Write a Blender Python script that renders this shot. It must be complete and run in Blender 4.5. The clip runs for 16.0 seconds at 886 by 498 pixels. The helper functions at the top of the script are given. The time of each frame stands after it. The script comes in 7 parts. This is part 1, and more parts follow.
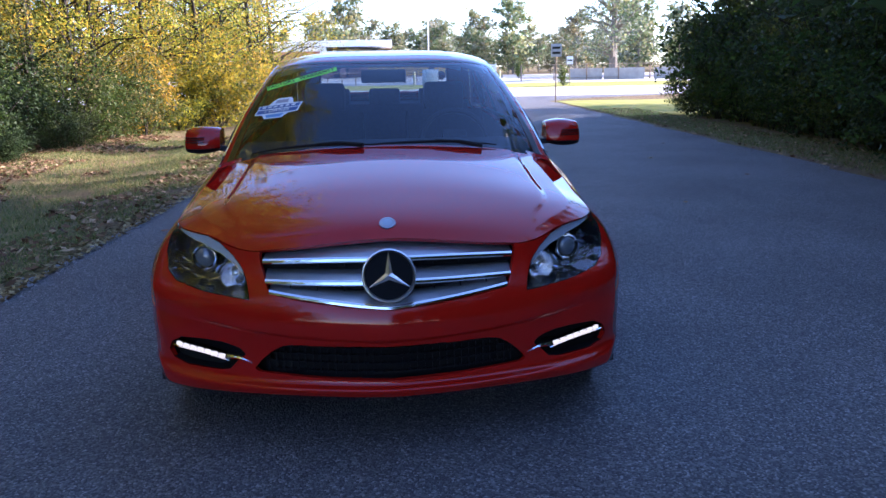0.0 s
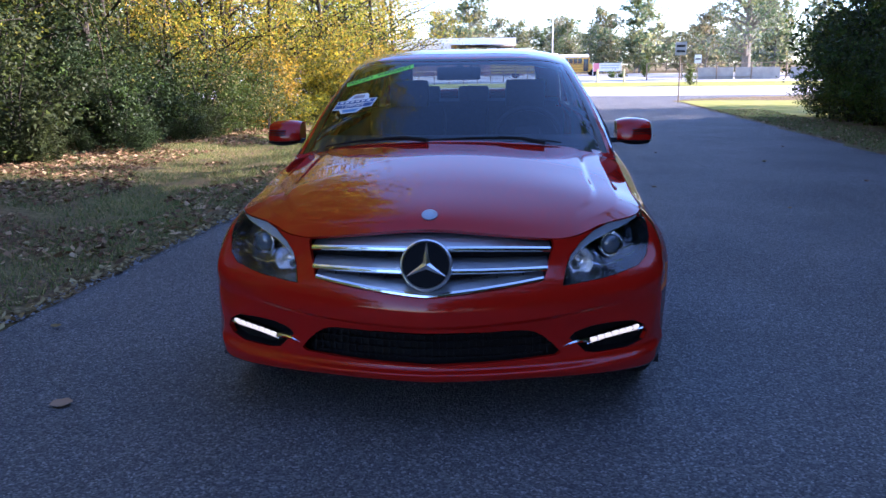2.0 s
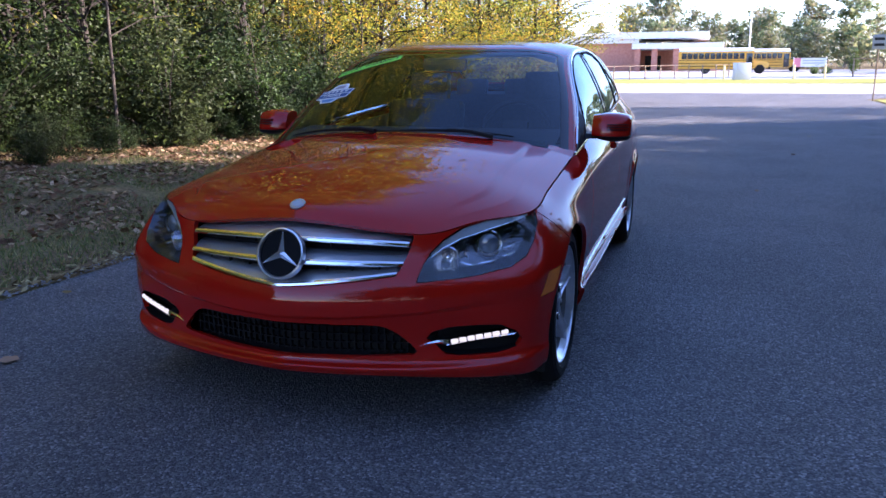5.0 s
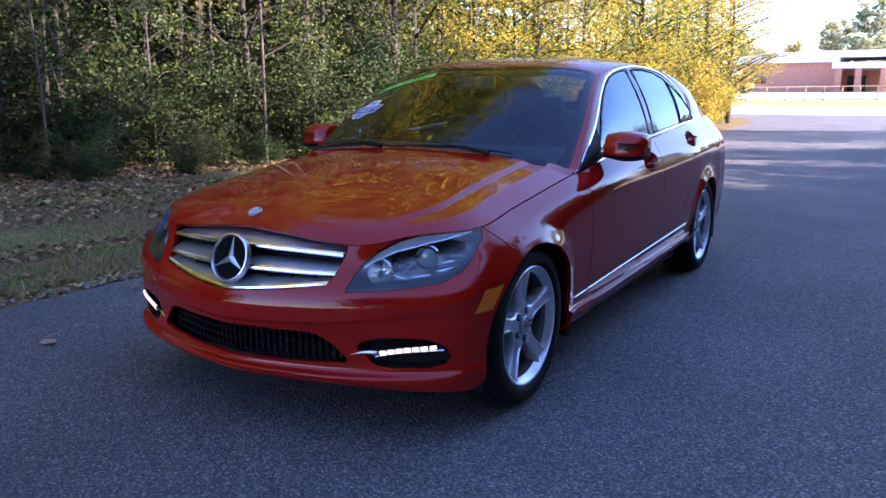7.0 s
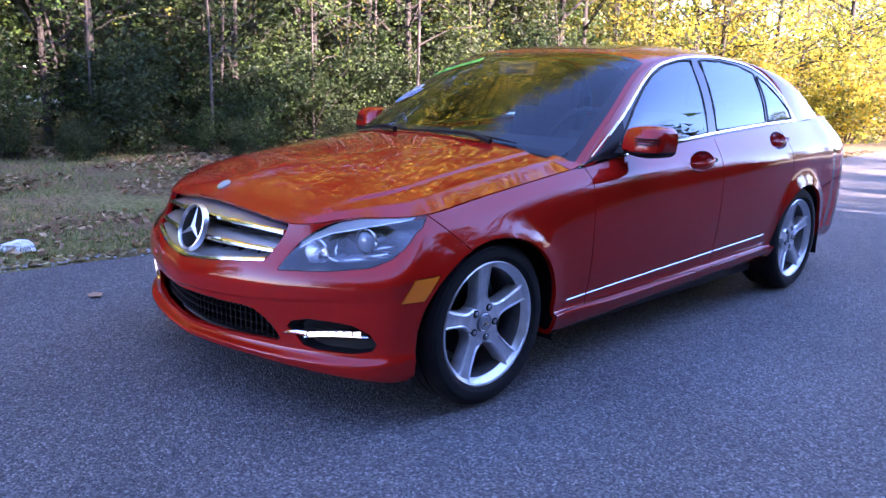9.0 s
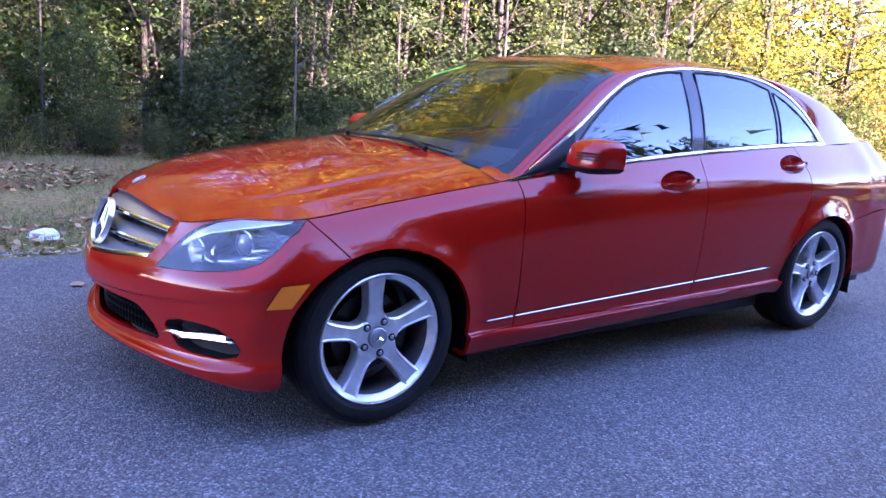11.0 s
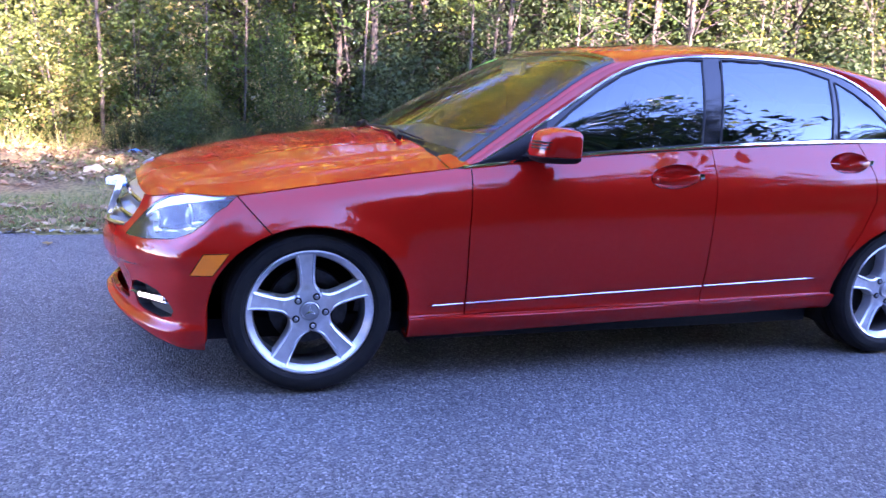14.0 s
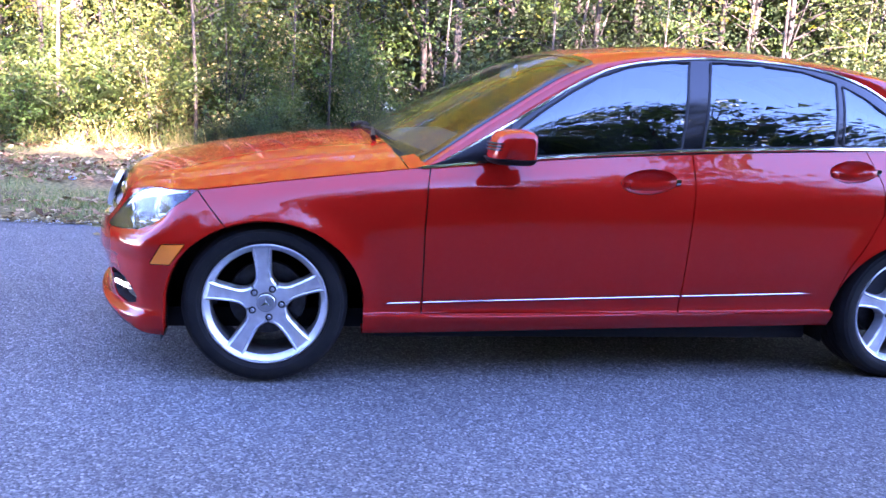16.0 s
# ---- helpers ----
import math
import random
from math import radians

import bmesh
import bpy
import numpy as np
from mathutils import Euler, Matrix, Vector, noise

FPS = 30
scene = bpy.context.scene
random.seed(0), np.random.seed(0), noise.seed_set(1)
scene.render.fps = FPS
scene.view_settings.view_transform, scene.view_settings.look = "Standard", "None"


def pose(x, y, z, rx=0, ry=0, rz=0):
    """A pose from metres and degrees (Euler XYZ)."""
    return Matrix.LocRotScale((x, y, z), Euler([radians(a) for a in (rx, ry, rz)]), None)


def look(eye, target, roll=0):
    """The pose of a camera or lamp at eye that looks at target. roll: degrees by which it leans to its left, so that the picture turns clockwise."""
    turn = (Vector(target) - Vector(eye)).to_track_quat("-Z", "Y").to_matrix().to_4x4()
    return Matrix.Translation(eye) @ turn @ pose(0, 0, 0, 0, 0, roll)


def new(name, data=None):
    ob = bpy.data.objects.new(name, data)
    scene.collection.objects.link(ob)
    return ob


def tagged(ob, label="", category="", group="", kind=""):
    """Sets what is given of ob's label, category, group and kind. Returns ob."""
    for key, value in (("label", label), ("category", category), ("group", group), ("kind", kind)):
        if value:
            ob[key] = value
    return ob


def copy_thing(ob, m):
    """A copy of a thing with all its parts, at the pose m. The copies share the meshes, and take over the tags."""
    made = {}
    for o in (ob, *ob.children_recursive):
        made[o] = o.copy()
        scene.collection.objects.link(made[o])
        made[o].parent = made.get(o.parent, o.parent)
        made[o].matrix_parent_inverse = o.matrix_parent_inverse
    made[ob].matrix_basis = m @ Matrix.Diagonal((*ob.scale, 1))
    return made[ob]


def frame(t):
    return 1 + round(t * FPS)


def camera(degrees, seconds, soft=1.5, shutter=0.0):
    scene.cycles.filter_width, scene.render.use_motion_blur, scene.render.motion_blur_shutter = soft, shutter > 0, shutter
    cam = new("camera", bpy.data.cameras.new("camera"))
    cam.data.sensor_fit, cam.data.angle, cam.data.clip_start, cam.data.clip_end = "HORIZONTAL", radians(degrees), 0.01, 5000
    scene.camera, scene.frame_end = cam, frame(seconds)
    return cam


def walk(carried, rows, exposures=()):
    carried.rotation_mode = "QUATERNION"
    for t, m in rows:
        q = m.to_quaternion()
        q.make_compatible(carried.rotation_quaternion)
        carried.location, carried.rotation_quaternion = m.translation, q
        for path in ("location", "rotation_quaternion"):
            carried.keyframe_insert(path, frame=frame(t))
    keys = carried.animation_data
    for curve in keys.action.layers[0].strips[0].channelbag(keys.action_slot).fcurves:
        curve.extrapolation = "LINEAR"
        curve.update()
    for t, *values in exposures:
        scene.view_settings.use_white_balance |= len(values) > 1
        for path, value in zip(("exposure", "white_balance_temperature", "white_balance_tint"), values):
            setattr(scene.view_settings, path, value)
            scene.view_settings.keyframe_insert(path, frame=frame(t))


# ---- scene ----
cam = camera(58.8, 16.0, shutter=0.3)
PATH = [
    (0, (0.008, -3.217, 1.264), (0.141, -1.269, 0.831), -1.0),
    (0.5, (0.004, -3.215, 1.257), (0.122, -1.267, 0.818), -0.7),
    (1, (-0.008, -3.231, 1.254), (0.054, -1.276, 0.835), -1.8),
    (1.5, (0.075, -3.265, 1.265), (0.107, -1.314, 0.828), -1.8),
    (2, (0.277, -3.304, 1.259), (0.112, -1.358, 0.825), -0.6),
    (2.5, (0.416, -3.242, 1.244), (0.277, -1.295, 0.809), -1.0),
    (3, (0.536, -3.145, 1.249), (0.405, -1.199, 0.807), 0.5),
    (3.5, (0.722, -3.172, 1.244), (0.431, -1.243, 0.805), -0.6),
    (4, (0.961, -3.199, 1.236), (0.432, -1.327, 0.77), -0.9),
    (4.2, (1.037, -3.167, 1.235), (0.5, -1.297, 0.771), -1.2),
    (6.3, (1.802, -2.84, 1.231), (0.976, -1.065, 0.824), 1.1),
    (6.5, (1.86, -2.796, 1.231), (1.002, -1.038, 0.815), 0.6),
    (7, (2.099, -2.697, 1.214), (1.082, -1.021, 0.82), -0.1),
    (7.5, (2.258, -2.565, 1.212), (1.179, -0.934, 0.793), 0.3),
    (8, (2.375, -2.389, 1.205), (1.242, -0.796, 0.785), 1.0),
    (8.5, (2.55, -2.24, 1.191), (1.314, -0.721, 0.784), 0.1),
    (9, (2.704, -2.082, 1.186), (1.315, -0.705, 0.768), 1.8),
    (9.2, (2.737, -2.0, 1.185), (1.323, -0.646, 0.775), 1.9),
    (11.3, (3.143, -1.287, 1.172), (1.514, -0.19, 0.793), 2.8),
    (11.5, (3.173, -1.233, 1.177), (1.516, -0.173, 0.812), 2.1),
    (12, (3.307, -1.078, 1.166), (1.566, -0.159, 0.814), 2.4),
    (12.5, (3.406, -0.927, 1.163), (1.627, -0.099, 0.771), 3.3),
    (13, (3.435, -0.745, 1.159), (1.666, 0.093, 0.751), 3.4),
    (13.5, (3.523, -0.587, 1.164), (1.728, 0.208, 0.777), 2.0),
    (14, (3.649, -0.434, 1.161), (1.792, 0.187, 0.754), 3.1),
    (14.5, (3.649, -0.298, 1.162), (1.775, 0.27, 0.757), 3.5),
    (15, (3.636, -0.174, 1.167), (1.748, 0.329, 0.738), 3.3),
    (15.5, (3.724, -0.017, 1.166), (1.803, 0.369, 0.761), 3.0),
    (16, (3.82, 0.143, 1.167), (1.892, 0.489, 0.764), 3.4),
]
EXPOSURES = [(0, 2.40, 5700, 33), (4, 2.40, 5780, 34), (7, 2.85, 6000, 38), (9, 3.90, 6020, 49), (12.5, 4.52, 6120, 55), (16, 5.00, 6060, 52)]
walk(cam, [(t, look(eye, target, roll)) for t, eye, target, roll in PATH], exposures=EXPOSURES)

# ---- light and exposure ----
SUN_AZ, SUN_EL = 74.0, 21.0          # degrees from +y towards +x, and above the horizon
world = bpy.data.worlds.new("sky")
scene.world = world
world.use_nodes = True
wn = world.node_tree.nodes
sky = wn.new("ShaderNodeTexSky")
sky.sky_type, sky.sun_disc = "NISHITA", False
sky.sun_elevation, sky.sun_rotation = radians(SUN_EL), radians(SUN_AZ)
sky.air_density, sky.dust_density, sky.ozone_density = 1.0, 0.1, 4.0
wn["Background"].inputs["Strength"].default_value = 0.12
world.node_tree.links.new(sky.outputs[0], wn["Background"].inputs["Color"])
sun_data = bpy.data.lights.new("sun", "SUN")
sun_data.energy, sun_data.angle, sun_data.color = 5.0, radians(0.6), (1.0, 0.9, 0.74)
sun = new("sun", sun_data)
sd = Vector((math.sin(radians(SUN_AZ)) * math.cos(radians(SUN_EL)), math.cos(radians(SUN_AZ)) * math.cos(radians(SUN_EL)), math.sin(radians(SUN_EL))))
sun.matrix_world = look(sd * 60, (0, 0, 0))


# ---- materials ----
def material(name, color, rough=0.6, metal=0.0, coat=0.0, spec=0.5, second=None, scale=8.0, detail=6.0, bump=0.0, bump_scale=60.0, per_object=0.0, per_island=0.0, emit=None, coat_rough=0.03, trans=0.0):
    m = bpy.data.materials.new(name)
    m.use_nodes = True
    nt = m.node_tree
    b = nt.nodes["Principled BSDF"]
    b.inputs["Base Color"].default_value = (*color, 1)
    b.inputs["Roughness"].default_value, b.inputs["Metallic"].default_value = rough, metal
    b.inputs["Coat Weight"].default_value, b.inputs["Coat Roughness"].default_value = coat, coat_rough
    b.inputs["Specular IOR Level"].default_value = spec
    tc = nt.nodes.new("ShaderNodeTexCoord")
    last = None
    if second:
        n = nt.nodes.new("ShaderNodeTexNoise")
        n.inputs["Scale"].default_value, n.inputs["Detail"].default_value = scale, detail
        r = nt.nodes.new("ShaderNodeValToRGB")
        r.color_ramp.elements[0].position, r.color_ramp.elements[1].position = 0.34, 0.66
        r.color_ramp.elements[0].color, r.color_ramp.elements[1].color = (*color, 1), (*second, 1)
        nt.links.new(tc.outputs["Object"], n.inputs["Vector"])
        nt.links.new(n.outputs["Fac"], r.inputs["Fac"])
        last = r.outputs["Color"]
    for amount, node, out in ((per_object, "ShaderNodeObjectInfo", "Random"), (per_island, "ShaderNodeNewGeometry", "Random Per Island")):
        if amount:
            o = nt.nodes.new(node)
            h = nt.nodes.new("ShaderNodeHueSaturation")
            mp = nt.nodes.new("ShaderNodeMapRange")
            mp.inputs["To Min"].default_value, mp.inputs["To Max"].default_value = 1 - amount, 1 + amount
            nt.links.new(o.outputs[out], mp.inputs["Value"])
            nt.links.new(mp.outputs[0], h.inputs["Value"])
            if last:
                nt.links.new(last, h.inputs["Color"])
            else:
                h.inputs["Color"].default_value = (*color, 1)
            last = h.outputs["Color"]
    if last:
        nt.links.new(last, b.inputs["Base Color"])
    if bump:
        n = nt.nodes.new("ShaderNodeTexNoise")
        n.inputs["Scale"].default_value, n.inputs["Detail"].default_value = bump_scale, 4
        bp = nt.nodes.new("ShaderNodeBump")
        bp.inputs["Strength"].default_value, bp.inputs["Distance"].default_value = bump, 0.01
        nt.links.new(tc.outputs["Object"], n.inputs["Vector"])
        nt.links.new(n.outputs["Fac"], bp.inputs["Height"])
        nt.links.new(bp.outputs[0], b.inputs["Normal"])
    if emit:
        b.inputs["Emission Color"].default_value, b.inputs["Emission Strength"].default_value = (*emit[0], 1), emit[1]
    if trans:
        b.inputs["Transmission Weight"].default_value = trans
    return m


def glass(name, tint, rough=0.0, ior=1.5, sheen=(1, 1, 1)):
    """A thin pane: it lets the view through, tinted, and mirrors by Fresnel."""
    m = bpy.data.materials.new(name)
    m.use_nodes = True
    nt = m.node_tree
    nt.nodes.remove(nt.nodes["Principled BSDF"])
    t, g, f, x, pw, sch = (nt.nodes.new(k) for k in ("ShaderNodeBsdfTransparent", "ShaderNodeBsdfGlossy", "ShaderNodeLayerWeight", "ShaderNodeMixShader", "ShaderNodeMath", "ShaderNodeMapRange"))
    t.inputs["Color"].default_value = (*tint, 1)
    g.inputs["Roughness"].default_value = rough
    g.inputs["Color"].default_value = (*sheen, 1)
    f.inputs["Blend"].default_value = 0.5
    pw.operation = "POWER"
    pw.inputs[1].default_value = 5
    sch.inputs["To Min"].default_value = ((ior - 1) / (ior + 1)) ** 2
    nt.links.new(f.outputs["Facing"], pw.inputs[0])
    nt.links.new(pw.outputs[0], sch.inputs["Value"])
    nt.links.new(sch.outputs[0], x.inputs[0])
    nt.links.new(t.outputs[0], x.inputs[1])
    nt.links.new(g.outputs[0], x.inputs[2])
    nt.links.new(x.outputs[0], nt.nodes["Material Output"].inputs["Surface"])
    return m


def leaf_material(name, color, glow, rough=0.5, vary=0.28, hue=0.03):
    """A thin leaf: light on one side shows through on the other."""
    m = bpy.data.materials.new(name)
    m.use_nodes = True
    nt = m.node_tree
    b = nt.nodes["Principled BSDF"]
    b.inputs["Roughness"].default_value, b.inputs["Specular IOR Level"].default_value = rough, 0.12
    geo, oi = nt.nodes.new("ShaderNodeNewGeometry"), nt.nodes.new("ShaderNodeObjectInfo")
    hs, tl, mix = nt.nodes.new("ShaderNodeHueSaturation"), nt.nodes.new("ShaderNodeBsdfTranslucent"), nt.nodes.new("ShaderNodeMixShader")
    vm, hm = nt.nodes.new("ShaderNodeMapRange"), nt.nodes.new("ShaderNodeMapRange")
    vm.inputs["To Min"].default_value, vm.inputs["To Max"].default_value = 1 - vary, 1 + vary
    hm.inputs["To Min"].default_value, hm.inputs["To Max"].default_value = 0.5 - hue, 0.5 + hue
    hs.inputs["Color"].default_value = (*color, 1)
    nt.links.new(geo.outputs["Random Per Island"], vm.inputs["Value"])
    nt.links.new(oi.outputs["Random"], hm.inputs["Value"])
    nt.links.new(vm.outputs[0], hs.inputs["Value"])
    nt.links.new(hm.outputs[0], hs.inputs["Hue"])
    nt.links.new(hs.outputs[0], b.inputs["Base Color"])
    nt.links.new(hs.outputs[0], tl.inputs["Color"])
    mix.inputs[0].default_value = glow
    nt.links.new(b.outputs[0], mix.inputs[1])
    nt.links.new(tl.outputs[0], mix.inputs[2])
    nt.links.new(mix.outputs[0], nt.nodes["Material Output"].inputs["Surface"])
    return m


def asphalt_material():
    m = material("asphalt", (0.045, 0.046, 0.05), rough=0.78, spec=0.4)
    nt = m.node_tree
    b = nt.nodes["Principled BSDF"]
    tc = nt.nodes.new("ShaderNodeTexCoord")
    stones = nt.nodes.new("ShaderNodeTexVoronoi")
    stones.inputs["Scale"].default_value = 130
    big = nt.nodes.new("ShaderNodeTexNoise")
    big.inputs["Scale"].default_value, big.inputs["Detail"].default_value = 0.7, 6
    fine = nt.nodes.new("ShaderNodeTexNoise")
    fine.inputs["Scale"].default_value, fine.inputs["Detail"].default_value = 60, 5
    ramp = nt.nodes.new("ShaderNodeValToRGB")
    e = ramp.color_ramp.elements
    e[0].position, e[0].color = 0.0, (0.045, 0.045, 0.047, 1)
    e[1].position, e[1].color = 1.0, (0.30, 0.29, 0.28, 1)
    mid = e.new(0.50)
    mid.color = (0.098, 0.097, 0.098, 1)
    mid = e.new(0.90)
    mid.color = (0.175, 0.172, 0.167, 1)
    wn_ = nt.nodes.new("ShaderNodeTexWhiteNoise")
    hs = nt.nodes.new("ShaderNodeHueSaturation")
    mp = nt.nodes.new("ShaderNodeMapRange")
    mp.inputs["From Min"].default_value, mp.inputs["From Max"].default_value = 0.3, 0.7
    mp.inputs["To Min"].default_value, mp.inputs["To Max"].default_value = 0.8, 1.2
    for n in (stones, big, fine):
        nt.links.new(tc.outputs["Object"], n.inputs["Vector"])
    nt.links.new(stones.outputs["Position"], wn_.inputs["Vector"])
    nt.links.new(wn_.outputs["Value"], ramp.inputs["Fac"])
    nt.links.new(big.outputs["Fac"], mp.inputs["Value"])
    nt.links.new(ramp.outputs["Color"], hs.inputs["Color"])
    nt.links.new(mp.outputs[0], hs.inputs["Value"])
    nt.links.new(hs.outputs["Color"], b.inputs["Base Color"])
    add = nt.nodes.new("ShaderNodeMath")
    add.operation = "SUBTRACT"
    nt.links.new(fine.outputs["Fac"], add.inputs[0])
    nt.links.new(stones.outputs["Distance"], add.inputs[1])
    bp = nt.nodes.new("ShaderNodeBump")
    bp.inputs["Strength"].default_value, bp.inputs["Distance"].default_value = 1.0, 0.008
    nt.links.new(add.outputs[0], bp.inputs["Height"])
    nt.links.new(bp.outputs[0], b.inputs["Normal"])
    return m


def ground_material():
    """Grass, bare soil and leaf litter, patch by patch."""
    m = material("verge_soil", (0.08, 0.07, 0.04), rough=0.95, spec=0.1)
    nt = m.node_tree
    b = nt.nodes["Principled BSDF"]
    tc = nt.nodes.new("ShaderNodeTexCoord")
    outs = []
    for sc, det in ((0.6, 8), (26, 5), (7, 6)):
        n = nt.nodes.new("ShaderNodeTexNoise")
        n.inputs["Scale"].default_value, n.inputs["Detail"].default_value = sc, det
        nt.links.new(tc.outputs["Object"], n.inputs["Vector"])
        outs.append(n.outputs["Fac"])
    grass, soil = nt.nodes.new("ShaderNodeValToRGB"), nt.nodes.new("ShaderNodeValToRGB")
    for r, c0, c1 in ((grass, (0.10, 0.10, 0.035), (0.22, 0.19, 0.075)), (soil, (0.09, 0.06, 0.035), (0.23, 0.15, 0.08))):
        r.color_ramp.elements[0].position, r.color_ramp.elements[1].position = 0.36, 0.64
        r.color_ramp.elements[0].color, r.color_ramp.elements[1].color = (*c0, 1), (*c1, 1)
    nt.links.new(outs[1], grass.inputs["Fac"])
    nt.links.new(outs[1], soil.inputs["Fac"])
    mx = nt.nodes.new("ShaderNodeMix")
    mx.data_type = "RGBA"
    edge = nt.nodes.new("ShaderNodeMapRange")
    edge.inputs["From Min"].default_value, edge.inputs["From Max"].default_value = 0.38, 0.58
    nt.links.new(outs[0], edge.inputs["Value"])
    nt.links.new(edge.outputs[0], mx.inputs["Factor"])
    nt.links.new(grass.outputs["Color"], mx.inputs["A"])
    nt.links.new(soil.outputs["Color"], mx.inputs["B"])
    nt.links.new(mx.outputs["Result"], b.inputs["Base Color"])
    bp = nt.nodes.new("ShaderNodeBump")
    bp.inputs["Strength"].default_value, bp.inputs["Distance"].default_value = 0.9, 0.03
    nt.links.new(outs[1], bp.inputs["Height"])
    nt.links.new(bp.outputs[0], b.inputs["Normal"])
    return m


def paint_material():
    """Red metallic body paint under clear coat."""
    m = material("red_paint", (0.37, 0.009, 0.004), rough=0.4, metal=0.0, spec=0.0, coat=1.0, coat_rough=0.03)
    nt = m.node_tree
    b = nt.nodes["Principled BSDF"]
    b.inputs["Coat IOR"].default_value = 1.47
    tc, n, mp = nt.nodes.new("ShaderNodeTexCoord"), nt.nodes.new("ShaderNodeTexNoise"), nt.nodes.new("ShaderNodeMapRange")
    n.inputs["Scale"].default_value, n.inputs["Detail"].default_value = 1400, 2
    mp.inputs["To Min"].default_value, mp.inputs["To Max"].default_value = 0.28, 0.5
    nt.links.new(tc.outputs["Object"], n.inputs["Vector"])
    nt.links.new(n.outputs["Fac"], mp.inputs["Value"])
    nt.links.new(mp.outputs[0], b.inputs["Roughness"])
    return m


RED = paint_material()
BLACK = material("black_plastic", (0.008, 0.008, 0.009), rough=0.55, spec=0.2, bump=0.15, bump_scale=900)
GLOSSBLACK = material("black_gloss", (0.006, 0.006, 0.007), rough=0.08, spec=0.4)
RUBBER = material("tyre_rubber", (0.009, 0.009, 0.010), rough=0.75, spec=0.2, second=(0.015, 0.0145, 0.014), scale=14, bump=0.2, bump_scale=250)
SATIN = material("satin_chrome", (0.55, 0.56, 0.58), rough=0.22, metal=1.0)
BRIGHT = material("bright_chrome", (0.9, 0.9, 0.9), rough=0.3, metal=1.0)
CHROME = material("chrome", (0.82, 0.82, 0.82), rough=0.08, metal=1.0)
SILVER = material("silver_paint", (0.42, 0.43, 0.45), rough=0.34, metal=0.8, coat=0.4)
ALLOY = material("alloy_wheel", (0.80, 0.81, 0.82), rough=0.30, metal=0.7, coat=0.5, second=(0.68, 0.68, 0.70), scale=30)
# Barrel and brake steel are darkened to hold the shade behind the spokes.
BARREL = material("rim_barrel", (0.16, 0.16, 0.165), rough=0.45, metal=0.6, second=(0.11, 0.105, 0.10), scale=20)
STEEL = material("brake_steel", (0.075, 0.075, 0.078), rough=0.45, metal=1.0, second=(0.05, 0.048, 0.045), scale=40)
WINDSCREEN = glass("windscreen_glass", (0.48, 0.56, 0.62), ior=1.54, sheen=(0.86, 0.94, 1.0))
TINT = glass("tinted_glass", (0.06, 0.07, 0.08), ior=1.95, sheen=(0.78, 0.92, 1.0))
LENS = glass("lamp_cover_glass", (0.95, 0.96, 0.98), ior=1.6)
AMBER = material("amber_lens", (0.92, 0.20, 0.008), rough=0.25, coat=0.6, bump=0.3, bump_scale=300)
LEDS = material("lit_leds", (0.4, 0.4, 0.38), emit=((1.0, 0.95, 0.82), 0.17))
INTERIOR = material("interior_trim", (0.034, 0.035, 0.038), rough=0.7, second=(0.046, 0.046, 0.048), scale=50)
ASPHALT = asphalt_material()
SOIL = ground_material()


# ---- the car's form: lofted curves, left half (x > 0), nose towards -y, front axle at y = 0 ----
def spline(keys, vals, square=False):
    """A smooth curve through vals at keys; square: it meets the middle plane squarely at both ends."""
    k, v = np.array(keys, float), np.array(vals, float)
    v = v[:, None] if v.ndim == 1 else v
    h = np.diff(k)[:, None]
    d = np.diff(v, axis=0) / h
    m = np.empty_like(v)
    m[0], m[-1] = d[0], d[-1]
    if len(k) > 2:
        m[1:-1] = (h[1:] * d[:-1] + h[:-1] * d[1:]) / (h[1:] + h[:-1])
    if square:
        m[0, 1:] *= 0.25
        m[-1, 1:] *= 0

    def at(t):
        t = np.clip(np.atleast_1d(np.asarray(t, float)), k[0], k[-1])
        i = np.clip(np.searchsorted(k, t, side="right") - 1, 0, len(k) - 2)
        w = (k[i + 1] - k[i])[:, None]
        u = ((t - k[i])[:, None]) / w
        return v[i] * (1 + 2 * u) * (1 - u) ** 2 + m[i] * w * u * (1 - u) ** 2 + v[i + 1] * u * u * (3 - 2 * u) + m[i + 1] * w * u * u * (u - 1)

    return at


# nine level lines from the underside to the hood seam and belt: nose points from the centre to the arch
NOSE = [
    [(0, -0.62, 0.188), (0.42, -0.56, 0.175), (0.66, -0.45, 0.18), (0.77, -0.37, 0.185)],
    [(0, -0.735, 0.206), (0.43, -0.655, 0.203), (0.730, -0.518, 0.190), (0.845, -0.37, 0.187)],
    [(0, -0.768, 0.241), (0.44, -0.685, 0.239), (0.758, -0.532, 0.241), (0.862, -0.362, 0.258)],
    [(0, -0.742, 0.266), (0.45, -0.650, 0.268), (0.753, -0.506, 0.280), (0.860, -0.354, 0.302)],
    [(0, -0.764, 0.36), (0.46, -0.663, 0.365), (0.77, -0.508, 0.375), (0.866, -0.35, 0.41)],
    [(0, -0.778, 0.435), (0.46, -0.676, 0.443), (0.772, -0.504, 0.455), (0.868, -0.345, 0.492)],
    [(0, -0.766, 0.512), (0.455, -0.664, 0.53), (0.777, -0.494, 0.54), (0.866, -0.335, 0.572)],
    [(0, -0.704, 0.62), (0.46, -0.604, 0.62), (0.735, -0.405, 0.645), (0.838, -0.300, 0.66)],
    [(0, -0.640, 0.732), (0.437, -0.583, 0.692), (0.630, -0.445, 0.722), (0.777, -0.276, 0.736)],
]
SIDE_Y = (0.0, 0.55, 1.7, 2.45, 3.3)
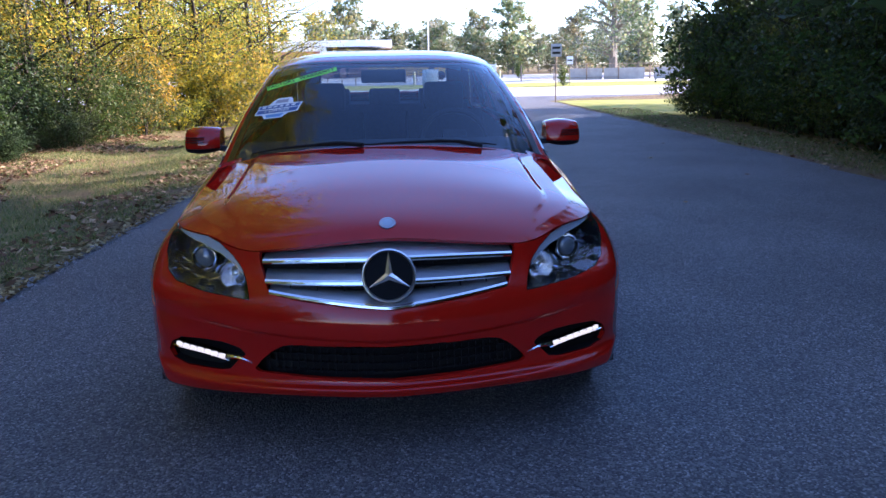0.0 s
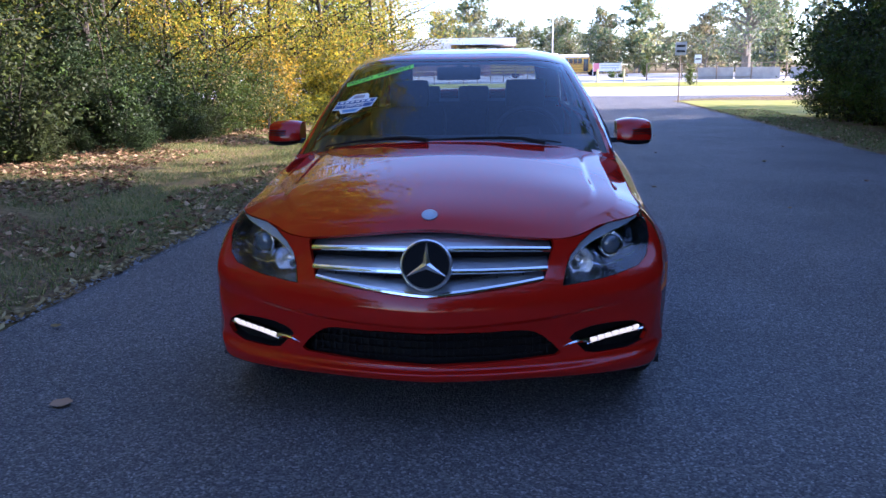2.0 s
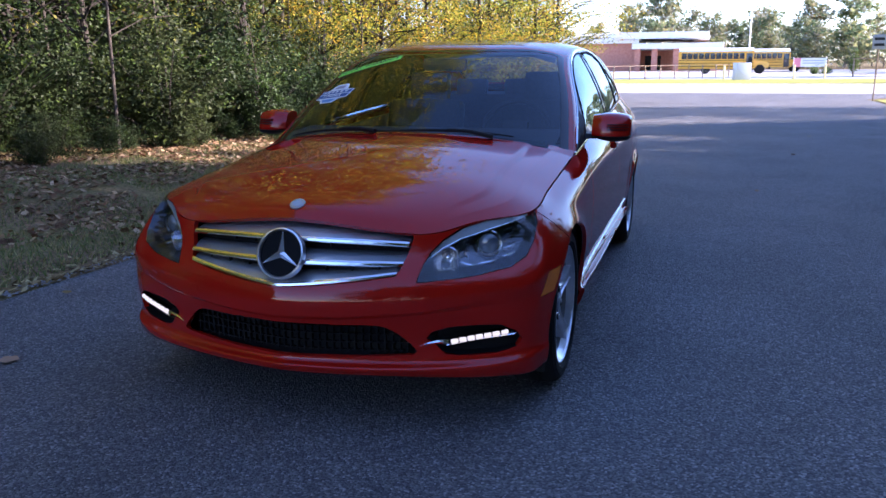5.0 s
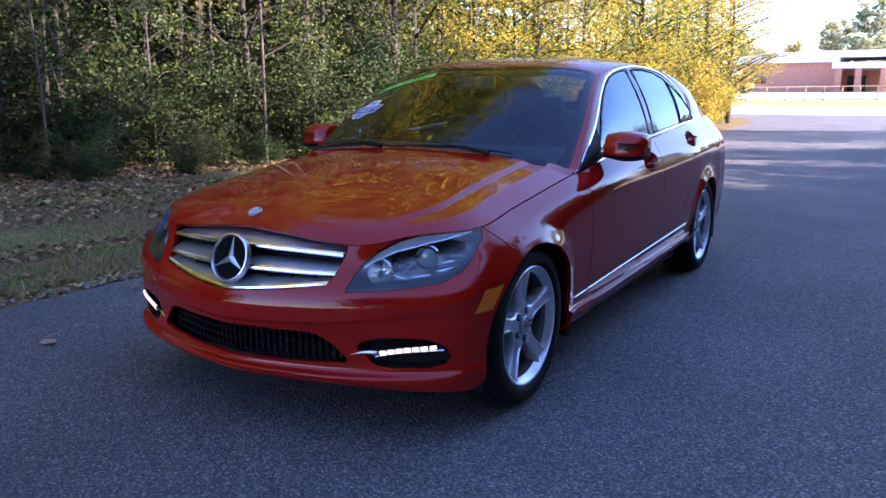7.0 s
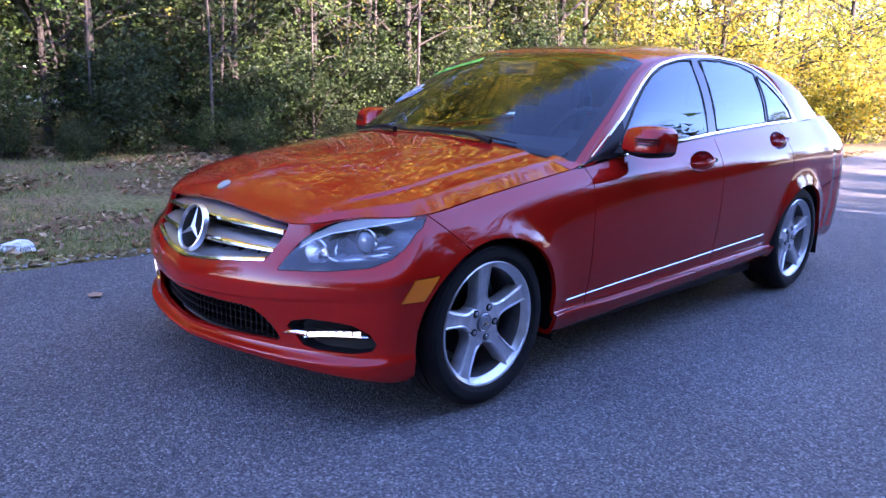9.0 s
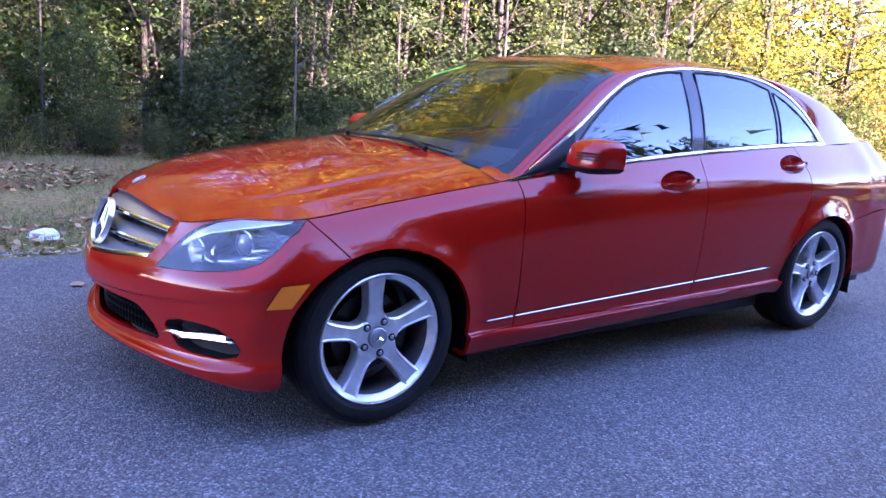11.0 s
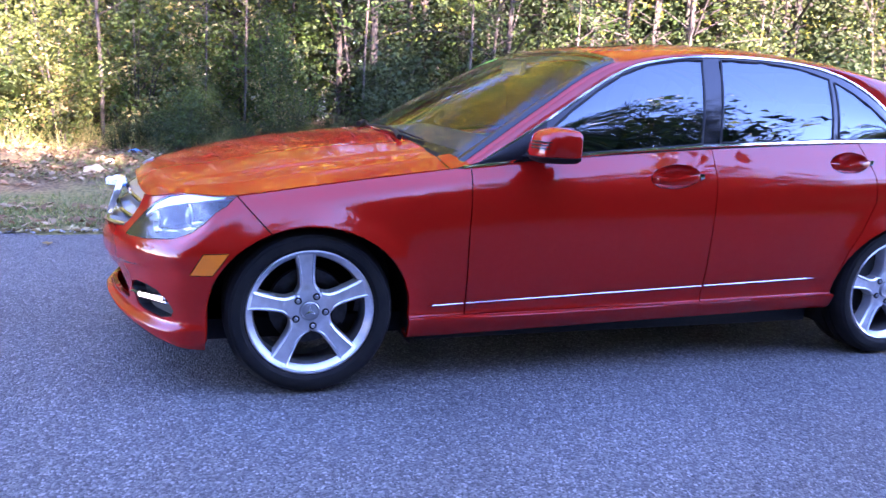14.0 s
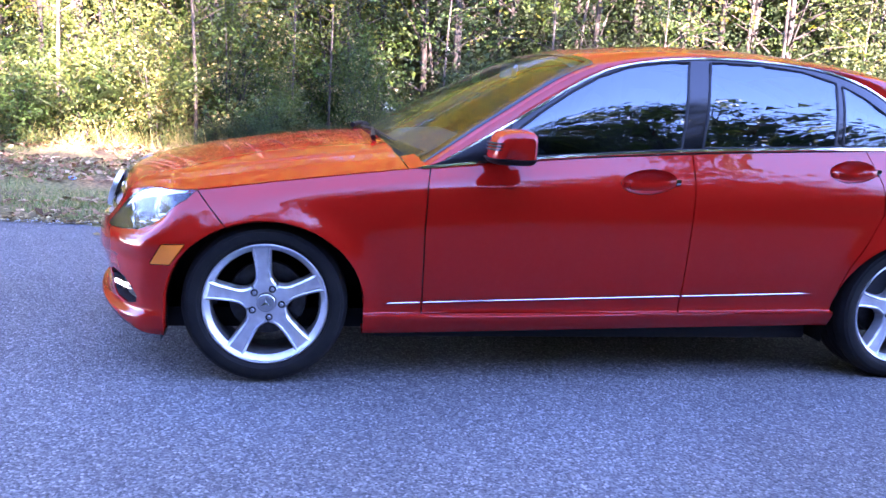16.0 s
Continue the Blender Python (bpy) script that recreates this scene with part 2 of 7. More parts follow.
SIDE_X = [
    (0.76, 0.845, 0.868, 0.868, 0.874, 0.880, 0.872, 0.846, 0.783),
    (0.78, 0.845, 0.880, 0.854, 0.870, 0.880, 0.880, 0.860, 0.790),
    (0.78, 0.845, 0.884, 0.854, 0.872, 0.884, 0.886, 0.872, 0.803),
    (0.78, 0.845, 0.882, 0.856, 0.874, 0.886, 0.886, 0.872, 0.775),
    (0.74, 0.800, 0.830, 0.835, 0.845, 0.852, 0.848, 0.825, 0.700),
]
SIDE_Z = [
    (0.19, 0.190, 0.275, 0.305, 0.40, 0.51, 0.62, 0.71, 0.775),
    (0.202, 0.202, 0.275, 0.295, 0.40, 0.53, 0.67, 0.785, 0.850),
    (0.225, 0.230, 0.297, 0.312, 0.42, 0.56, 0.71, 0.825, 0.957),
    (0.242, 0.247, 0.312, 0.328, 0.43, 0.57, 0.73, 0.85, 0.998),
    (0.25, 0.250, 0.310, 0.360, 0.45, 0.58, 0.73, 0.87, 1.035),
]
side_x, side_z = spline(SIDE_Y, SIDE_X), spline(SIDE_Y, SIDE_Z)
WAIST_Y = (0.0, 0.28, 0.55, 0.9, 1.3, 1.7, 2.1, 2.45, 2.76, 3.05, 3.3)
RING_END = 4 + len(WAIST_Y) + 2


def level_curve(l):
    pts = [np.array(p) for p in NOSE[l]]
    pts += [np.array((side_x(y)[0][l], y, side_z(y)[0][l])) for y in WAIST_Y]
    xe, ze = side_x(3.3)[0][l], side_z(3.3)[0][l]
    back = 0.07 if l == 8 else (0.10 if l == 0 else 0.0)
    pts += [np.array((xe * 0.93, 3.58 - back, ze)), np.array((xe * 0.55, 3.74 - back, ze)), np.array((0, 3.785 - back, ze))]
    return spline(range(len(pts)), pts, True)


LEVELS = [level_curve(l) for l in range(9)]


def ring(s, v):
    """The body's outer skin: s along the car from the nose's centre to the tail's, v from the underside (0) to the top edge (8)."""
    s = np.atleast_1d(s)
    rows = np.stack([c(s) for c in LEVELS])            # level, s, xyz
    out = np.empty((len(s), len(np.atleast_1d(v)), 3))
    for i in range(len(s)):
        out[i] = spline(range(9), rows[:, i])(v)
    # a crease across the bumper, with the lower half drawn in
    zc = 0.420 + 0.05 * np.clip(out[..., 0] / 0.7, 0, 1) ** 2
    below = np.clip((zc - out[..., 2]) / 0.010, 0, 1)
    out[..., 1] += 0.011 * below * np.clip((out[..., 2] - 0.280) / 0.06, 0, 1) * np.clip((-0.34 - out[..., 1]) / 0.1, 0, 1) * np.clip((0.72 - out[..., 0]) / 0.14, 0, 1)
    # the wheel arches flare out
    for y0 in (0.0, 2.76):
        rho = np.sqrt(((out[..., 1] - y0) / 0.372) ** 2 + ((out[..., 2] - 0.315) / 0.328) ** 2)
        out[..., 0] += 0.015 * np.exp(-((np.maximum(rho, 1.0) - 1.0) / 0.17) ** 2) * np.clip((out[..., 0] - 0.6) / 0.2, 0, 1) * np.clip((out[..., 2] - 0.43) / 0.18, 0, 1)
    return out


# hood, greenhouse
HOOD_MID = spline((0, 0.12, 0.35, 0.65, 1), [(0, -0.640, 0.732), (0, -0.583, 0.775), (0, -0.32, 0.848), (0, 0.05, 0.912), (0, 0.43, 0.955)])
COWL_S = 5.95


def top_edge(s):
    return LEVELS[8](s)


def hood(a, b):
    """a from the centre to the seam, b from the nose to the windscreen."""
    mid = HOOD_MID(b)[0]
    side = top_edge(1 + b * (COWL_S - 1) if b > 0 else 1.0)[0]
    nose = top_edge(a)[0]
    end = top_edge(COWL_S)[0]
    cowl = np.array((end[0] * a, 0.43 + (end[1] - 0.43) * a ** 2, 0))
    k0 = min(1.0, b / 0.3)
    k0 = k0 * k0 * (3 - 2 * k0)
    ac = 0.88
    fold = 0.64 * (a / ac) ** 2.2 if a < ac else 0.64 + 0.36 * ((a - ac) / (1 - ac)) ** 0.92
    c_ = 1 - 0.24 * k0                       # a raised crease runs from the lamp to the windscreen's corner
    rise = [min(1.0, max(0.0, (u - c_ + 0.02) / 0.04)) for u in (a, 1.0)]
    rise = [u * u * (3 - 2 * u) for u in rise]
    fold = fold * (1 - 0.07 * k0) + 0.07 * k0 * rise[0] / max(0.05, rise[1])
    w = (1 - k0) * a ** 2.6 + k0 * fold
    cowl[2] = (1 - w) * 0.955 + w * end[2]
    n0, n1 = top_edge(0)[0], top_edge(1)[0]
    p = np.empty(3)
    for k in range(3):
        g = (a, a ** 1.7, w)[k]
        p[k] = (1 - g) * mid[k] + g * side[k] + (1 - b) * (nose[k] - (1 - g) * n0[k] - g * n1[k]) + b * (cowl[k] - (1 - g) * (0, 0.43, 0.955)[k] - g * end[k])
    return p


ROOF_MID = spline((0, 1, 2, 3, 4, 5, 6, 7, 8), [(0, 0.40, 0.945), (0, 0.80, 1.166), (0, 1.16, 1.334), (0, 1.45, 1.386), (0, 1.85, 1.411), (0, 2.28, 1.399), (0, 2.66, 1.355), (0, 2.99, 1.245), (0, 3.30, 1.104)])
RAIL = spline((0, 1, 2, 3, 4, 5, 6, 7, 8), [(0.792, 0.636, 0.862), (0.736, 0.955, 1.051), (0.656, 1.246, 1.224), (0.618, 1.456, 1.308), (0.602, 1.80, 1.354), (0.602, 2.22, 1.350), (0.630, 2.50, 1.298), (0.678, 2.70, 1.185), (0.744, 2.85, 1.011)])


# the shell's edge: along the window rail, then down the rear pillar behind the window
SHELL = spline((0, 1, 2, 3, 4, 5, 6, 7, 8), [(0.785, 0.60, 0.858), (0.722, 0.92, 1.068), (0.640, 1.22, 1.245), (0.606, 1.45, 1.322), (0.596, 1.80, 1.362), (0.600, 2.23, 1.354), (0.622, 2.68, 1.304), (0.668, 3.02, 1.194), (0.700, 3.30, 1.031)])


def rear_pillar(w, q):
    """Between the window rail and the shell's edge, along the front pillar, the roof and behind the doors."""
    a, b = RAIL(q)[0], SHELL(q)[0]
    p = a + (b - a) * w
    p[0] += (0.003 + 0.009 * min(1, max(0, q - 4))) * math.sin(math.pi * w)
    return p


def greenhouse(a, q):
    """Roof, pillars and screens: a from the centre line to the window rail, q from the cowl to the boot."""
    c, r = ROOF_MID(q)[0], SHELL(q)[0]
    p = 2.6 + 1.9 * min(1.0, q / 2.0)        # the roof is flatter across than the windscreen's foot
    return np.array((a * r[0], c[1] + (r[1] - c[1]) * a ** 2, c[2] + (r[2] - c[2]) * a ** p))


BELT = spline((0, 1, 2, 3, 4, 5, 6, 7, 8), [top_edge(s)[0] for s in (5.95, 6.9, 7.7, 8.35, 9.3, 10.3, 11.0, 11.7, 12.3)])


def side_pane(w, q):
    """Between the belt (w = 0) and the rail (w = 1)."""
    b, r = BELT(q)[0], RAIL(q)[0]
    p = b + (r - b) * w
    p[0] += 0.022 * math.sin(math.pi * w) * min(1, q, 8 - q)
    return p


# ---- mesh helpers ----
def part(name, bm, mat, parent=None, label="", smooth=True, angle=35):
    """Links a bmesh as one mesh object under a thing or a part."""
    me = bpy.data.meshes.new(name)
    bm.to_mesh(me)
    bm.free()
    if smooth:
        me.polygons.foreach_set("use_smooth", [True] * len(me.polygons))
        me.set_sharp_from_angle(angle=radians(angle))
    for m in mat if isinstance(mat, (list, tuple)) else [mat]:
        me.materials.append(m)
    ob = new(name, me)
    if parent:
        ob.parent = parent
    return tagged(ob, label=label)


def from_lists(verts, faces, flip=False):
    bm = bmesh.new()
    vs = [bm.verts.new(v) for v in verts]
    for f in faces:
        if len(set(f)) > 2:
            try:
                bm.faces.new([vs[i] for i in (reversed(f) if flip else f)])
            except ValueError:
                pass
    return bm


def grid_lists(fn, us, vs):
    pts = [tuple(fn(u, v)) for u in us for v in vs]
    n = len(vs)
    faces = [(i * n + j, (i + 1) * n + j, (i + 1) * n + j + 1, i * n + j + 1) for i in range(len(us) - 1) for j in range(n - 1)]
    return pts, faces


def box(bm, lo, hi, bevel=0.0, m=None):
    r = bmesh.ops.create_cube(bm, size=1)
    c, d = (Vector(lo) + Vector(hi)) / 2, Vector(hi) - Vector(lo)
    bmesh.ops.scale(bm, vec=d, verts=r["verts"])
    bmesh.ops.translate(bm, vec=c, verts=r["verts"])
    if bevel:
        edges = {e for v in r["verts"] for e in v.link_edges}
        r2 = bmesh.ops.bevel(bm, geom=list(edges), offset=bevel, segments=2, profile=0.7, affect="EDGES")
        verts = {v for f in r2["faces"] for v in f.verts} | {v for v in r["verts"] if v.is_valid}
    else:
        verts = set(r["verts"])
    if m is not None:
        bmesh.ops.transform(bm, matrix=m, verts=list(verts))
    return list(verts)


def lathe(profile, steps=48, axis="x", bm=None):
    """Turns (axial, radius) points round an axis."""
    bm = bm or bmesh.new()
    rings = []
    for k in range(steps):
        t = 2 * math.pi * k / steps
        c, s_ = math.cos(t), math.sin(t)
        rings.append([bm.verts.new((h, r * c, r * s_) if axis == "x" else ((r * c, r * s_, h) if axis == "z" else (r * s_, h, r * c))) for h, r in profile])
    for k in range(steps):
        a, b = rings[k], rings[(k + 1) % steps]
        for i in range(len(profile) - 1):
            bm.faces.new((a[i], a[i + 1], b[i + 1], b[i]))
    return bm


def tube(bm, pts, radius, sides=8, close_ends=True):
    """A round bar along pts; radius may be a list."""
    rings = []
    n = len(pts)
    for i, p in enumerate(pts):
        d = (Vector(pts[min(i + 1, n - 1)]) - Vector(pts[max(i - 1, 0)])).normalized()
        u = d.cross(Vector((0.13, 0.21, 0.97)))
        u = (u if u.length > 1e-3 else d.cross(Vector((1, 0, 0)))).normalized()
        w = d.cross(u)
        r = radius[i] if isinstance(radius, (list, tuple)) else radius
        rings.append([bm.verts.new(Vector(p) + (u * math.cos(2 * math.pi * k / sides) + w * math.sin(2 * math.pi * k / sides)) * r) for k in range(sides)])
    for a, b in zip(rings, rings[1:]):
        for k in range(sides):
            bm.faces.new((a[k], a[(k + 1) % sides], b[(k + 1) % sides], b[k]))
    if close_ends:
        bm.faces.new(rings[0][::-1])
        bm.faces.new(rings[-1])


def ribbon(bm, rows, close=True):
    """Skins rows of points into a strip; close joins each row's last point to its first."""
    vs = [[bm.verts.new(p) for p in r] for r in rows]
    n = len(rows[0])
    for a, b in zip(vs, vs[1:]):
        for k in range(n if close else n - 1):
            bm.faces.new((a[k], a[(k + 1) % n], b[(k + 1) % n], b[k]))
    if close:
        bm.faces.new(vs[0][::-1])
        bm.faces.new(vs[-1])


def inside(p, poly):
    x, y = p
    hit = False
    for (x1, y1), (x2, y2) in zip(poly, poly[1:] + poly[:1]):
        if (y1 > y) != (y2 > y) and x < (x2 - x1) * (y - y1) / (y2 - y1) + x1:
            hit = not hit
    return hit


def cut(bm, line, axes, keep, closed=True):
    """Cuts the skin along a line drawn in one projection, where keep(centre) holds."""
    i, j = axes
    us, ws = [p[0] for p in line], [p[1] for p in line]
    pad = 0.03
    faces = set()
    for f in bm.faces:
        c = f.calc_center_median()
        if min(us) - pad < c[i] < max(us) + pad and min(ws) - pad < c[j] < max(ws) + pad and keep(c):
            faces.add(f)
    pairs = list(zip(line, line[1:])) + ([(line[-1], line[0])] if closed else [])
    for p, q in pairs:
        lo, hi = (min(p[0], q[0]) - 1e-4, min(p[1], q[1]) - 1e-4), (max(p[0], q[0]) + 1e-4, max(p[1], q[1]) + 1e-4)
        near = []
        for f in faces:
            a = [v.co[i] for v in f.verts]
            b = [v.co[j] for v in f.verts]
            if min(a) <= hi[0] and max(a) >= lo[0] and min(b) <= hi[1] and max(b) >= lo[1]:
                near.append(f)
        if not near:
            continue
        no, co = Vector((0, 0, 0)), Vector((0, 0, 0))
        no[i], no[j] = q[1] - p[1], -(q[0] - p[0])
        co[i], co[j] = p
        geom = list({v for f in near for v in f.verts}) + list({e for f in near for e in f.edges}) + near
        r = bmesh.ops.bisect_plane(bm, geom=geom, dist=1e-5, plane_co=co, plane_no=no.normalized())
        faces = {f for f in faces if f.is_valid} | {g for g in r["geom"] if isinstance(g, bmesh.types.BMFace)}
        for g in r["geom_cut"]:
            if isinstance(g, bmesh.types.BMVert):
                faces.update(g.link_faces)


def lists_of(faces):
    index, verts, out = {}, [], []
    for f in faces:
        row = []
        for v in f.verts:
            if v not in index:
                index[v] = len(verts)
                verts.append(v.co.copy())
            row.append(index[v])
        out.append(tuple(row))
    return verts, out


def flange(verts, faces, gap=0.0025, depth=0.018):
    """Draws a panel's border in by gap and folds it inwards."""
    verts = [Vector(v) for v in verts]
    used, normal = {}, [Vector() for _ in verts]
    for f in faces:
        n = Vector()
        p0 = verts[f[0]]
        for k in range(1, len(f) - 1):
            n += (verts[f[k]] - p0).cross(verts[f[k + 1]] - p0)
        for a, b in zip(f, f[1:] + f[:1]):
            normal[a] += n
            key = (a, b) if a < b else (b, a)
            used.setdefault(key, []).append((a, b, n.normalized()))
    pull, rim = {}, []
    for key, us in used.items():
        if len(us) == 1:
            a, b, n = us[0]
            if abs(verts[a].x) < 1e-4 and abs(verts[b].x) < 1e-4:
                continue
            inward = n.cross(verts[b] - verts[a])
            if inward.length < 1e-9:
                continue
            inward.normalize()
            rim.append((a, b))
            for v in (a, b):
                pull[v] = pull.get(v, Vector()) + inward
    fold = {}
    for v, d in pull.items():
        centre = abs(verts[v].x) < 1e-4
        if d.length > 1e-6:
            verts[v] = verts[v] + d.normalized() * gap
        if centre:
            verts[v].x = 0
    for v in pull:
        n = normal[v].normalized()
        p = verts[v] - n * depth
        if abs(verts[v].x) < 1e-4:
            p.x = 0
        fold[v] = len(verts)
        verts.append(p)
    return verts, list(faces) + [(b, a, fold[a], fold[b]) for a, b in rim]


def both_halves(verts, faces):
    """The panel with its mirror image, joined at the middle."""
    index, vs = [], list(verts)
    for v in verts:
        if abs(v[0]) < 1e-4:
            index.append(len(index))
        else:
            index.append(len(vs))
            vs.append(Vector((-v[0], v[1], v[2])))
    return vs, list(faces) + [tuple(index[i] for i in reversed(f)) for f in faces]


def panel(name, verts, faces, mat, parent, label="", central=False, gap=0.0025, depth=0.018, angle=40):
    """One body panel: the middle ones in one piece, the others on either side."""
    verts, faces = flange(verts, faces, gap, depth) if depth else ([Vector(v) for v in verts], faces)
    if central:
        return [part(name, from_lists(*both_halves(verts, faces)), mat, parent, label, angle=angle)]
    made = [part(name, from_lists(verts, faces), mat, parent, label, angle=angle)]
    made.append(part(name, from_lists([(-v[0], v[1], v[2]) for v in verts], faces, flip=True), mat, parent, label, angle=angle))
    return made


def pair(name, build, mat, parent, label="", **kw):
    """A part on the left side and its mirror image on the right."""
    out = []
    for sx in (1, -1):
        bm = build()
        if sx < 0:
            bmesh.ops.scale(bm, vec=(-1, 1, 1), verts=bm.verts)
            bmesh.ops.reverse_faces(bm, faces=bm.faces)
        out.append(part(name, bm, mat, parent if not isinstance(parent, (list, tuple)) else parent[0 if sx > 0 else 1], label, **kw))
    return out


# ---- the car ----
car = tagged(new("car"), "red four-door sedan parked on the asphalt road", "car")

HUB_Z, REAR = 0.315, 2.76
arc = [(math.cos(radians(a)), math.sin(radians(a))) for a in range(0, 181, 6)]


def arch_line(y0, grow=1.0):
    return [(y0 + 0.372 * grow * c, HUB_Z + 0.328 * grow * s_) for c, s_ in arc] + [(y0 - 0.372 * grow, 0.1), (y0 + 0.372 * grow, 0.1)]


LAMP = [(0.468, 0.543), (0.480, 0.594), (0.498, 0.634), (0.532, 0.672), (0.585, 0.708), (0.66, 0.731), (0.73, 0.741), (0.779, 0.743), (0.802, 0.702), (0.803, 0.652), (0.788, 0.604), (0.748, 0.576), (0.64, 0.557), (0.54, 0.548)]
GRILLE = [(-0.1, 0.76), (-0.1, 0.520), (0.0, 0.520), (0.12, 0.528), (0.28, 0.545), (0.385, 0.560), (0.402, 0.570), (0.43, 0.655), (0.434, 0.680), (0.425, 0.700), (0.35, 0.716), (0.2, 0.730), (0.0, 0.738)]
INTAKE = [(-0.1, 0.392), (-0.1, 0.272), (0.0, 0.272), (0.25, 0.277), (0.45, 0.288), (0.463, 0.297), (0.44, 0.325), (0.40, 0.362), (0.365, 0.384), (0.33, 0.391), (0.15, 0.393)]
FOGBAY = [(0.498, 0.345), (0.515, 0.366), (0.57, 0.382), (0.65, 0.388), (0.73, 0.383), (0.775, 0.356), (0.790, 0.322), (0.775, 0.297), (0.72, 0.282), (0.60, 0.281), (0.555, 0.290), (0.53, 0.318)]
MARKER = [(-0.424, 0.463), (-0.348, 0.468), (-0.292, 0.548), (-0.378, 0.540)]
FRONT = lambda c: c.y < -0.2
skin = bmesh.new()
cols = np.concatenate([np.linspace(k, k + 1, n, endpoint=False) for k, n in ((0, 34), (1, 34), (2, 22), (3, 22), (4, 20), (5, 20), (6, 16), (7, 16), (8, 16), (9, 16), (10, 20), (11, 18), (12, 12), (13, 8), (14, 10), (15, 10), (16, 10))] + [[RING_END]])
rows = np.concatenate([np.linspace(0, 4.4, 32, endpoint=False), np.linspace(4.4, 5.2, 13, endpoint=False), np.linspace(5.2, 8, 21)])
P = ring(cols, rows)
for hub_y in (0.0, REAR):          # flared lips round the wheel arches
    rr = np.hypot((P[:, :, 1] - hub_y) / 0.372, (P[:, :, 2] - HUB_Z) / 0.328)
    lip = np.clip(1 - (rr - 0.97) / 0.24, 0, 1) * (P[:, :, 0] > 0.6) * (P[:, :, 2] > 0.2)
    P[:, :, 0] += 0.013 * lip ** 1.6
P[0, :, 0] = 0
P[-1, :, 0] = 0
grid_v = [[skin.verts.new(P[i, j]) for j in range(len(rows))] for i in range(len(cols))]
for i in range(len(cols) - 1):
    for j in range(len(rows) - 1):
        skin.faces.new((grid_v[i][j], grid_v[i + 1][j], grid_v[i + 1][j + 1], grid_v[i][j + 1]))
for line, axes, keep in ((LAMP, (0, 2), lambda c: c.y < -0.2 and c.z > 0.5), (GRILLE, (0, 2), FRONT), (INTAKE, (0, 2), FRONT), (FOGBAY, (0, 2), FRONT), (MARKER, (1, 2), lambda c: c.y < -0.25 and c.x > 0.7), (arch_line(0), (1, 2), lambda c: c.x > 0.6), (arch_line(REAR), (1, 2), lambda c: c.x > 0.6)):
    cut(skin, line, axes, keep)
SILL = [(0.36, 0.283), (1.7, 0.300), (2.42, 0.314)]
REAR_CUT = [(2.42, 0.30), (2.40, 0.42), (2.435, 0.52), (2.50, 0.62), (2.56, 0.74), (2.55, 0.86), (2.50, 1.05)]
SEAM_F = [(-0.285, 0.765), (-0.13, 0.60)]
for line in (SILL, REAR_CUT, SEAM_F, [(0.603, 0.27), (0.596, 0.6), (0.604, 0.8), (0.63, 0.9)], [(1.688, 0.27), (1.69, 0.6), (1.70, 1.0)], [(3.05, 0.60), (3.30, 0.64), (3.62, 0.66)], [(3.05, 0.2), (3.05, 0.62)]):
    cut(skin, line, (1, 2), lambda c: c.x > 0.55, closed=False)


HANDLES = ((1.497, 0.842, 0.118, 0.046), (2.420, 0.915, 0.112, 0.043))     # y, z and half sizes of the bowls behind the door handles


def bowl_line(y0, z0, ry, rz):
    return [(y0 + ry * math.cos(radians(a)), z0 + rz * math.sin(radians(a)) + 0.09 * ry * math.cos(radians(a))) for a in range(0, 360, 15)]


for h in HANDLES:
    cut(skin, bowl_line(*h), (1, 2), lambda c: c.x > 0.55)


def y_on(line, z):
    pts = sorted((b, a) for a, b in line)
    return float(np.interp(z, [p[0] for p in pts], [p[1] for p in pts]))


def z_on(line, y):
    return float(np.interp(y, [p[0] for p in line], [p[1] for p in line]))


def region(c):
    xz, yz = (c.x, c.z), (c.y, c.z)
    if c.y < -0.2:
        if c.z > 0.5 and inside(xz, LAMP):
            return "lamp"
        if inside(xz, GRILLE) or inside(xz, INTAKE) or inside(xz, FOGBAY):
            return "open"
    if c.x > 0.6 and (inside(yz, arch_line(0)) or inside(yz, arch_line(REAR))):
        return "open"
    if c.x > 0.6 and c.y > 1 and any(inside(yz, bowl_line(*h)) for h in HANDLES):
        return "open"
    if c.x > 0.7 and c.y < -0.25 and inside(yz, MARKER):
        return "marker"
    if c.y < -0.08 and (c.z < 0.60 or c.y < y_on(SEAM_F, c.z)):
        return "bumper"
    if 0.3 < c.y < 2.45 and c.z < z_on(SILL, c.y):
        return "skirt"
    if c.y < 0.5 or c.y < y_on([(0.603, 0.27), (0.596, 0.6), (0.604, 0.8), (0.63, 0.9)], c.z):
        return "fender"
    if c.y < y_on([(1.688, 0.27), (1.69, 0.6), (1.70, 1.0)], c.z):
        return "front_door"
    if c.y < y_on(REAR_CUT, c.z):
        return "rear_door"
    if c.y > 3.05 and c.z < z_on([(3.05, 0.60), (3.30, 0.64), (3.62, 0.66)], c.y):
        return "rear_bumper"
    return "quarter"


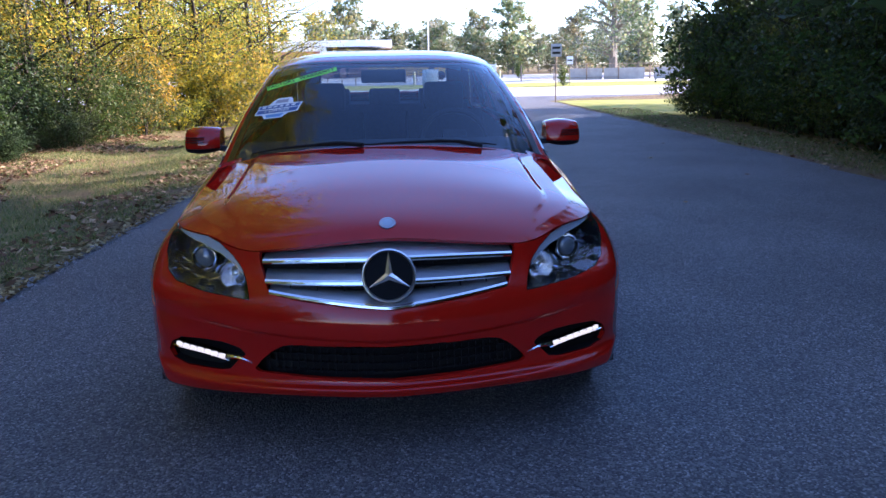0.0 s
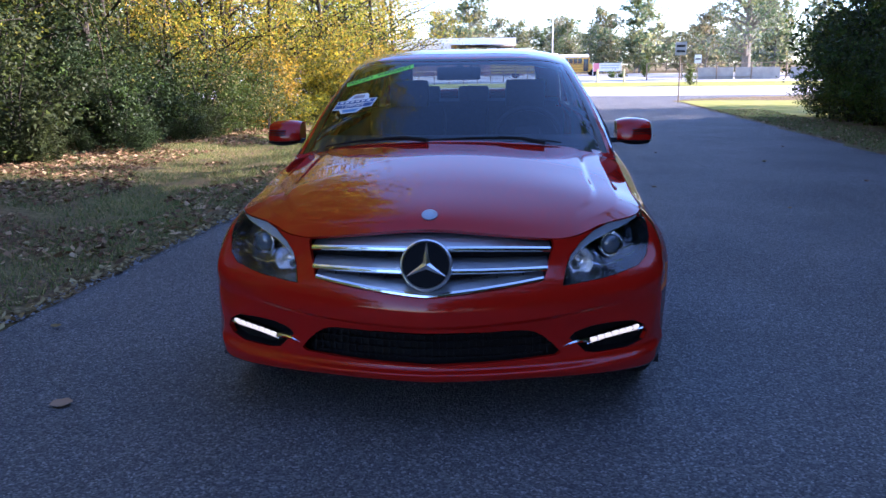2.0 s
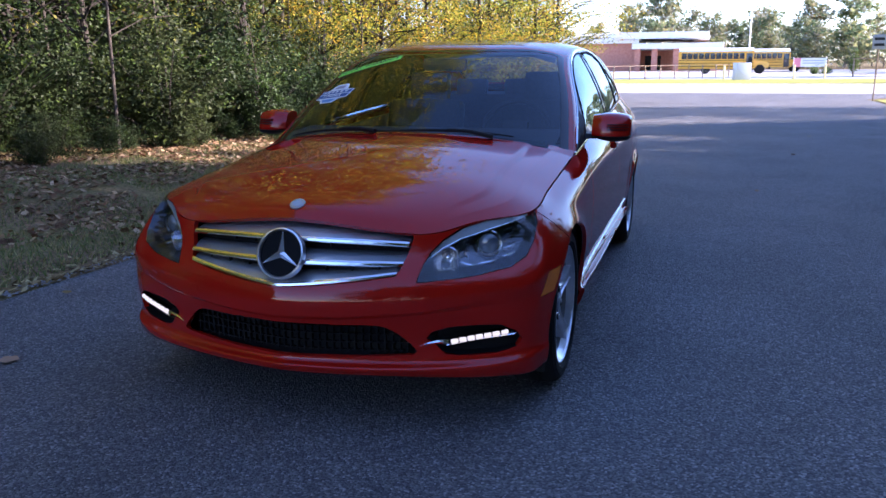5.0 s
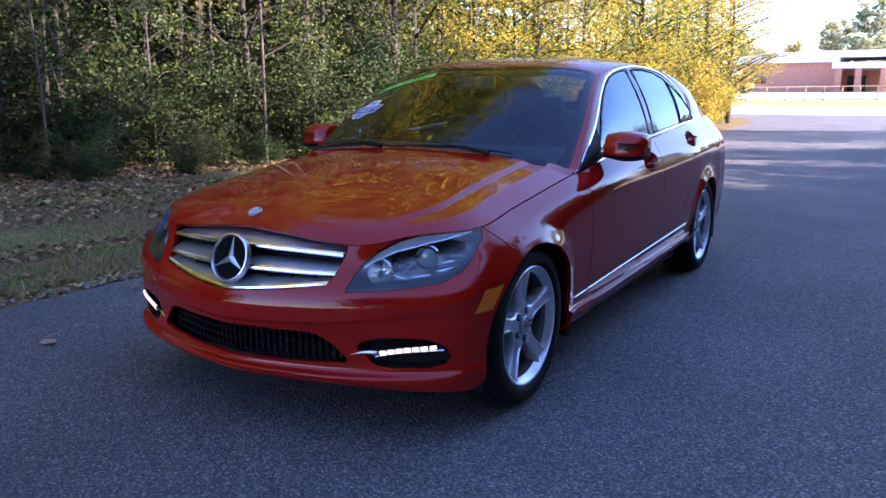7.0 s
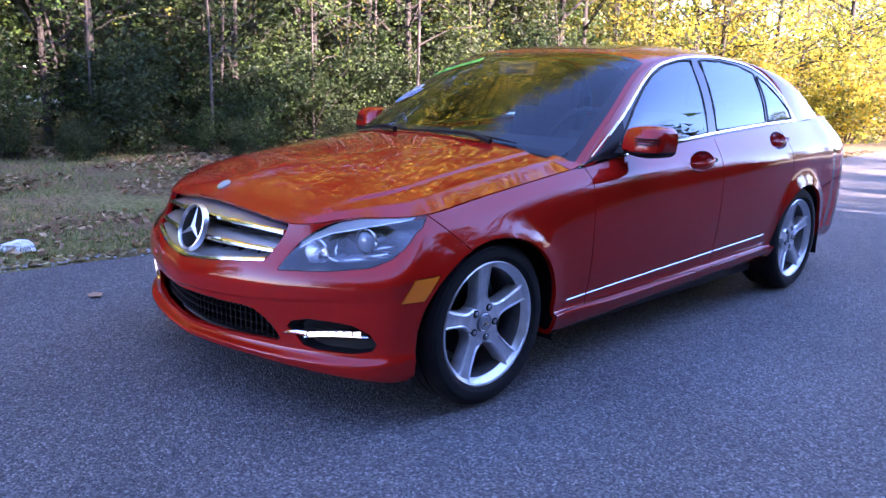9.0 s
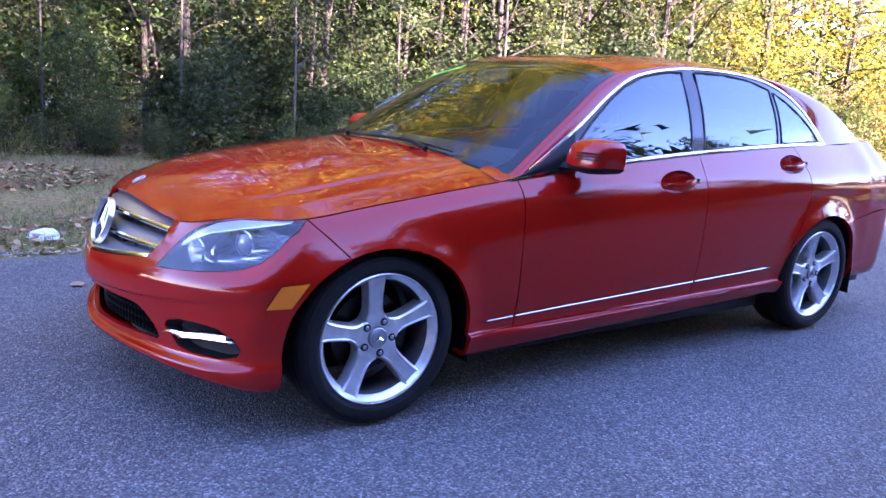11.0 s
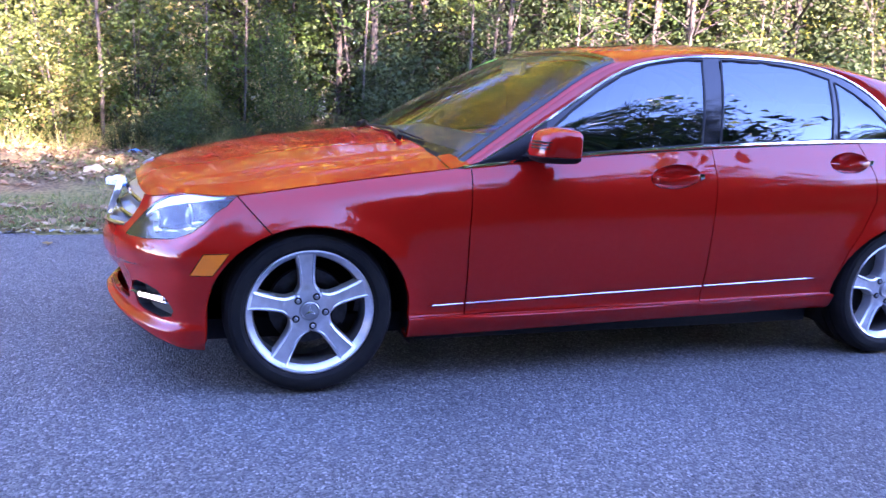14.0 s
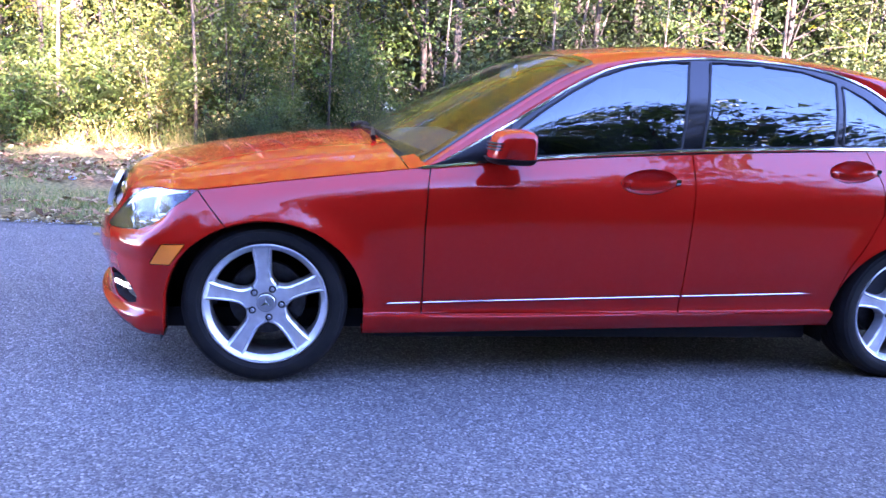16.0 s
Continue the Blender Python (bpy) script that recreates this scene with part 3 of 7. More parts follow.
groups = {}
for f in skin.faces:
    groups.setdefault(region(f.calc_center_median()), []).append(f)
groups = {k: lists_of(v) for k, v in groups.items()}
skin.free()
bumper = panel("front_bumper", *groups["bumper"], RED, car, "red painted sport bumper with a split lip", central=True)[0]
fenders = panel("fender", *groups["fender"], RED, car)
front_doors = panel("front_door", *groups["front_door"], RED, car)
rear_doors = panel("rear_door", *groups["rear_door"], RED, car)
panel("quarter_panel", *groups["quarter"], RED, car)
panel("side_skirt", *groups["skirt"], RED, car)
panel("rear_bumper", *groups["rear_bumper"], RED, car, central=True)
markers = panel("side_marker", *groups["marker"], AMBER, car, "amber side marker lens", gap=0.0006, depth=0.01)

# hood
hv, hf = grid_lists(hood, np.concatenate([np.linspace(0, 0.70, 24, endpoint=False), np.linspace(0.70, 0.84, 16, endpoint=False), np.linspace(0.84, 1, 17)]), np.concatenate([np.linspace(0, 0.15, 12, endpoint=False), np.linspace(0.15, 1, 44)]))
hood_panel = panel("hood", hv, hf, RED, car, "red hood mirroring trees and sky", central=True, gap=0.004)[0]

# roof, pillars and screens
def bow(a, q):
    """The windscreen's upper edge runs further back near the pillars than at the centre."""
    t = q / 2.02 if q < 2.02 else max(0.0, 1 - (q - 2.02) / 4.03)
    return q + 0.46 * abs(a) ** 3 * t


qs = np.concatenate([np.linspace(0, 2.02, 28, endpoint=False), np.linspace(2.02, 6.05, 40, endpoint=False), np.linspace(6.05, 7.75, 18, endpoint=False), np.linspace(7.75, 8, 4)])
avals = np.concatenate([np.linspace(0, 0.74, 22, endpoint=False), np.linspace(0.74, 0.94, 8, endpoint=False), np.linspace(0.94, 1, 7)])
gv, gf = grid_lists(lambda a, q: greenhouse(a, bow(a, q)), avals, qs)
nq = len(qs)
pieces = {"roof": [], "windscreen": [], "rear_window": []}
for f in gf:
    i, j = divmod(f[0], nq)
    a, q = avals[i], qs[j]
    key = "windscreen" if a < 0.939 and q < 2.019 else ("rear_window" if a < 0.739 and 6.049 < q < 7.749 else "roof")
    pieces[key].append(f)


def compact(verts, faces):
    used = sorted({i for f in faces for i in f})
    back = {o: n for n, o in enumerate(used)}
    return [Vector(verts[i]) for i in used], [tuple(back[i] for i in f) for f in faces]


roof = panel("roof", *compact(gv, pieces["roof"]), RED, car, "red roof with pillars", central=True, gap=0.001)[0]
screen = panel("windscreen", *compact(gv, pieces["windscreen"]), WINDSCREEN, car, "dark windscreen mirroring trees", central=True, gap=0.004, depth=0)[0]
rear_window = panel("rear_window", *compact(gv, pieces["rear_window"]), WINDSCREEN, car, central=True, depth=0)[0]


def pillar_base(a, w):
    """The fender's end between the hood's rear corner and the foot of the windscreen pillar."""
    p, r = hood(a, 1.0), greenhouse(a, 0.05)
    return p + (r - p) * w + np.array((0, 0.004, -0.0015)) * (1 - w)


panel("pillar_base", *grid_lists(lambda w, a: pillar_base(a, w), np.linspace(0, 1, 7), np.linspace(0.86, 1, 9)), RED, car, "red panel at the foot of the windscreen pillar", gap=0.0, depth=0.0)


def boot(a, b):
    start = greenhouse(a, 8.0)
    side = top_edge(14.0 + b * (RING_END - 2 - 14.0))[0]
    end = top_edge(RING_END - 2 * a)[0]
    mid = np.array((0, 3.30 + b * (3.715 - 3.30), 1.104 + b * (1.035 - 1.104) + 0.012 * math.sin(math.pi * b)))
    s0, s1, e0, e1 = greenhouse(0, 8.0), greenhouse(1, 8.0), top_edge(RING_END)[0], top_edge(RING_END - 2)[0]
    return (1 - a) * mid + a * side + (1 - b) * (start - (1 - a) * s0 - a * s1) + b * (end - (1 - a) * e0 - a * e1)


boot_lid = panel("boot_lid", *grid_lists(boot, np.linspace(0, 1, 16), np.linspace(0, 1, 16)), RED, car, central=True)[0]

panel("roof_rail", *grid_lists(lambda q, w: rear_pillar(w, q), np.linspace(0.0, 8.0, 72), np.linspace(0, 1, 8)), RED, car, gap=0.0, depth=0.0)

# side windows: one frame of black trim with three panes a side
sp = bmesh.new()
qv = np.linspace(0.02, 7.98, 70)
wv = np.linspace(0.0, 1.0, 14)
sv, sf = grid_lists(lambda q, w: side_pane(w, q), qv, wv)
sp = from_lists(sv, sf)
PANES = [
    [(0.87, 0.948), (1.05, 1.080), (1.20, 1.176), (1.32, 1.243), (1.45, 1.290), (1.60, 1.318), (1.727, 1.328), (1.652, 0.975), (1.62, 0.968), (0.95, 0.908), (0.86, 0.905)],
    [(1.825, 1.333), (2.05, 1.335), (2.25, 1.318), (2.405, 1.280), (2.358, 1.012), (2.33, 1.008), (1.78, 0.982), (1.745, 0.982)],
    [(2.435, 1.268), (2.53, 1.222), (2.62, 1.160), (2.70, 1.090), (2.765, 1.035), (2.75, 1.024), (2.43, 1.014), (2.395, 1.018)],
]
for line in PANES:
    cut(sp, line, (1, 2), lambda c: True)
split = {}
for f in sp.faces:
    c = f.calc_center_median()
    k = next((n for n, p in enumerate(PANES) if inside((c.y, c.z), p)), -1)
    split.setdefault(k, []).append(f)
split = {k: lists_of(v) for k, v in split.items()}
sp.free()
panel("window_frame", *split[-1], GLOSSBLACK, car, "black window trim", gap=0.0, depth=0.006)
for k in range(3):
    panel("side_window", *split[k], TINT, car, "tinted window mirroring the sky", gap=-0.002, depth=0)

side_grid = np.array(sv)


def pane_x(y, z):
    """The side glass's x at y, z."""
    d = (side_grid[:, 1] - y) ** 2 + (side_grid[:, 2] - z) ** 2
    near = np.argsort(d)[:4]
    w = 1 / (d[near] + 1e-6)
    return float((side_grid[near, 0] * w).sum() / w.sum())


def window_seal(line):
    """A rubber seal round a pane, standing a little proud of the glass."""
    pts = []
    for (y0, z0), (y1, z1) in zip(line, line[1:] + line[:1]):
        n = max(2, int(math.hypot(y1 - y0, z1 - z0) / 0.03))
        pts += [(y0 + (y1 - y0) * k / n, z0 + (z1 - z0) * k / n) for k in range(n)]
    rows_ = []
    m = len(pts)
    for k in range(m + 1):
        (ya, za), (yb, zb), (y, z) = pts[k - 1 if k else m - 1], pts[(k + 1) % m], pts[k % m]
        ln = math.hypot(yb - ya, zb - za)
        u, w = -(zb - za) / ln, (yb - ya) / ln
        rows_.append([(pane_x(y, z) + o, y + u * t, z + w * t) for t, o in ((-0.0065, 0.0005), (-0.004, 0.0045), (0.004, 0.0045), (0.0065, 0.0005))])
    bm = bmesh.new()
    ribbon(bm, rows_, close=False)
    bmesh.ops.recalc_face_normals(bm, faces=bm.faces)
    return bm


for line in PANES:
    pair("window_seal", lambda line=line: window_seal(line), BLACK, car, "black rubber window seal")


def plan(z):
    """The skin's outline in plan at the height z, column by column."""
    xs_, ys_ = [], []
    for i in range(len(cols)):
        zz = P[i, 14:, 2]
        xs_.append(np.interp(z, zz, P[i, 14:, 0]))
        ys_.append(np.interp(z, zz, P[i, 14:, 1]))
    return np.array(xs_), np.array(ys_)


PLANS = {}


def plan_of(z):
    k = round(z, 3)
    if k not in PLANS:
        PLANS[k] = plan(k)
    return PLANS[k]


def skin_y(x, z):
    """The nose's y at x, z."""
    X, Y = plan_of(z)
    n = int(np.argmax(cols > 3.2))
    return float(np.interp(x, X[:n], Y[:n]))


def skin_x(y, z):
    """The flank's x at y, z."""
    X, Y = plan_of(z)
    k = (cols > 2.2) & (cols < 15)
    return float(np.interp(y, Y[k], X[k]))


# ---- nose: grille, emblem, intake, lamps ----
grille = part("grille", (lambda b: (ribbon(b, [[(x, skin_y(abs(x), z) + 0.075, z) for z in np.linspace(0.50, 0.745, 6)] for x in np.linspace(-0.445, 0.445, 41)], close=False), b)[1])(bmesh.new()), BLACK, car, "black grille mesh behind silver louvres")
TOPZ = lambda x: float(np.interp(abs(x), [0, 0.2, 0.35, 0.43], [0.712, 0.706, 0.694, 0.682]))
LOUVRE = (
    (lambda x: 0.668 - 0.013 * (abs(x) / 0.43) ** 2, lambda x: TOPZ(x) - 0.668, 0.424),
    (lambda x: 0.598 - 0.004 * (abs(x) / 0.43), lambda x: 0.033 - 0.005 * abs(x) / 0.43, 0.415),
    (lambda x: 0.5235 + 0.040 * (abs(x) / 0.40) ** 1.25, lambda x: 0.037 - 0.018 * abs(x) / 0.43, 0.400),
)
for low, tall, half in LOUVRE:
    bm, trim = bmesh.new(), bmesh.new()
    rows_a, rows_b = [], []
    for x in np.linspace(-half, half, 61):
        z0, h = low(x), tall(x)
        y0, y1 = skin_y(abs(x), z0) + 0.004, skin_y(abs(x), z0 + h) + 0.012
        rows_a.append([(x, y0 + 0.004, z0 + 0.006), (x, y0 + 0.3 * (y1 - y0) + 0.006, z0 + 0.33 * h), (x, y0 + 0.7 * (y1 - y0) + 0.016, z0 + 0.7 * h), (x, y1 + 0.026, z0 + h), (x, y1 + 0.05, z0 + h + 0.002), (x, y0 + 0.05, z0 + 0.008)])
        rows_b.append([(x, y0 - 0.003, z0 - 0.006), (x, y0 - 0.006, z0 - 0.001), (x, y0 - 0.004, z0 + 0.006), (x, y0 + 0.004, z0 + 0.011), (x, y0 + 0.014, z0 + 0.007), (x, y0 + 0.02, z0 - 0.008)])
    ribbon(bm, rows_a)
    ribbon(trim, rows_b)
    blade = part("louvre", bm, SILVER, grille, "silver painted louvre")
    part("chrome_edge", trim, CHROME, blade, "chrome edge")
for x in (-0.33, -0.24, -0.15, 0.15, 0.24, 0.33):
    for z0, z1 in ((0.640, 0.665), (0.568, 0.596)):
        bm = bmesh.new()
        yy = skin_y(abs(x), z0) + 0.035
        box(bm, (x - 0.002, yy, z0), (x + 0.002, yy + 0.02, z1))
        part("grille_bar", bm, BLACK, grille)
STAR = pose(0, -0.720, 0.626, -19, 0, 0)
bm = bmesh.new()
lathe([(0.012, 0.079), (-0.004, 0.079), (-0.010, 0.083), (-0.008, 0.088), (0.012, 0.090)], 64, "y", bm)
emblem = part("emblem_ring", bm, BRIGHT, grille, "chrome emblem ring")
bm = bmesh.new()
lathe([(0.010, 0.0805), (0.004, 0.0805), (0.003, 0.0)], 48, "y", bm)
disc = part("emblem_disc", bm, material("emblem_black", (0.004, 0.004, 0.005), rough=0.4, spec=0.06), grille, "gloss black disc")
bm = bmesh.new()
apex = bm.verts.new((0, -0.007, 0))
tips_ = [bm.verts.new((0.081 * math.cos(radians(90 + 120 * k)), -0.001, 0.081 * math.sin(radians(90 + 120 * k)))) for k in range(3)]
notch = [bm.verts.new((0.014 * math.cos(radians(150 + 120 * k)), 0.002, 0.014 * math.sin(radians(150 + 120 * k)))) for k in range(3)]
for k in range(3):
    bm.faces.new((apex, tips_[k], notch[k]))
    bm.faces.new((apex, notch[k], tips_[(k + 1) % 3]))
star = part("emblem_blades", bm, BRIGHT, grille, "three chrome blades", smooth=False)
for o in (emblem, disc, star):
    o.matrix_basis = STAR

bm = bmesh.new()
ribbon(bm, [[(x, skin_y(abs(x), z) + 0.075, z) for z in (0.255, 0.30, 0.36, 0.41)] for x in np.linspace(-0.49, 0.49, 31)], close=False)
intake = part("lower_intake", bm, BLACK, bumper, "black lower air intake")
bm = bmesh.new()
for k in range(34):
    x = -0.42 + 0.84 * k / 33
    for z in (0.285, 0.315, 0.345, 0.372):
        y = skin_y(abs(x), z) + 0.040
        if inside((abs(x), z), INTAKE):
            box(bm, (x - 0.010, y, z - 0.002), (x + 0.010, y + 0.018, z + 0.002))
    if inside((abs(x), 0.33), INTAKE):
        y = skin_y(abs(x), 0.33) + 0.042
        box(bm, (x - 0.0018, y, 0.277), (x + 0.0018, y + 0.016, 0.388))
part("intake_mesh", bm, BLACK, bumper, smooth=False)
bm = bmesh.new()
ribbon(bm, [[(x, skin_y(-x, z) - d, z) for z, d in ((0.452, -0.004), (0.4535, 0.0012), (0.468, 0.0014), (0.4825, 0.0012), (0.484, -0.004))] for x in np.linspace(-0.392, -0.352, 6)])
part("tow_cover", bm, RED, bumper, "square red tow eye cover")


def fog_bay():
    bm = bmesh.new()
    rim = [(x, skin_y(x, z) + 0.004, z) for x, z in FOGBAY]
    c = Vector((0.65, skin_y(0.65, 0.33) + 0.05, 0.33))
    inner = [Vector(p) * 0.35 + c * 0.65 + Vector((0, 0.02, 0)) for p in rim]
    mid = [Vector(p) * 0.9 + c * 0.1 + Vector((0, 0.035, 0)) for p in rim]
    ribbon(bm, [rim + rim[:1], mid + mid[:1], inner + inner[:1]], close=False)
    bm.faces.new([bm.verts.new(p) for p in inner])
    return bm


bays = pair("fog_bay", fog_bay, BLACK, bumper, "black recess in the bumper")


def strip(x0, x1, z0, z1, thick, out, n=24, wide=lambda u: 1):
    bm = bmesh.new()
    rows_ = []
    for k in range(n + 1):
        u = k / n
        x = x0 + (x1 - x0) * u
        z = z0 + (z1 - z0) * u + 0.006 * math.sin(math.pi * u)
        y = skin_y(x, z)
        t = thick * wide(u)
        rows_.append([(x, y - out, z - t), (x, y - out - 0.004, z), (x, y - out, z + t), (x, y + 0.03, z + t), (x, y + 0.03, z - t)])
    ribbon(bm, rows_)
    return bm


def led(k):
    bm = bmesh.new()
    u = (k + 0.5) / 7
    x = 0.572 + (0.757 - 0.572) * u
    z = 0.329 + (0.358 - 0.329) * u + 0.003 * math.sin(math.pi * u)
    y = skin_y(x, z)
    sl = (skin_y(x + 0.02, z) - skin_y(x - 0.02, z)) / 0.04
    m = pose(x, y - 0.0035, z, 0, 0, math.degrees(math.atan(sl))) @ pose(0, 0, 0, 0, -7, 0)
    box(bm, (-0.0128, -0.003, -0.0066), (0.0128, 0.012, 0.0066), 0.005, m)
    return bm


day = pair("daytime_light", lambda: strip(0.562, 0.768, 0.325, 0.358, 0.0095, -0.004, 16), GLOSSBLACK, bumper, "dark lamp strip with lit white LEDs")
for k in range(7):
    pair("led", lambda k=k: led(k), LEDS, day, "lit white LED")
pair("chrome_fin", lambda: strip(0.474, 0.566, 0.317, 0.329, 0.008, 0.002, 10, lambda u: 0.25 + 0.85 * u), CHROME, bumper, "chrome fin beside the light")
pair("light_trim", lambda: strip(0.56, 0.772, 0.3165, 0.346, 0.003, 0.0015, 16), CHROME, bumper)

# headlamps
lv, lf = groups["lamp"]
covers = panel("headlamp", lv, lf, LENS, car, "clear headlamp with dark housing", gap=0.001, depth=0.0)


def lamp_bowl():
    bm = from_lists([Vector(v) for v in lv] + [], lf)
    bm.normal_update()
    r = bmesh.ops.extrude_face_region(bm, geom=list(bm.faces))
    moved = [g for g in r["geom"] if isinstance(g, bmesh.types.BMVert)]
    c = Vector((0.63, -0.42, 0.64))
    for v in moved:
        v.co = v.co * 0.82 + c * 0.18 + Vector((-0.02, 0.075, -0.004))
    drop = [f for f in bm.faces if all(v not in set(moved) for v in f.verts)]
    bmesh.ops.delete(bm, geom=drop, context="FACES_ONLY")
    bmesh.ops.reverse_faces(bm, faces=bm.faces)
    return bm


HOUSING = material("lamp_housing", (0.10, 0.105, 0.112), rough=0.09, metal=0.9, bump=0.6, bump_scale=26)
REFLECTOR = material("lamp_reflector", (0.9, 0.9, 0.92), rough=0.12, metal=1.0, bump=0.25, bump_scale=90)
BROW = material("pale_lens", (0.55, 0.58, 0.61), rough=0.25, metal=0.3, coat=0.7, bump=0.1, bump_scale=200)
for o in covers:
    o.visible_shadow = False
pair("lamp_housing", lamp_bowl, HOUSING, covers)
BROW_TOP = [p for p in LAMP if p[1] > 0.63 and p[0] < 0.785]


def brow():
    bm = bmesh.new()
    rows_ = []
    for u in np.linspace(0, 1, 26):
        x = 0.50 + 0.268 * u
        zt = float(np.interp(x, [p[0] for p in BROW_TOP], [p[1] for p in BROW_TOP])) - 0.007
        h = 0.033 * math.sin(math.pi * (0.12 + 0.80 * u)) ** 0.7
        rows_.append([(x - 0.004, skin_y(x, zt) + 0.010, zt), (x - 0.005, skin_y(x, zt - h / 2) + 0.011, zt - h / 2), (x - 0.006, skin_y(x, zt - h) + 0.012, zt - h), (x - 0.006, skin_y(x, zt - h) + 0.026, zt - h + 0.002)])
    ribbon(bm, rows_, close=False)
    return bm


def brow_edge():
    bm = bmesh.new()
    pts = []
    for u in np.linspace(0, 1, 26):
        x = 0.50 + 0.268 * u
        zt = float(np.interp(x, [p[0] for p in BROW_TOP], [p[1] for p in BROW_TOP])) - 0.007 - 0.033 * math.sin(math.pi * (0.12 + 0.80 * u)) ** 0.7
        pts.append((x - 0.006, skin_y(x, zt) + 0.010, zt - 0.001))
    tube(bm, pts, 0.0022, 6, False)
    return bm


def prong(x0, z0, x1, z1, w):
    bm = bmesh.new()
    tube(bm, [(x0, skin_y(x0, z0) + 0.035, z0), ((x0 + x1) / 2, skin_y((x0 + x1) / 2, (z0 + z1) / 2) + 0.028, (z0 + z1) / 2), (x1, skin_y(x1, z1) + 0.035, z1)], [w, w * 1.3, w], 6, False)
    return bm


pair("brow_trim", brow_edge, CHROME, covers, "bright strip under the brow")
for q_ in ((0.585, 0.592, 0.625, 0.580, 0.0032), (0.590, 0.625, 0.605, 0.600, 0.003), (0.70, 0.600, 0.745, 0.612, 0.0025), (0.705, 0.625, 0.750, 0.636, 0.0022), (0.640, 0.585, 0.690, 0.592, 0.0028)):
    pair("bezel_bar", lambda q_=q_: prong(*q_), CHROME, covers)
pair("turn_signal", brow, BROW, covers, "pale strip lens along the top of the lamp")


def dish(x, z, r, deep, back):
    y = skin_y(x, z) + back
    bm = lathe([(-0.004, r * 1.06), (-0.008, r), (0.006, r * 0.93), (deep * 0.6, r * 0.7), (deep, r * 0.35), (deep, 0.0)], 32, "y")
    bmesh.ops.transform(bm, matrix=pose(x, y, z, 0, 0, 14), verts=bm.verts)
    return bm


pair("reflector", lambda: dish(0.535, 0.598, 0.047, 0.045, 0.050), REFLECTOR, covers, "faceted chrome reflector")
pair("projector_ring", lambda: dish(0.655, 0.640, 0.045, 0.03, 0.055), CHROME, covers)


def ball(x, z, r, back):
    bm = bmesh.new()
    bmesh.ops.create_uvsphere(bm, u_segments=24, v_segments=14, radius=r)
    bmesh.ops.scale(bm, vec=(1, 0.55, 1), verts=bm.verts)
    bmesh.ops.transform(bm, matrix=pose(x, skin_y(x, z) + back, z, 0, 0, 14), verts=bm.verts)
    return bm


BULB = material("projector_glass", (0.10, 0.12, 0.14), rough=0.03, coat=1.0, spec=0.9)
pair("projector", lambda: ball(0.655, 0.640, 0.036, 0.052), BULB, covers, "dark glass projector lens")
pair("bulb", lambda: ball(0.535, 0.598, 0.014, 0.075), CHROME, covers)


def lamp_rib(k):
    bm = bmesh.new()
    x0, x1, z = 0.60, 0.775, 0.602 + 0.018 * k
    rows_ = [[(x, skin_y(x, z) + 0.022, z), (x, skin_y(x, z) + 0.040, z + 0.003), (x, skin_y(x, z) + 0.040, z - 0.003)] for x in np.linspace(x0 + 0.10 + 0.006 * k, x1, 10)]
    ribbon(bm, rows_)
    return bm


for k in range(4):
    pair("lamp_rib", lambda k=k: lamp_rib(k), CHROME, covers)

# hood badge and washer nozzles
bm = lathe([(0.0, 0.0), (0.003, 0.0), (0.003, 0.019), (0.0045, 0.021), (0.004, 0.0275), (0.0, 0.0285)], 40, "z")
ob = part("hood_badge", bm, [SILVER], hood_panel, "small round silver badge")
bpos = hood(0.0, 0.117)
ob.matrix_basis = pose(bpos[0], bpos[1], bpos[2] + 0.0005, 30, 0, 0)
bm = lathe([(0.0046, 0.0), (0.0046, 0.018)], 24, "z")
ob = part("badge_centre", bm, material("badge_blue", (0.34, 0.42, 0.5), rough=0.3, coat=0.5), hood_panel)
ob.matrix_basis = pose(bpos[0], bpos[1], bpos[2] + 0.0005, 30, 0, 0)

# cowl and wipers
bm = bmesh.new()
ribbon(bm, [[(x, 0.415 + 0.16 * (abs(x) / 0.72) ** 2 - 0.03, 0.925 - 0.075 * (abs(x) / 0.72) ** 2.6), (x, 0.47 + 0.18 * (abs(x) / 0.72) ** 2, 0.938 - 0.04 * (abs(x) / 0.72) ** 2.4)] for x in np.linspace(-0.74, 0.74, 25)], close=False)
part("cowl", bm, BLACK, car, "black cowl below the windscreen")


def on_screen(x, q, up=0.0):
    a = x / SHELL(q)[0][0]
    p = greenhouse(abs(a), q)
    p1, p2 = greenhouse(abs(a), q + 0.01), greenhouse(min(1, abs(a) + 0.01), q)
    n = np.cross(p2 - p, p1 - p)
    n /= np.linalg.norm(n)
    n = n if n[2] > 0 else -n
    p, n = p.copy(), n.copy()
    if x < 0:
        p[0], n[0] = -p[0], -n[0]
    return Vector(p + n * up), Vector(n)


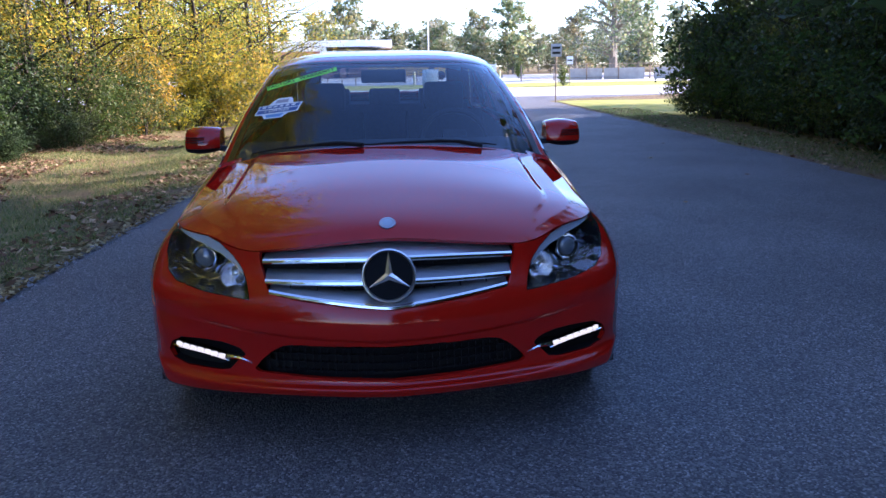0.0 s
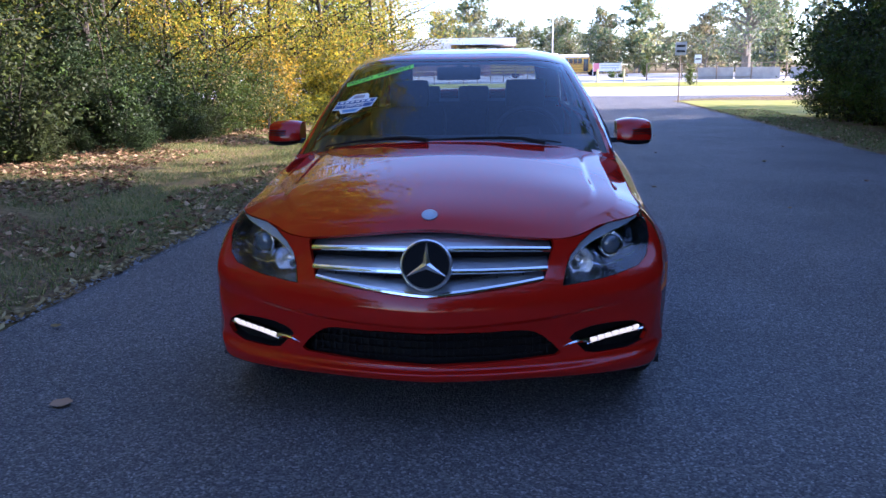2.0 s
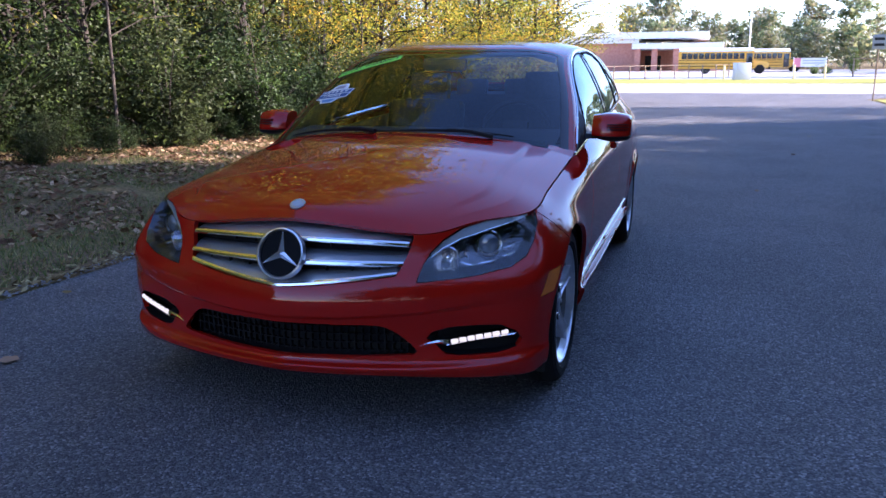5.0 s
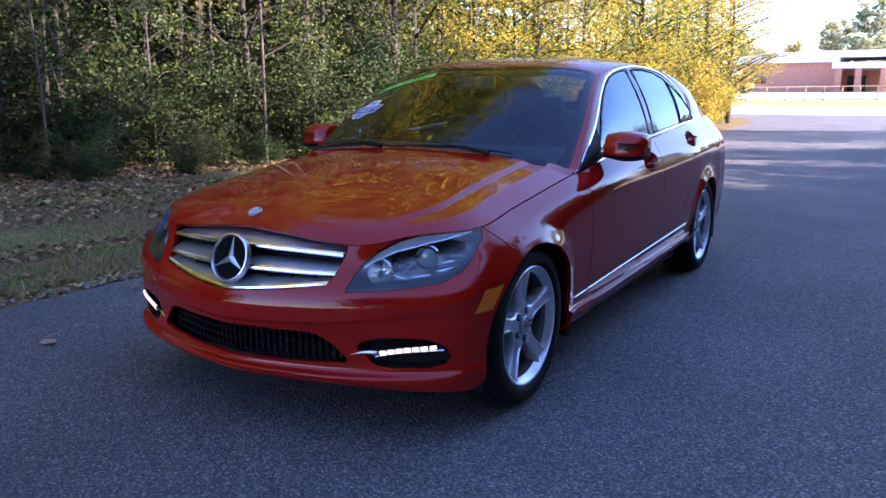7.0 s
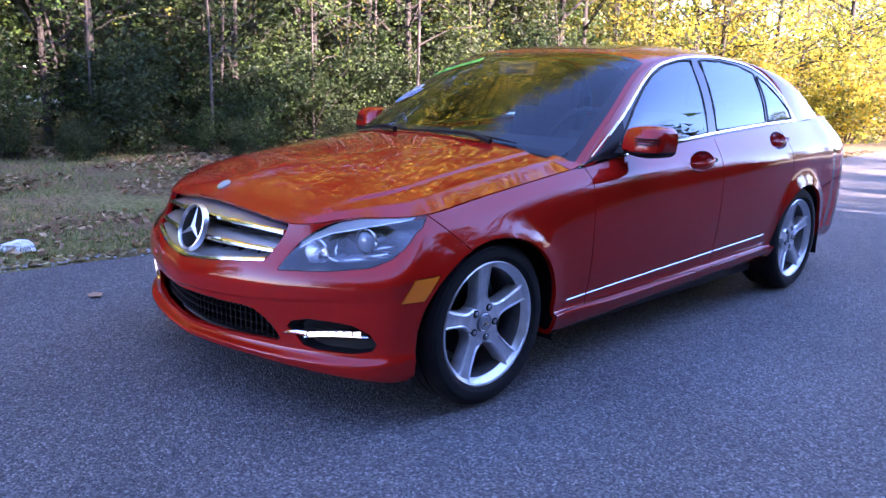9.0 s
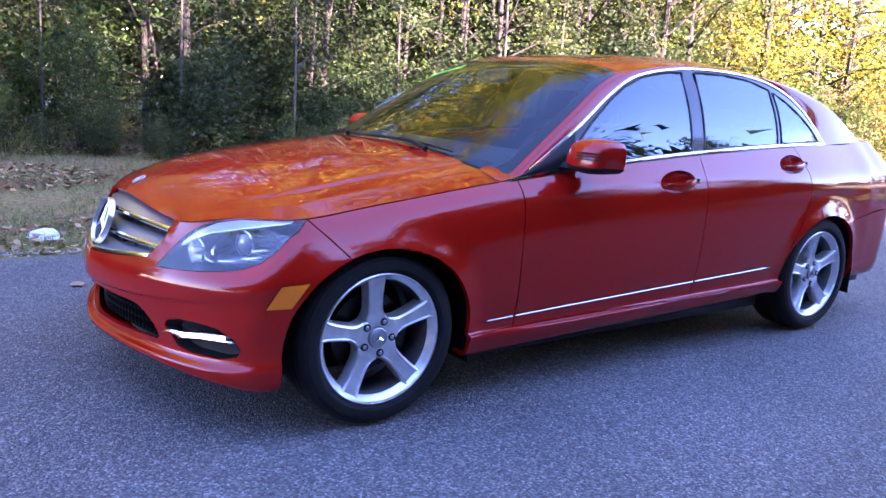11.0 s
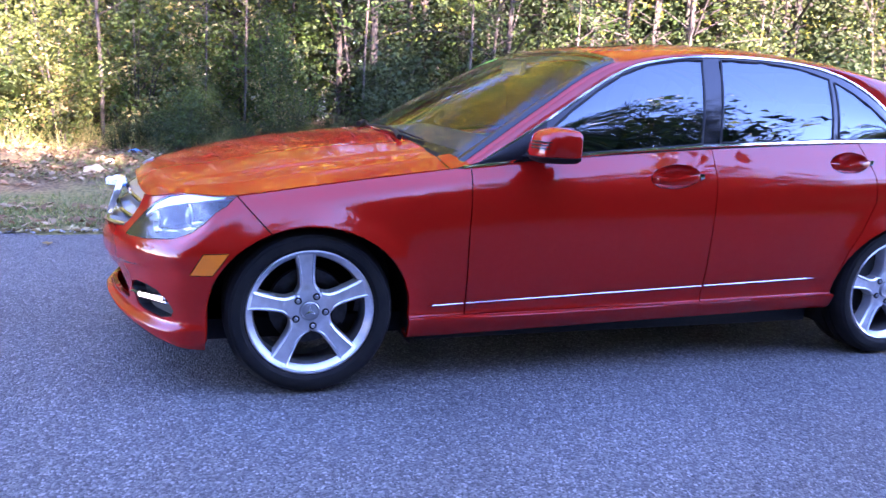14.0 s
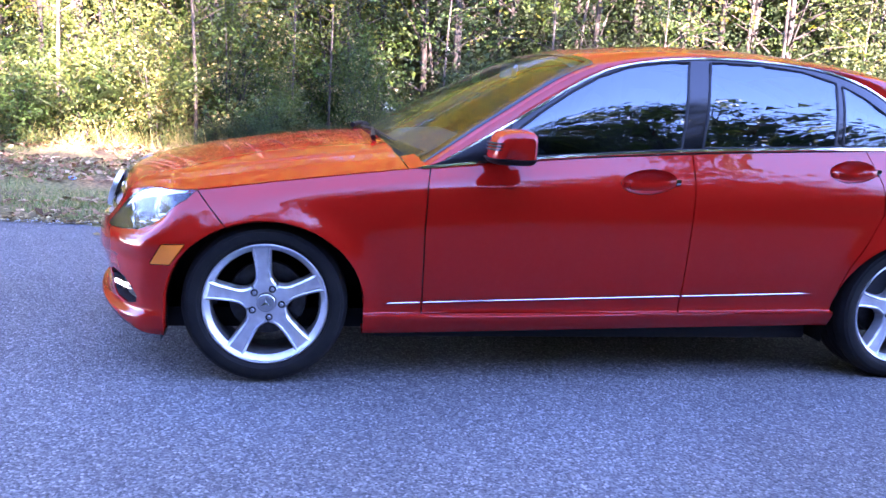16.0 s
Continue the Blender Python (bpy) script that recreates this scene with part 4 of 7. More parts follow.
for x0, x1, q0, q1, arm in ((-0.10, 0.52, 0.01, 0.05, 0.44), (-0.62, -0.04, 0.045, 0.01, -0.10)):
    bm = bmesh.new()
    pts = [on_screen(x0 + (x1 - x0) * u, q0 + (q1 - q0) * u + 0.02 * math.sin(math.pi * u), 0.012)[0] for u in np.linspace(0, 1, 18)]
    tube(bm, pts, [0.003 + 0.004 * math.sin(math.pi * u) for u in np.linspace(0, 1, 18)], 6)
    wiper = part("wiper", bm, BLACK, car, "black wiper blade resting on the glass")
    bm = bmesh.new()
    end = on_screen(arm, 0.0, 0.03)[0] + Vector((0, -0.03, -0.01))
    tube(bm, [end, (end + pts[9]) / 2 + Vector((0, 0, 0.010)), pts[9] + Vector((0, 0, 0.005))], [0.012, 0.009, 0.006], 8)
    part("wiper_arm", bm, BLACK, wiper)

# ---- chrome lines, trims, handles, mirrors ----
def along(fn, n, w, out):
    rows_ = []
    for u in np.linspace(0, 1, n):
        p = Vector(fn(u))
        d = (Vector(fn(min(1, u + 0.01))) - Vector(fn(max(0, u - 0.01)))).normalized()
        o = Vector((1, 0, 0.35)).normalized()
        o = (o - d * o.dot(d)).normalized()
        t = d.cross(o)
        rows_.append([p - t * w, p - t * w * 0.6 + o * out, p + t * w * 0.6 + o * out, p + t * w, p - o * 0.006])
    bm = bmesh.new()
    ribbon(bm, rows_)
    return bm


pair("window_chrome", lambda: along(lambda u: side_pane(0.985, 0.15 + 7.85 * u), 90, 0.0068, 0.006), CHROME, car, "chrome window surround")
pair("belt_chrome", lambda: along(lambda u: side_pane(0.03, 0.15 + 7.85 * u), 70, 0.0085, 0.006), CHROME, car, "chrome strip below the windows")


def trim_z(y):
    return 0.325 + (y - 0.449) * (0.394 - 0.325) / (2.284 - 0.449)


for owner, y0, y1 in ((fenders, 0.445, 0.592), (front_doors, 0.606, 1.682), (rear_doors, 1.696, 2.286)):
    def trim_bm(y0=y0, y1=y1):
        bm = bmesh.new()
        rows_ = []
        for y in np.linspace(y0, y1, 24):
            z = trim_z(y)
            x = skin_x(y, z)
            t = 0.0032 * min(1, (y - 0.440) / 0.03, (2.290 - y) / 0.03)
            rows_.append([(x - 0.004, y, z - t), (x + 0.004, y, z - t * 0.75), (x + 0.006, y, z + t * 0.2), (x + 0.003, y, z + t), (x - 0.004, y, z + t)])
        ribbon(bm, rows_)
        return bm
    pair("side_trim", trim_bm, SATIN, owner, "thin chrome side trim")

for (y0, z0, ry, rz), owner in zip(HANDLES, (front_doors, rear_doors)):
    def bowl(y0=y0, z0=z0, ry=ry, rz=rz):
        bm = bmesh.new()
        rim = [Vector((skin_x(y, z), y, z)) for y, z in bowl_line(y0, z0, ry, rz)]
        c = Vector((skin_x(y0, z0) - 0.035, y0, z0 - 0.005))
        rings = [rim] + [[Vector((p.x + (c.x - p.x) * math.sin(k * math.pi / 2), p.y + (c.y - p.y) * (1 - math.cos(k * math.pi / 2)), p.z + (c.z - p.z) * (1 - math.cos(k * math.pi / 2)))) for p in rim] for k in (0.3, 0.55, 0.75, 0.9)]
        ribbon(bm, [r + r[:1] for r in rings], close=False)
        bm.faces.new([bm.verts.new(p) for p in rings[-1]])
        return bm
    bowls = pair("handle_bowl", bowl, RED, owner)

    def bar(y0=y0, z0=z0, ry=ry, rz=rz):
        bm = bmesh.new()
        rows_ = []
        for u in np.linspace(-1, 1, 21):
            y = y0 + 0.012 + ry * 0.94 * u
            z = z0 + 0.09 * ry * u - 0.006 - 0.010 * (1 - u * u)
            x = skin_x(y, z) + 0.006 + 0.014 * (1 - u ** 4) - (0.014 if abs(u) > 0.99 else 0)
            t = 0.0115 + 0.004 * (1 - u * u)
            rows_.append([(x - 0.014, y, z - t * 0.8), (x - 0.002, y, z - t), (x + 0.002, y, z), (x - 0.002, y, z + t), (x - 0.014, y, z + t * 0.8)])
        ribbon(bm, rows_)
        return bm
    bars = pair("door_handle", bar, RED, owner, "red door handle")

    def cap(y0=y0, z0=z0, ry=ry, rz=rz):
        bm = bmesh.new()
        y, z = y0 + 0.012 + ry * 0.90, z0 + 0.09 * ry * 0.9 - 0.006
        x = skin_x(y, z) + 0.012
        box(bm, (x - 0.012, y - 0.010, z - 0.011), (x + 0.004, y + 0.012, z + 0.012), 0.004)
        return bm
    pair("key_cap", cap, CHROME, owner)


def mirror_loft(scale_z=1.0, low=None, high=None, grow=1.0):
    bm = bmesh.new()
    rows_ = []
    for u in np.linspace(0, 1, 18):
        x = 0.832 + 0.180 * u
        k = math.sin(math.pi * (0.28 + 0.42 * u)) * (1 if u < 0.93 else 1 - 3.5 * (u - 0.93))
        cy, cz = 0.930 + 0.012 * u, 0.960 + 0.006 * (1 - u)
        ry, rz = 0.118 * k * grow, 0.066 * k * grow
        ring_ = []
        for a in np.linspace(0, 2 * math.pi, 25)[:-1]:
            c, s_ = math.cos(a), math.sin(a)
            px = abs(c) ** 0.5 * math.copysign(1, c)
            pz = abs(s_) ** 0.5 * math.copysign(1, s_)
            yy_ = cy + ry * (px if px < 0 else px * 0.42) + (0.018 * pz if px < 0 else 0)
            zz_ = cz + rz * pz
            if low is not None:
                zz_ = max(zz_, low)
            if high is not None:
                zz_ = min(zz_, high)
            ring_.append((x, yy_, zz_))
        rows_.append(ring_)
    ribbon(bm, rows_)
    return bm


mirrors = pair("wing_mirror", lambda: mirror_loft(low=0.920), RED, car, "red wing mirror on a black foot")
pair("mirror_base", lambda: mirror_loft(high=0.919, grow=1.07), BLACK, mirrors, "black lower shell")


def mirror_foot():
    bm = bmesh.new()
    ribbon(bm, [[(x, 0.872 + dy, z) for dy, z in ((-0.045 * (1.3 - 0.6 * u), 0.905 + 0.003 * u), (0.06, 0.905), (0.06, 0.928), (-0.02, 0.93))] for u, x in ((0, 0.775), (0.5, 0.81), (1, 0.86))])
    return bm


pair("mirror_foot", mirror_foot, BLACK, mirrors)


def mirror_slot(k):
    bm = bmesh.new()
    rows_ = []
    for u in np.linspace(0, 1, 12):
        x = 0.905 + 0.098 * u
        rows_.append([(x, 0.930 - 0.121 * math.sin(math.pi * (0.28 + 0.42 * (x - 0.832) / 0.180)) - 0.0005 + 0.012 * u ** 3, 0.952 + 0.012 * k + dz) for dz in (-0.0022, 0.0022)] + [(x, 0.895, 0.952 + 0.012 * k)])
    ribbon(bm, rows_)
    return bm


for k in range(3):
    pair("mirror_slot", lambda k=k: mirror_slot(k), BLACK, mirrors)


def corner_trim():
    bm = bmesh.new()
    ribbon(bm, [[Vector(side_pane(w, q)) + Vector((0.003, 0, 0)) for w in np.linspace(0.06, 0.94, 6)] for q in np.linspace(0.15, 1.0, 9)], close=False)
    return bm


pair("mirror_triangle", corner_trim, BLACK, front_doors, "black corner trim")

# seals and black edges round the screens
for a_line, q_range, nm in ((0.94, (0.0, 2.02), "screen_seal"), (0.74, (6.05, 7.75), "rear_seal")):
    for sx in (1, -1):
        bm = bmesh.new()
        rows_ = []
        for q in np.linspace(*q_range, 40):
            k_ = bow(a_line, q) if a_line > 0.8 else q
            p, p2 = greenhouse(a_line - 0.020, k_), greenhouse(a_line + (0.030 if a_line > 0.8 else 0.012), k_)
            rows_.append([(sx * p[0], p[1], p[2] + 0.0015), (sx * (p[0] + p2[0]) / 2, (p[1] + p2[1]) / 2, (p[2] + p2[2]) / 2 + 0.004), (sx * p2[0], p2[1], p2[2] + 0.002)])
        ribbon(bm, rows_, close=False)
        if sx < 0:
            bmesh.ops.reverse_faces(bm, faces=bm.faces)
        part(nm, bm, GLOSSBLACK, car)
bm = bmesh.new()
ribbon(bm, [[(a * SHELL(bow(a, q))[0][0], *(greenhouse(abs(a), bow(a, q))[1:] + np.array((0, dz)))) for q, dz in ((1.95, 0.0014), (2.05, 0.003))] for a in np.linspace(-0.94, 0.94, 41)], close=False)
part("header_seal", bm, GLOSSBLACK, car)
bm = bmesh.new()
ribbon(bm, [[(a * SHELL(q)[0][0], *(greenhouse(abs(a), q)[1:] + np.array((0, 0.0015)))) for q in (2.55, 2.8, 3.1, 3.5, 3.9)] for a in np.linspace(-0.62, 0.62, 21)], close=False)
part("sunroof", bm, GLOSSBLACK, roof, "dark glass sunroof panel")

# ---- wheels ----
def wheel(y, sx):
    hub = pose(0.865 if sx > 0 else -0.865, y, HUB_Z, 0, 0, 0 if sx > 0 else 180)
    barrel = lathe([(-0.20, 0.205), (-0.19, 0.222), (-0.06, 0.203), (-0.0345, 0.2098)], 72)
    rim = lathe([(-0.0345, 0.2098), (-0.020, 0.220), (-0.012, 0.2275), (-0.009, 0.2295), (-0.0035, 0.2305), (-0.002, 0.2335), (-0.005, 0.2370), (-0.02, 0.2370)], 72)
    spokes = []
    for k in range(5):
        a = radians(95 + 72 * k)
        rows_ = []
        for r in np.concatenate([np.linspace(0.046, 0.10, 10, endpoint=False), np.linspace(0.10, 0.20, 8, endpoint=False), np.linspace(0.20, 0.233, 6)]):
            u = (r - 0.046) / 0.187
            half = 0.0285 + 0.030 * math.exp(-((r - 0.046) / 0.034) ** 2) + 0.012 * u ** 2 + 0.014 * math.exp(-(0.235 - r) / 0.010)
            half = min(half, r * math.tan(radians(35.4)))
            face = -0.036 + 0.024 * u ** 1.3
            sunk = 0.008 * min(1, max(0, (r - 0.075) / 0.03))
            prof = [(-half, face - 0.055), (-half, face - 0.020), (-half + 0.004, face - 0.006), (-half + 0.011, face), (-half + 0.014, face - sunk), (0, face - sunk * 1.1), (half - 0.014, face - sunk), (half - 0.011, face), (half - 0.004, face - 0.006), (half, face - 0.020), (half, face - 0.055)]
            rows_.append([(x, r * math.cos(a) - t * math.sin(a), r * math.sin(a) + t * math.cos(a)) for t, x in prof])
        sb = bmesh.new()
        ribbon(sb, rows_)
        bmesh.ops.recalc_face_normals(sb, faces=sb.faces)
        spokes.append(sb)
    lathe([(-0.06, 0.080), (-0.050, 0.078), (-0.040, 0.074), (-0.0350, 0.068), (-0.0345, 0.044), (-0.0335, 0.040), (-0.040, 0.036)], 40, bm=rim)
    bmesh.ops.recalc_face_normals(rim, faces=rim.faces)
    w = part("wheel", rim, ALLOY, car, "five-spoke silver alloy wheel", angle=30)
    w.matrix_basis = hub
    part("barrel", barrel, BARREL, w, "inner rim barrel, darkened for the shade behind the spokes")
    for sb in spokes:
        part("spoke", sb, ALLOY, w, angle=30)
    tyre = lathe([(-0.215, 0.215), (-0.222, 0.235), (-0.226, 0.27), (-0.216, 0.30), (-0.195, 0.3125), (-0.165, 0.3145), (-0.163, 0.308), (-0.155, 0.308), (-0.153, 0.3148), (-0.112, 0.315), (-0.110, 0.308), (-0.102, 0.308), (-0.100, 0.315), (-0.062, 0.3142), (-0.060, 0.308), (-0.052, 0.308), (-0.050, 0.3138), (-0.030, 0.3125), (-0.012, 0.305), (-0.004, 0.296), (-0.002, 0.2955), (0.002, 0.284), (0.0045, 0.2835), (0.006, 0.272), (0.0065, 0.262), (0.0055, 0.2535), (0.003, 0.2525), (0.001, 0.246), (-0.004, 0.2405), (-0.012, 0.2365), (-0.03, 0.233)], 96)
    part("tyre", tyre, RUBBER, w, "black tyre")
    cap_ = lathe([(-0.045, 0.036), (-0.027, 0.036), (-0.0245, 0.033), (-0.0255, 0.029), (-0.0265, 0.0275), (-0.0245, 0.026), (-0.0235, 0.015), (-0.023, 0.0)], 32)
    cap_part = part("centre_cap", cap_, SILVER, w, "silver centre cap")
    blades = bmesh.new()
    for k in range(3):
        a = radians(90 + 120 * k)
        tip, side = (math.cos(a), math.sin(a)), (-math.sin(a), math.cos(a))
        v = [blades.verts.new((x, 0.024 * f * tip[0] + 0.005 * g * side[0], 0.024 * f * tip[1] + 0.005 * g * side[1])) for x, f, g in ((-0.0225, 0.1, 1), (-0.0225, 1, 0), (-0.0225, 0.1, -1), (-0.0195, 0, 0))]
        blades.faces.new((v[0], v[1], v[3]))
        blades.faces.new((v[1], v[2], v[3]))
    part("cap_blades", blades, CHROME, cap_part, smooth=False)
    for k in range(5):
        a = radians(138 + 72 * k)
        hole = lathe([(-0.06, 0.0140), (-0.0312, 0.0140), (-0.0305, 0.0132), (-0.0315, 0.0100), (-0.0315, 0.0)], 16)
        bmesh.ops.translate(hole, vec=(0, 0.0590 * math.cos(a), 0.0590 * math.sin(a)), verts=hole.verts)
        part("bolt_hole", hole, BLACK, w)
        bolt = lathe([(-0.045, 0.0088), (-0.029, 0.0088), (-0.027, 0.0065), (-0.027, 0.0)], 6)
        bmesh.ops.translate(bolt, vec=(0, 0.0590 * math.cos(a), 0.0590 * math.sin(a)), verts=bolt.verts)
        part("wheel_bolt", bolt, SILVER, w, smooth=False)
    disc_ = lathe([(-0.115, 0.06), (-0.112, 0.145), (-0.118, 0.147), (-0.14, 0.147), (-0.14, 0.06)], 48)
    part("brake_disc", disc_, STEEL, w, "grey brake disc")
    cal = bmesh.new()
    ribbon(cal, [[(x, r * math.cos(radians(a)), r * math.sin(radians(a))) for x, r in ((-0.155, 0.10), (-0.09, 0.10), (-0.085, 0.15), (-0.155, 0.158))] for a in np.linspace(-28, 28, 9)])
    part("brake_caliper", cal, STEEL, w)
    return w


for y in (0.0, REAR):
    for sx in (1, -1):
        wheel(y, sx)

for y0 in (0.0, REAR):
    def liner(y0=y0):
        bm = bmesh.new()
        pts = [(y0 + 0.385 * c, HUB_Z + 0.345 * s_) for c, s_ in arc]
        pts = [(y0 + 0.385, 0.17)] + pts + [(y0 - 0.385, 0.17)]
        ribbon(bm, [[(0.50, y, z), (0.856, y, z)] for y, z in pts], close=False)
        bm.faces.new([bm.verts.new((0.50, y, z)) for y, z in pts])
        return bm
    pair("wheel_liner", liner, BLACK, car)
bm = bmesh.new()
box(bm, (-0.70, -0.50, 0.175), (0.70, 3.55, 0.26), 0.02)
box(bm, (-0.79, 0.42, 0.165), (0.79, 2.34, 0.25), 0.02)
part("underbody", bm, BLACK, car, "black underbody")


# ---- cabin ----
def seat(x, y, w, back_top):
    bm = bmesh.new()
    box(bm, (x - w / 2, y - 0.28, 0.42), (x + w / 2, y + 0.22, 0.58), 0.05)
    box(bm, (-w / 2, -0.07, 0.0), (w / 2, 0.07, back_top), 0.06, pose(x, y + 0.24, 0.52, -17, 0, 0))
    return bm


for x in (-0.38, 0.38):
    s_ = part("seat", seat(x, 1.50, 0.50, 0.55), INTERIOR, car, "dark front seat")
    bm = bmesh.new()
    box(bm, (-0.13, -0.05, 0.0), (0.13, 0.05, 0.19), 0.045, pose(x, 1.945, 1.035, -12, 0, 0))
    part("headrest", bm, INTERIOR, s_)
bm = bmesh.new()
box(bm, (-0.66, 2.25, 0.42), (0.66, 2.70, 0.60), 0.06)
box(bm, (-0.64, -0.07, 0.0), (0.64, 0.07, 0.52), 0.06, pose(0, 2.72, 0.56, -22, 0, 0))
rear_seat = part("rear_bench", bm, INTERIOR, car)
for x in (-0.38, 0.0, 0.38):
    bm = bmesh.new()
    box(bm, (-0.12, -0.045, 0.0), (0.12, 0.045, 0.13), 0.035, pose(x, 2.93, 1.04, -15, 0, 0))
    part("rear_headrest", bm, INTERIOR, rear_seat)
bm = bmesh.new()
ribbon(bm, [[(x, 0.50, 0.86), (x, 0.66, 0.925), (x, 0.88, 0.945), (x, 1.02, 0.90), (x, 1.06, 0.70), (x, 0.9, 0.55)] for x in np.linspace(-0.70, 0.70, 9)], close=False)
part("dashboard", bm, INTERIOR, car, "dark dashboard")
bm = bmesh.new()
n = 32
for k in range(n):
    a0, a1 = 2 * math.pi * k / n, 2 * math.pi * (k + 1) / n
    tube(bm, [(0.185 * math.cos(a0), 0, 0.185 * math.sin(a0)), (0.185 * math.cos(a1), 0, 0.185 * math.sin(a1))], 0.016, 8, False)
box(bm, (-0.17, -0.01, -0.03), (0.17, 0.02, 0.03), 0.01)
box(bm, (-0.07, -0.02, -0.07), (0.07, 0.03, 0.07), 0.02)
sw = part("steering_wheel", bm, INTERIOR, car, "dark steering wheel")
sw.matrix_basis = pose(0.38, 1.14, 0.90, -24, 0, 0)
bm = bmesh.new()
box(bm, (-0.12, -0.015, -0.035), (0.12, 0.015, 0.035), 0.014)
rm = part("rear_view_mirror", bm, INTERIOR, car, "rear view mirror behind the windscreen")
rm.matrix_basis = pose(0, 1.10, 1.262, -8, 0, 0)
bm = bmesh.new()
box(bm, (-0.74, 0.6, 0.24), (0.74, 3.2, 0.30))
part("cabin_floor", bm, INTERIOR, car)
bm = bmesh.new()
ribbon(bm, [[(x, 2.92, 1.02), (x, 3.14, 1.07)] for x in (-0.66, 0.0, 0.66)], close=False)
part("parcel_shelf", bm, INTERIOR, car)
for sx in (1, -1):
    bm = bmesh.new()
    ribbon(bm, [[(sx * 0.77, y, 0.30), (sx * 0.775, y, 0.60), (sx * 0.755, y, 0.865 + 0.052 * (y - 0.6))] for y in np.linspace(0.55, 2.95, 9)], close=False)
    part("door_lining", bm, INTERIOR, car)
bm = bmesh.new()
ribbon(bm, [[(a * SHELL(q)[0][0], *(greenhouse(abs(a), q)[1:] - np.array((0, 0.03)))) for q in np.linspace(2.15, 6.0, 9)] for a in np.linspace(-0.9, 0.9, 11)], close=False)
part("headliner", bm, material("headliner_cloth", (0.20, 0.20, 0.19), rough=0.95, bump=0.2, bump_scale=800), car, "grey cloth headliner")
bm = bmesh.new()
ribbon(bm, [[(x, -0.45, 0.30), (x, -0.50, 0.50), (x, -0.42, 0.64), (x, 0.40, 0.80), (x, 0.50, 0.60), (x, 0.50, 0.26)] for x in (-0.40, 0.40)], close=False)
part("engine_cover", bm, BLACK, car)

# ---- stickers on the windscreen ----
def screen_frame(p_low, p_right):
    """A frame on the glass: x along the sticker, z out of the glass."""
    (a, n1), (b, n2) = p_low, p_right
    x = (b - a).normalized()
    n = (n1 + n2).normalized()
    n = (n - x * n.dot(x)).normalized()
    y = n.cross(x)
    return Matrix((x, y, n)).transposed().to_4x4(), (b - a).length


GREEN = material("green_vinyl", (0.26, 0.88, 0.10), rough=0.5)
WHITE = material("white_vinyl", (0.8, 0.8, 0.8), rough=0.5)
INK = material("black_ink", (0.01, 0.012, 0.012), rough=0.6)
BLUE = material("blue_ink", (0.03, 0.09, 0.26), rough=0.5)


def lettering(text, size, mat, parent, m, name="lettering"):
    cu = bpy.data.curves.new(name, "FONT")
    cu.body, cu.size, cu.align_x, cu.align_y, cu.space_character = text, size, "CENTER", "CENTER", 1.12
    cu.offset = size * 0.022
    tmp = bpy.data.objects.new(name, cu)
    me = bpy.data.meshes.new_from_object(tmp)
    bpy.data.objects.remove(tmp)
    me.materials.append(mat)
    ob = new(name, me)
    ob.parent = parent
    ob.matrix_basis = m
    return ob


def q_at(x, z):
    """The windscreen's q at the height z."""
    lo, hi = 0.0, 2.0
    for _ in range(30):
        mid = (lo + hi) / 2
        if on_screen(x, mid)[0].z < z:
            lo = mid
        else:
            hi = mid
    return (lo + hi) / 2


def wrap(ob, m, up):
    """Lays a flat sticker on the curved glass."""
    for v in ob.data.vertices:
        p = m @ v.co
        v.co = on_screen(p.x, q_at(p.x, p.z), up + v.co.z)[0]
    return ob


def sheet(points, n=10):
    """A flat outline cut into strips, so that it can bend."""
    bm = bmesh.new()
    f = bm.faces.new([bm.verts.new((x, y, 0)) for x, y in points])
    lo, hi = min(p[0] for p in points), max(p[0] for p in points)
    for k in range(1, n):
        bmesh.ops.bisect_plane(bm, geom=bm.verts[:] + bm.edges[:] + bm.faces[:], plane_co=(lo + (hi - lo) * k / n, 0, 0), plane_no=(1, 0, 0))
    return bm


def decal(points, mat, m, up, name, label=""):
    return wrap(part(name, sheet(points), mat, screen, label, smooth=False), m, up)


left, right = on_screen(-0.615, q_at(-0.615, 1.205)), on_screen(-0.246, q_at(-0.246, 1.303))
rot, length = screen_frame(left, right)
base = Matrix.Translation((left[0] + right[0]) / 2) @ rot
decal([(-length / 2, -0.028), (length / 2, -0.028), (length / 2, 0.028), (-length / 2, 0.028)], GREEN, base, 0.002, "green_sticker", "green strip sticker with black lettering")
for u, share, word in ((-0.275, 0.40, "FACTORY"), (0.225, 0.49, "WARRANTY")):
    ob = lettering(word, 0.050, INK, screen, Matrix())
    xs_ = [v.co.x for v in ob.data.vertices]
    for v in ob.data.vertices:
        v.co.x = (v.co.x - (min(xs_) + max(xs_)) / 2) * length * share / (max(xs_) - min(xs_))
    wrap(ob, base @ Matrix.Translation((length * u, -0.0005, 0)), 0.0045)

left, right = on_screen(-0.635, q_at(-0.635, 1.105)), on_screen(-0.425, q_at(-0.425, 1.130))
rot, length = screen_frame(left, right)
base = Matrix.Translation((left[0] + right[0]) / 2 + Vector((0, 0, -0.008))) @ rot @ Matrix.Diagonal((1.08, 1.3, 1, 1))
shield = [(-0.115, -0.030), (-0.07, -0.034), (-0.045, -0.062), (0.045, -0.062), (0.07, -0.034), (0.115, -0.030), (0.115, 0.030), (0.065, 0.034), (0.05, 0.062), (0.035, 0.075), (-0.035, 0.075), (-0.05, 0.062), (-0.065, 0.034), (-0.115, 0.030)]
decal(shield, WHITE, base, 0.002, "badge_sticker", "white and blue shield sticker")


